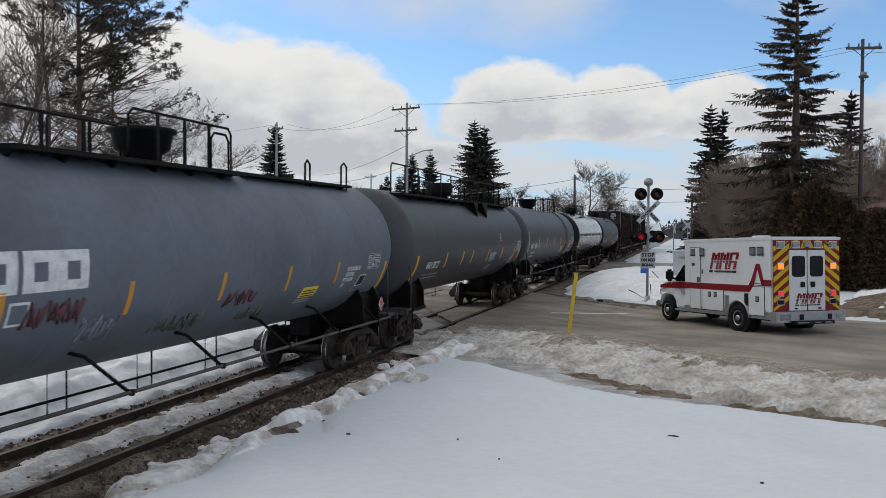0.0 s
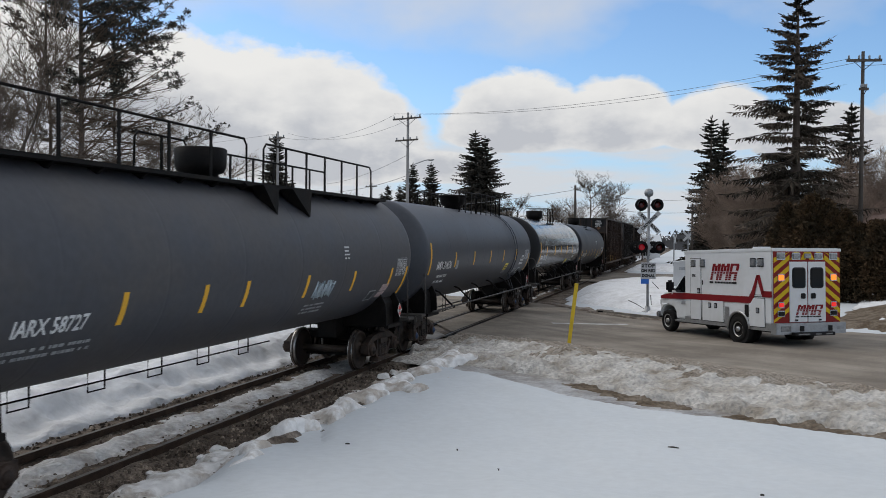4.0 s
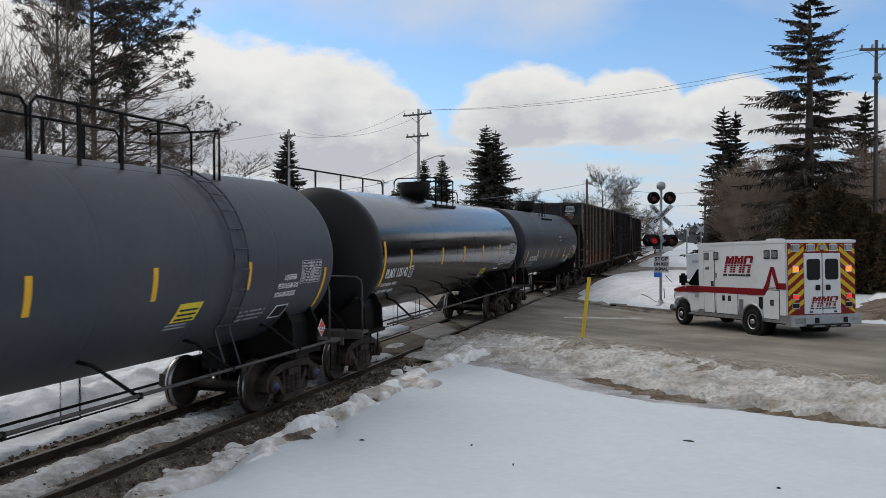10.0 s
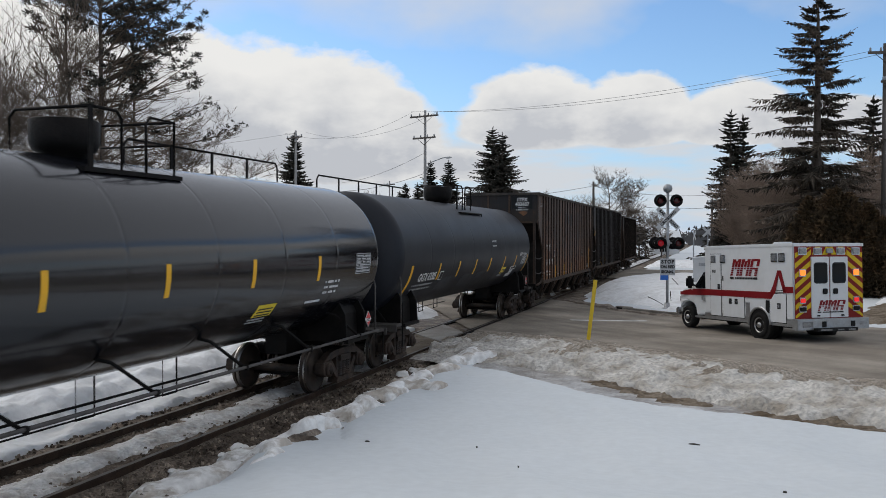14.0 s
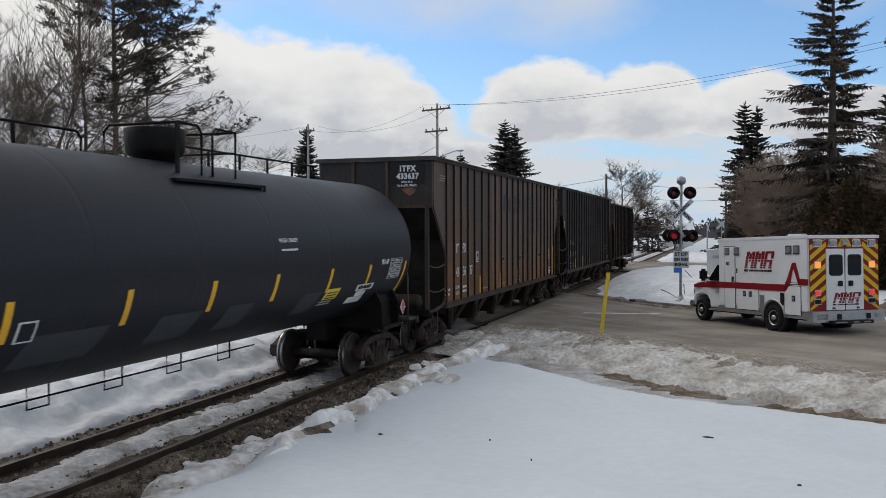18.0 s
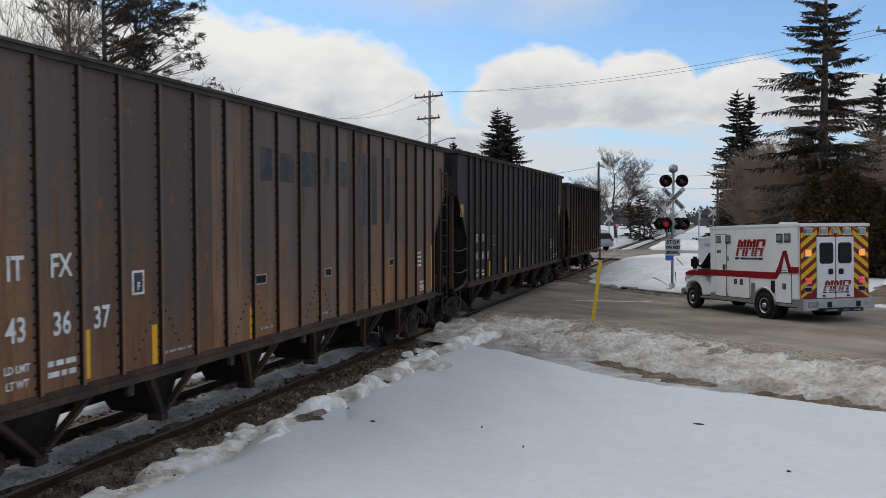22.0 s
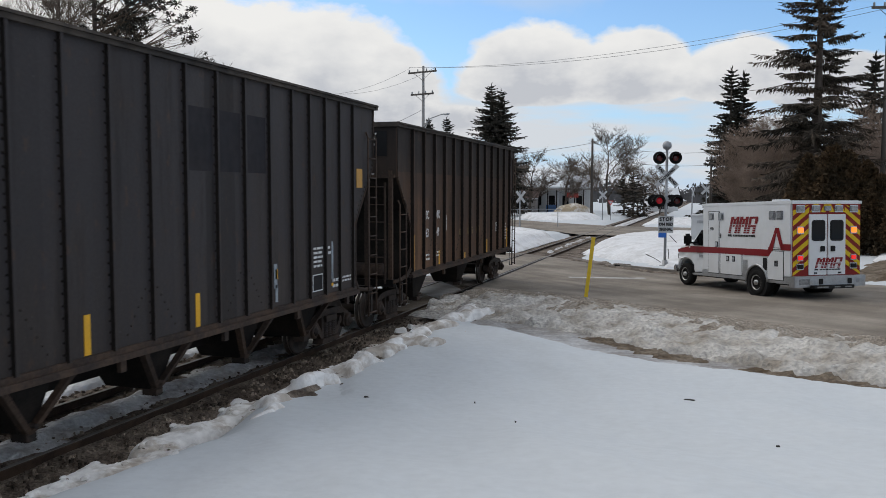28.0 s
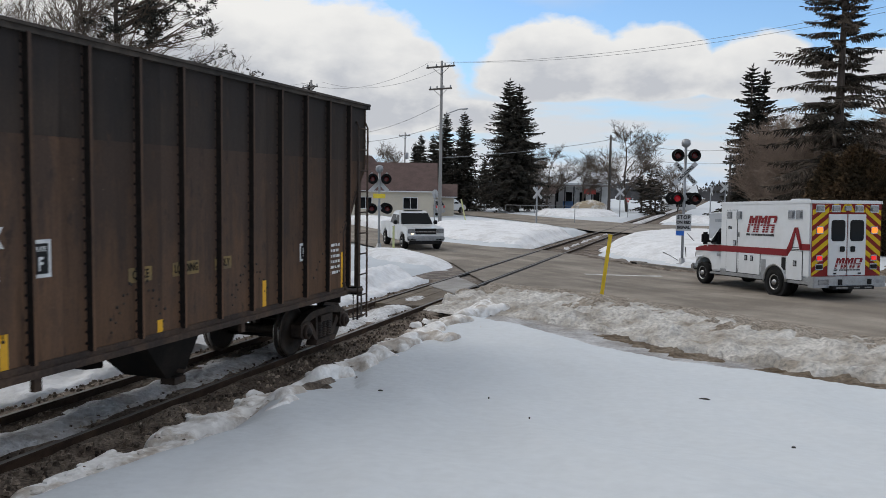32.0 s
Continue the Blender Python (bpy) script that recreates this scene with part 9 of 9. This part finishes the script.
def bare_tree(name, h, seed, bark="bark_grey", twig="twig", spread=0.55, depth=5, label="", lean=0.0, first=0.3, group="bare trees", thick=0.014, fork=3, up=0.25, least=0.006):
    rnd = random.Random(seed)
    t = thing(name, pose(0, 0, -50), label, "tree", group)
    trunk, fine = Geo(), Geo()

    def grow(p, d, length, r, level):
        pts, q, dd = [p], Vector(p), Vector(d)
        n = 3 if level < 3 else 2
        for i in range(n):
            dd = (dd + Vector((rnd.uniform(-0.2, 0.2), rnd.uniform(-0.2, 0.2), rnd.uniform(-0.08, up)))).normalized()
            q = q + dd * (length / n)
            pts.append(Vector(q))
        (trunk if level < 2 else fine).tube(pts, r, 6 if level < 2 else 3, r1=r * 0.5 if level < depth else r * 0.3)
        if level >= depth:
            return
        kids = fork + (1 if level in (1, 2, 3) else 0)
        for k in range(kids):
            f = rnd.uniform(first if level == 0 else 0.25, 1.0)
            i = min(int(f * n), n - 1)
            base = pts[i].lerp(pts[i + 1], f * n - i)
            a = rnd.uniform(0, 6.283)
            side = Vector((math.cos(a), math.sin(a), rnd.uniform(-0.15, 0.4)))
            nd = (dd * rnd.uniform(0.55, 0.95) + side * spread * rnd.uniform(0.7, 1.4)).normalized()
            grow(base, nd, length * rnd.uniform(0.5, 0.72), max(r * 0.5 * (1.1 - 0.45 * f), least), level + 1)
        grow(pts[-1], (dd + Vector((rnd.uniform(-0.3, 0.3), rnd.uniform(-0.3, 0.3), 0.1))).normalized(), length * 0.62, r * 0.48, level + 1)
    grow(Vector((0, 0, -0.3)), Vector((lean, 0, 1)).normalized(), h * 0.46, h * thick, 0)
    part("trunk", trunk, M[bark], t, "bare trunk and main limbs")
    part("crown", fine, M[twig], t, "leafless twigs")
    return t


def pine_tree(h, seed, label, r=3.6, low=0.25, live=0.52, whorls=46, dense=1.0, toward=0.66, r0=0.17):
    """An old pine: bare arching dead branches below, dark needle tufts on the limbs above; toward: the side on which it is fullest."""
    rnd = random.Random(seed)
    t = thing("pine_tree", pose(0, 0, -50), label, "tree", "pines across the track")
    bend = [(rnd.uniform(-0.12, 0.12), rnd.uniform(-0.12, 0.12), h * q / 6) for q in range(7)]
    bend[0] = (0, 0, -0.3)
    part("trunk", Geo().tube(bend, r0, 9, r1=0.03), M["bark_brown"], t, "grey-brown pine trunk")
    limbs, s = Geo(), Soup()

    def axis(f):
        q = f * 6
        i = min(int(q), 5)
        return Vector(bend[i]).lerp(Vector(bend[i + 1]), q - i)
    for w in range(whorls):
        f = low + (0.97 - low) * (w + rnd.random()) / whorls
        for k in range(rnd.choice((3, 4, 4))):
            a = rnd.uniform(0, 6.283)
            fav = 0.72 + 0.38 * math.cos(a - toward)
            alive = f > live + rnd.uniform(-0.12, 0.12) - 0.10 * math.cos(a - toward)
            L = r * rnd.choice((1.0, 1.0, 0.75, 1.15)) * fav * (min(1.0, 0.80 + (f - low) * 0.8) if f < 0.75 else (1 - f) / 0.25 * 0.85 + 0.15) * rnd.uniform(0.6, 1.1)
            out = Vector((math.cos(a), math.sin(a), 0))
            lift = rnd.uniform(0.0, 0.6) if alive else rnd.uniform(-0.25, 0.45)
            wave, ph = rnd.uniform(0.04, 0.2), rnd.uniform(0, 3)
            pts = [axis(f) + out * (L * q) + Vector((0, 0, L * (lift * q - wave * math.sin(q * 3.2 + ph) + wave * math.sin(ph)))) for q in (0, 0.25, 0.5, 0.75, 1.0)]
            limbs.tube(pts, 0.014 + 0.009 * L, 4, r1=0.007)
            n = int(L * (8 if not alive else 6))
            for m in range(n):
                q = rnd.uniform(0.25, 1.0)
                i = min(int(q * 4), 3)
                p = pts[i].lerp(pts[i + 1], q * 4 - i)
                b = a + rnd.choice((-1, 1)) * rnd.uniform(0.4, 1.2)
                ln = rnd.uniform(0.3, 0.9 if alive else 1.25) * (1.15 - 0.5 * q)
                d = Vector((math.cos(b), math.sin(b), rnd.uniform(-0.15, 0.55)))
                tip = p + d * ln
                limbs.tube([p, p + d * (ln * 0.5) - Vector((0, 0, 0.06 * ln)), tip + Vector((0, 0, 0.12 * ln))], 0.009, 3, r1=0.005)
            if alive:
                for q in (1.0, rnd.uniform(0.6, 0.95), rnd.uniform(0.4, 0.9)):
                    if q < 1 and rnd.random() > 0.75 * dense:
                        continue
                    i = min(int(q * 4), 3)
                    c = pts[i].lerp(pts[i + 1], q * 4 - i) + Vector((rnd.gauss(0, 0.16), rnd.gauss(0, 0.16), rnd.uniform(0, 0.16)))
                    big = rnd.uniform(0.12, 0.24)
                    for n in range(int(520 * big)):
                        v = Vector((rnd.gauss(0, 1), rnd.gauss(0, 1), rnd.gauss(0.35, 0.6))).normalized()
                        s.shoot(c + v * rnd.uniform(0.0, big), v, rnd.uniform(0.09, 0.17), 0.026, rnd)
    # one long low bough with a tuft at its end
    out = Vector((math.cos(toward), math.sin(toward), 0))
    p0 = axis(0.46)
    pts = [p0 + out * (4.6 * q) + Vector((0, 0, 0.9 * q * q - 0.25 * math.sin(q * 3))) for q in (0, 0.25, 0.5, 0.75, 1.0)]
    limbs.tube(pts, 0.05, 5, r1=0.012)
    for k in range(26):
        c = pts[3].lerp(pts[4], rnd.uniform(-0.3, 1.05)) + Vector((rnd.gauss(0, 0.14), rnd.gauss(0, 0.14), rnd.gauss(0.05, 0.12)))
        for i in range(18):
            v = Vector((rnd.gauss(0, 1), rnd.gauss(0, 1), rnd.gauss(0.35, 0.7))).normalized()
            s.shoot(c, v, rnd.uniform(0.08, 0.16), 0.017, rnd)
    tagged(part("limb_frame", limbs, M["twig_dead"], t, "dead arching branches"), kind="stuff")
    part("crown", s.mesh("crown", M["pine"]), None, t, "dark tufted needles")
    return t


def shrub(h, r, seed, material, label, n=2600, name="cedar_shrub", group="hedge shrubs", wide=0.06):
    """A dense upright shrub: sprays all over an uneven mound."""
    rnd = random.Random(seed)
    t = thing(name, pose(0, 0, -50), label, "shrub", group)
    stems, s = Geo(), Soup()
    for k in range(9):
        a, q = rnd.uniform(0, 6.283), rnd.uniform(0.2, 0.8)
        stems.tube([(0.1 * math.cos(a), 0.1 * math.sin(a), -0.2), (r * 0.4 * q * math.cos(a), r * 0.4 * q * math.sin(a), h * 0.4), (r * 0.6 * q * math.cos(a), r * 0.6 * q * math.sin(a), h * 0.85)], 0.04, 4, r1=0.012)
    for k in range(n):
        z = rnd.random() ** 0.8
        a = rnd.uniform(0, 6.283)
        rad = r * math.sqrt(max(1 - (z * 1.02 - 0.25) ** 2 * 1.55, 0.02)) * (0.82 + 0.25 * noise.noise((math.cos(a) * 2 + seed, math.sin(a) * 2, z * 4)))
        rad *= rnd.random() ** 0.25
        p = Vector((math.cos(a) * rad, math.sin(a) * rad, h * z * (1 + 0.1 * noise.noise((a, seed, 1)))))
        d = Vector((math.cos(a) * 0.5 + rnd.gauss(0, 0.25), math.sin(a) * 0.5 + rnd.gauss(0, 0.4), rnd.uniform(-0.3, 0.8))).normalized()
        s.shoot(p, d, rnd.uniform(0.12, 0.32), wide * rnd.uniform(0.5, 1.3), rnd)
    part("stems", stems, M["bark_brown"], t)
    part("crown", s.mesh("crown", M[material]), None, t, "dense brownish sprays")
    return t


def place(ob, az, dist, turn=0, scale=1.0, copy=False, sink=0.0):
    x, y = at(az, dist)
    m = pose(x, y, ground_z(x, y) - sink, 0, 0, turn)
    if copy:
        c = copy_thing(ob, m)
        c.scale = (scale, scale, scale)
        return c
    ob.matrix_basis = m @ Matrix.Scale(scale, 4)
    return ob


def build_trees():
    # the tall old spruce and its neighbours beyond the road
    place(conifer("spruce_tree", 17.8, 5.6, 3, "spruce_grey", 36, 10, 0.08, "tall ragged old spruce with drooping dark branches", 0.048, 0.44, 20, taper=0.74, droop=1.15, hollow=0.16), 6.35, 52)
    b = conifer("spruce_tree", 13.5, 3.5, 5, "spruce", 38, 12, 0.05, "dark spruce standing behind the brush", 0.09, 0.4, 8, taper=0.75)
    place(b, 1.19, 95, 0, 1.22)
    place(b, 1.95, 96, 70, 1.2, True)
    place(b, 9.5, 64, 40, 0.95, True)
    # spruces across the tracks
    big = conifer("spruce_tree", 17.2, 5.9, 11, "spruce", 46, 14, 0.07, "broad dark spruce standing in the snow", 0.085, 0.40, 10, taper=0.74, hollow=0.05)
    place(big, -14.55, 110)
    place(big, -13.9, 109, 130, 0.95, True)
    mid = conifer("spruce_tree", 13.6, 3.7, 13, "spruce", 42, 16, 0.05, "slim dark spruce in a row by the house", 0.085, 0.36, 8, taper=0.75)
    place(mid, -18.88, 116)
    place(mid, -17.6, 115, 80, 1.0, True)
    place(mid, -20.6, 132, 30, 0.85, True)
    place(mid, -19.75, 134, 140, 0.84, True)
    place(mid, -21.0, 128, 200, 0.74, True)
    place(mid, -28.2, 92, 20, 1.03, True)
    place(mid, -16.2, 150, 20, 0.62, True)
    # bare trees by the far shop
    d = bare_tree("bare_tree", 12.5, 21, label="spreading bare tree behind the shop", spread=0.75, depth=5, fork=4, up=0.15, thick=0.02, least=0.017)
    place(d, -6.45, 118)
    place(d, -9.4, 124, 100, 0.72, True)
    place(d, -11.9, 126, 160, 0.8, True)
    place(d, -3.2, 130, 220, 0.55, True)
    place(d, -12.4, 120, 200, 0.62, True)
    place(d, -8.9, 150, 40, 0.7, True)
    place(d, -23.2, 112, 60, 0.72, True)
    place(d, -4.6, 124, 300, 0.66, True)
    e = conifer("evergreen", 5.9, 2.7, 31, "spruce_grey", 20, 8, 0.03, "dark ragged evergreen beside the track", 0.07, 0.75, 8, "evergreen clump", 0.38, hollow=0.1)
    place(e, -4.9, 113)
    place(e, -5.5, 116, 100, 0.85, True)
    place(e, -4.2, 115, 210, 0.72, True)
    # brush beyond the ambulance
    w = bare_tree("bare_tree", 8.4, 33, "bark_brown", "twig_brown", 0.62, 5, "dense brown leafless brush tree", 0.0, 0.1, "brush", 0.012, 5, 0.2, 0.009)
    for k, (az, dist, sc) in enumerate(((2.6, 66, 0.62), (2.95, 63, 0.8), (3.1, 66, 1.0), (3.5, 63, 1.05), (4.0, 58, 0.95), (4.6, 60, 0.95), (5.2, 57, 0.7), (7.6, 56, 0.85), (9.2, 58, 0.9), (10.8, 62, 1.1), (12.4, 60, 1.2))):
        place(w, az, dist, 0, 1.0) if k == 0 else place(w, az, dist, 67 * k, sc, True)
    c = shrub(4.6, 1.75, 41, "cedar", "dense brown-green cedar shrub in the hedge", 11000)
    for k, (az, dist, sc) in enumerate(((6.4, 45, 1.0), (7.6, 44, 1.06), (8.9, 43.5, 0.90), (10.2, 43, 0.78), (11.5, 42.5, 0.82), (12.9, 42, 0.78), (5.6, 46.5, 0.72))):
        place(c, az, dist) if k == 0 else place(c, az, dist, 50 * k, sc, True)
    # wood on the far side of the track, by the viewer
    a = bare_tree("bare_tree", 14.5, 52, label="tall bare grey tree across the track", spread=0.5, depth=5, fork=3, thick=0.009, up=0.22, least=0.012)
    place(a, -44.8, 39)
    place(a, -48.4, 43, 80, 1.05, True)
    o = bare_tree("bare_tree", 9.6, 55, "bark_brown", "twig", 0.8, 6, "spreading bare tree across the track", 0.16, 0.15, fork=3, thick=0.010, up=0.10, least=0.010)
    place(o, -36.9, 40, 330)
    place(o, -42.9, 41, 120, 1.05, True)
    place(a, -46.4, 36, 200, 0.95, True)

    place(pine_tree(17.0, 61, "tall dark pine with tufted crown across the track"), -40.4, 37)
    place(pine_tree(15.5, 64, "slim pine with many dead branches across the track", 2.6, 0.2, 0.60, 44, 0.9, 0.5, 0.10), -38.6, 39)
    place(pine_tree(16.2, 67, "dark pine among the bare trees", 2.8, 0.22, 0.74, 26, 0.7, 2.4, 0.11), -42.3, 41)
    # far woods along the skyline
    rnd, s = random.Random(77), Soup()
    for k in range(2600):
        az = rnd.uniform(-75, 60)
        x, y = at(az, rnd.uniform(260, 520))
        hh = rnd.uniform(4, 7.5) * (1 + 0.4 * noise.noise((az * 0.2, 0, 0)))
        right = Vector((math.cos(radians(az)), -math.sin(radians(az)), 0))
        p = Vector((x, y, 0))
        s.tri(p - right * 1.2, p + right * 1.2, p + Vector((0, 0, hh * 0.7)))
        for q in range(9):
            c = p + right * rnd.gauss(0, 1.1) + Vector((0, 0, hh * rnd.uniform(0.25, 0.95)))
            d = (right * rnd.gauss(0, 0.6) + Vector((0, 0, 1))).normalized() * rnd.uniform(0.7, 1.6)
            s.tri(c - right * 0.5, c + right * 0.5, c + d)
    ob = new("far_woods", s.mesh("far_woods", M["far_wood"]))
    tagged(ob, "grey-brown winter woods along the skyline", "woods", kind="stuff")


# ---- buildings ----
M["cream"] = mat("cream_siding", (0.58, 0.52, 0.42), 0.8, col2=(0.5, 0.45, 0.38), scale=0.8, amount=0.6, fine=0.06)
M["roof_brown"] = mat("brown_shingle", (0.10, 0.06, 0.052), 0.85, col2=(0.07, 0.045, 0.04), scale=1.2, amount=0.7, bscale=10, fine=0.25)
M["roof_tan"] = mat("tan_shingle", (0.30, 0.205, 0.17), 0.85, col2=(0.22, 0.155, 0.13), scale=1.2, amount=0.7, bscale=10, fine=0.2)
M["white_wall"] = mat("white_siding", (0.62, 0.62, 0.62), 0.7, col2=(0.52, 0.52, 0.52), scale=0.8, amount=0.6, fine=0.06)
M["grey_wall"] = mat("grey_siding", (0.25, 0.23, 0.22), 0.8, col2=(0.2, 0.19, 0.18), scale=0.8, amount=0.6, fine=0.08)
M["shop_red"] = mat("shop_red", (0.36, 0.045, 0.035), 0.5, fine=0.06)
M["blue_paint"] = mat("blue_paint", (0.06, 0.13, 0.28), 0.5, fine=0.06)


def house(az, dist, w, d, eave, ridge, wall, roof, turn, label, windows=(), chimney=False, snow=False, name="house"):
    x, y = at(az, dist)
    h = thing(name, pose(x, y, min(ground_z(x, y), 0.2) - 0.1, 0, 0, turn), label, "house", "houses")
    part("wall", Geo().box(-w / 2, w / 2, -d / 2, -d / 2 + 0.2, 0, eave), M[wall], h)
    part("wall", Geo().box(-w / 2, w / 2, d / 2 - 0.2, d / 2, 0, eave), M[wall], h)
    for s in (-1, 1):
        part("gable_wall", Geo().prism([(-d / 2 + 0.2, 0), (d / 2 - 0.2, 0), (d / 2 - 0.2, eave), (0, ridge - 0.1), (-d / 2 + 0.2, eave)], *sorted((s * w / 2, s * (w / 2 - 0.2)))), M[wall], h)
        o = 0.5
        slope = (ridge - eave) / (d / 2)
        part("roof", Geo().prism([(0, ridge), (s * (d / 2 + o), eave - slope * o), (s * (d / 2 + o), eave - slope * o + 0.16), (0, ridge + 0.16)], -w / 2 - 0.4, w / 2 + 0.4), M["snow" if snow else roof], h, "snow-covered roof slope" if snow else "brown shingle roof slope")
        part("gutter", Geo().box(-w / 2 - 0.4, w / 2 + 0.4, *sorted((s * (d / 2 + o), s * (d / 2 + o + 0.1))), eave - slope * o, eave - slope * o + 0.12), M["white_wall"], h)
    for wx, wz, ww, wh in windows:
        q = part("window", Geo().box(wx - ww / 2 - 0.08, wx + ww / 2 + 0.08, -d / 2 - 0.04, -d / 2 + 0.02, wz - 0.08, wz + wh + 0.08), M["white_wall"], h, "white window frame")
        part("pane", Geo().box(wx - ww / 2, wx - 0.03, -d / 2 - 0.05, -d / 2 - 0.03, wz, wz + wh), M["dark_glass"], q)
        part("pane", Geo().box(wx + 0.03, wx + ww / 2, -d / 2 - 0.05, -d / 2 - 0.03, wz, wz + wh), M["dark_glass"], q)
    if chimney:
        part("chimney", Geo().box(-w * 0.2, -w * 0.2 + 0.6, -0.3, 0.3, ridge - 0.4, ridge + 0.9), M["roof_brown"], h, "brick chimney")
    return h


def build_houses():
    house(-23.2, 90, 11.0, 9.0, 2.9, 5.6, "cream", "roof_brown", 20, "cream house with a steep brown roof", ((3.1, 0.9, 1.4, 1.1), (-1.5, 0.9, 1.2, 1.1)), True)
    house(-26.0, 97, 10.0, 8.0, 3.2, 6.7, "cream", "roof_brown", 75, "cream house wing with a brown gable roof", ())
    house(-19.7, 93, 4.6, 5.0, 2.3, 3.4, "cream", "roof_brown", 18, "low cream garage beside the house", ((0.4, 0.8, 1.0, 0.9),), name="garage")
    house(-12.6, 134, 6.0, 6.0, 2.4, 3.6, "grey_wall", "roof_brown", 5, "small grey house near the shop", ((1.0, 0.9, 1.2, 1.0),))
    house(-3.1, 150, 5.0, 6.0, 2.9, 4.3, "white_wall", "roof_brown", 10, "small white building far along the track", ((0.0, 0.8, 1.6, 1.2),), snow=True)
    house(12.6, 60, 9.0, 8.0, 3.6, 5.6, "grey_wall", "roof_tan", -12, "brown house roof behind the hedge", ())
    # the low shop with posts
    x, y = at(-9.65, 136)
    s = thing("shop", pose(x, y, 0.1, 0, 0, 8), "low white shop with dark porch posts and snowy roof", "shop")
    part("wall", Geo().box(-5.0, 4.6, 0, 7, 0, 3.6), M["white_wall"], s, "white wall")
    part("roof", Geo().prism([(-2.2, 3.75), (7.4, 3.75), (7.4, 4.3), (4.6, 5.9), (2.0, 5.7), (-0.6, 4.5), (-2.2, 4.05)], -5.4, 5.0), M["snow"], s, "snow-covered roof")
    part("fascia", Geo().box(-5.4, 5.0, -2.25, -2.15, 3.5, 3.78), M["grey_wall"], s)
    for k in range(8):
        part("porch_post", Geo().box(-5.2 + k * 1.42, -5.02 + k * 1.42, -2.15, -1.97, 0, 3.6), M["trim_black"], s, "dark porch post")
    for k in range(4):
        q = part("window", Geo().box(-4.4 + k * 2.2, -3.4 + k * 2.2, -0.05, 0.02, 1.0, 2.6), M["trim_black"], s, "dark shop window")
        part("pane", Geo().box(-4.3 + k * 2.2, -3.5 + k * 2.2, -0.07, -0.05, 1.1, 2.5), M["dark_glass"], q)
    part("sign_board", Geo().box(0.6, 2.6, -2.3, -2.2, 2.3, 3.1), M["shop_red"], s, "red shop sign")
    part("sign_board", Geo().box(-4.95, -4.6, -2.35, -2.22, 1.6, 3.4), M["trim_black"], s, "dark upright sign")
    part("ice_chest", Geo().box(-2.6, -0.9, -1.2, -0.3, 0, 1.1), M["blue_paint"], s, "blue chest by the wall")
    # railing in front of the shop
    x, y = at(-12.2, 104)
    f = thing("guard_fence", pose(x, y, 0.1, 0, 0, 10), "low grey pipe fence standing in snow", "fence")
    part("top_rail", Geo().tube([(-4.5, 0, 0.95), (4.5, 0, 0.95)], 0.04), M["galv"], f)
    for k in range(6):
        part("post", Geo().cyl(0.035, -0.2, 0.95, 8, "z", pose(-4.5 + 1.8 * k, 0, 0)), M["galv"], f)


build_trees()
build_houses()


# ---- everything that moves ----
def along(points, s):
    """The place and heading s metres along a line of points."""
    for (x0, y0), (x1, y1) in zip(points, points[1:]):
        d = math.hypot(x1 - x0, y1 - y0)
        if s <= d or (x1, y1) == points[-1]:
            return x0 + (x1 - x0) * s / d, y0 + (y1 - y0) * s / d, math.degrees(math.atan2(-(x1 - x0), y1 - y0))
        s -= d


def motions():
    ts = [0, 0.1, 0.2] + [0.5 * k for k in range(1, 64)] + [31.8, 31.9, 32.0]
    for car, y0 in CARS:
        walk(car, [(t, pose(0, y0 - SPEED * t, 0)) for t in ts])
    turn = SPEED / 0.4553
    for w, a in WHEELS:
        walk(w, [(k * 0.16, pose(0, a, 0.457, math.degrees(turn * k * 0.16))) for k in range(201)])
    van, truck = MOVERS
    way = [(90, 72.5), (60, 73.5), (12, 75), (-1, 75.5), (-4, 78), (-10, 86), (-40, 126), (-110, 222)]
    rows = []
    for k in range(65):
        t = k * 0.5
        # steady past the crossing, faster once beyond it
        s = 84.8 + 3.6 * (t - 19.5) if t < 22 else 84.8 + 9.0 + 3.6 * (t - 22) + 0.9 * (t - 22) ** 2 * min(1, (t - 22) / 3)
        x, y, h = along(way, s)
        rows.append((t, pose(x, y, road_z(x, y) + 0.005, 0, 0, h)))
    walk(van, rows)
    way = [(-100, 208), (-38, 117), (-12, 81), (-5, 71.5), (-1, 68.9), (12, 68.6), (100, 66)]
    total = sum(math.hypot(b[0] - a[0], b[1] - a[1]) for a, b in zip(way[:5], way[1:5]))
    rows = []
    for k in range(65):
        t = k * 0.5
        x, y, h = along(way, total + 3.3 + 6.1 * (t - 20.0))
        rows.append((t, pose(x, y, road_z(x, y) + 0.005, 0, 0, h)))
    walk(truck, rows)


motions()
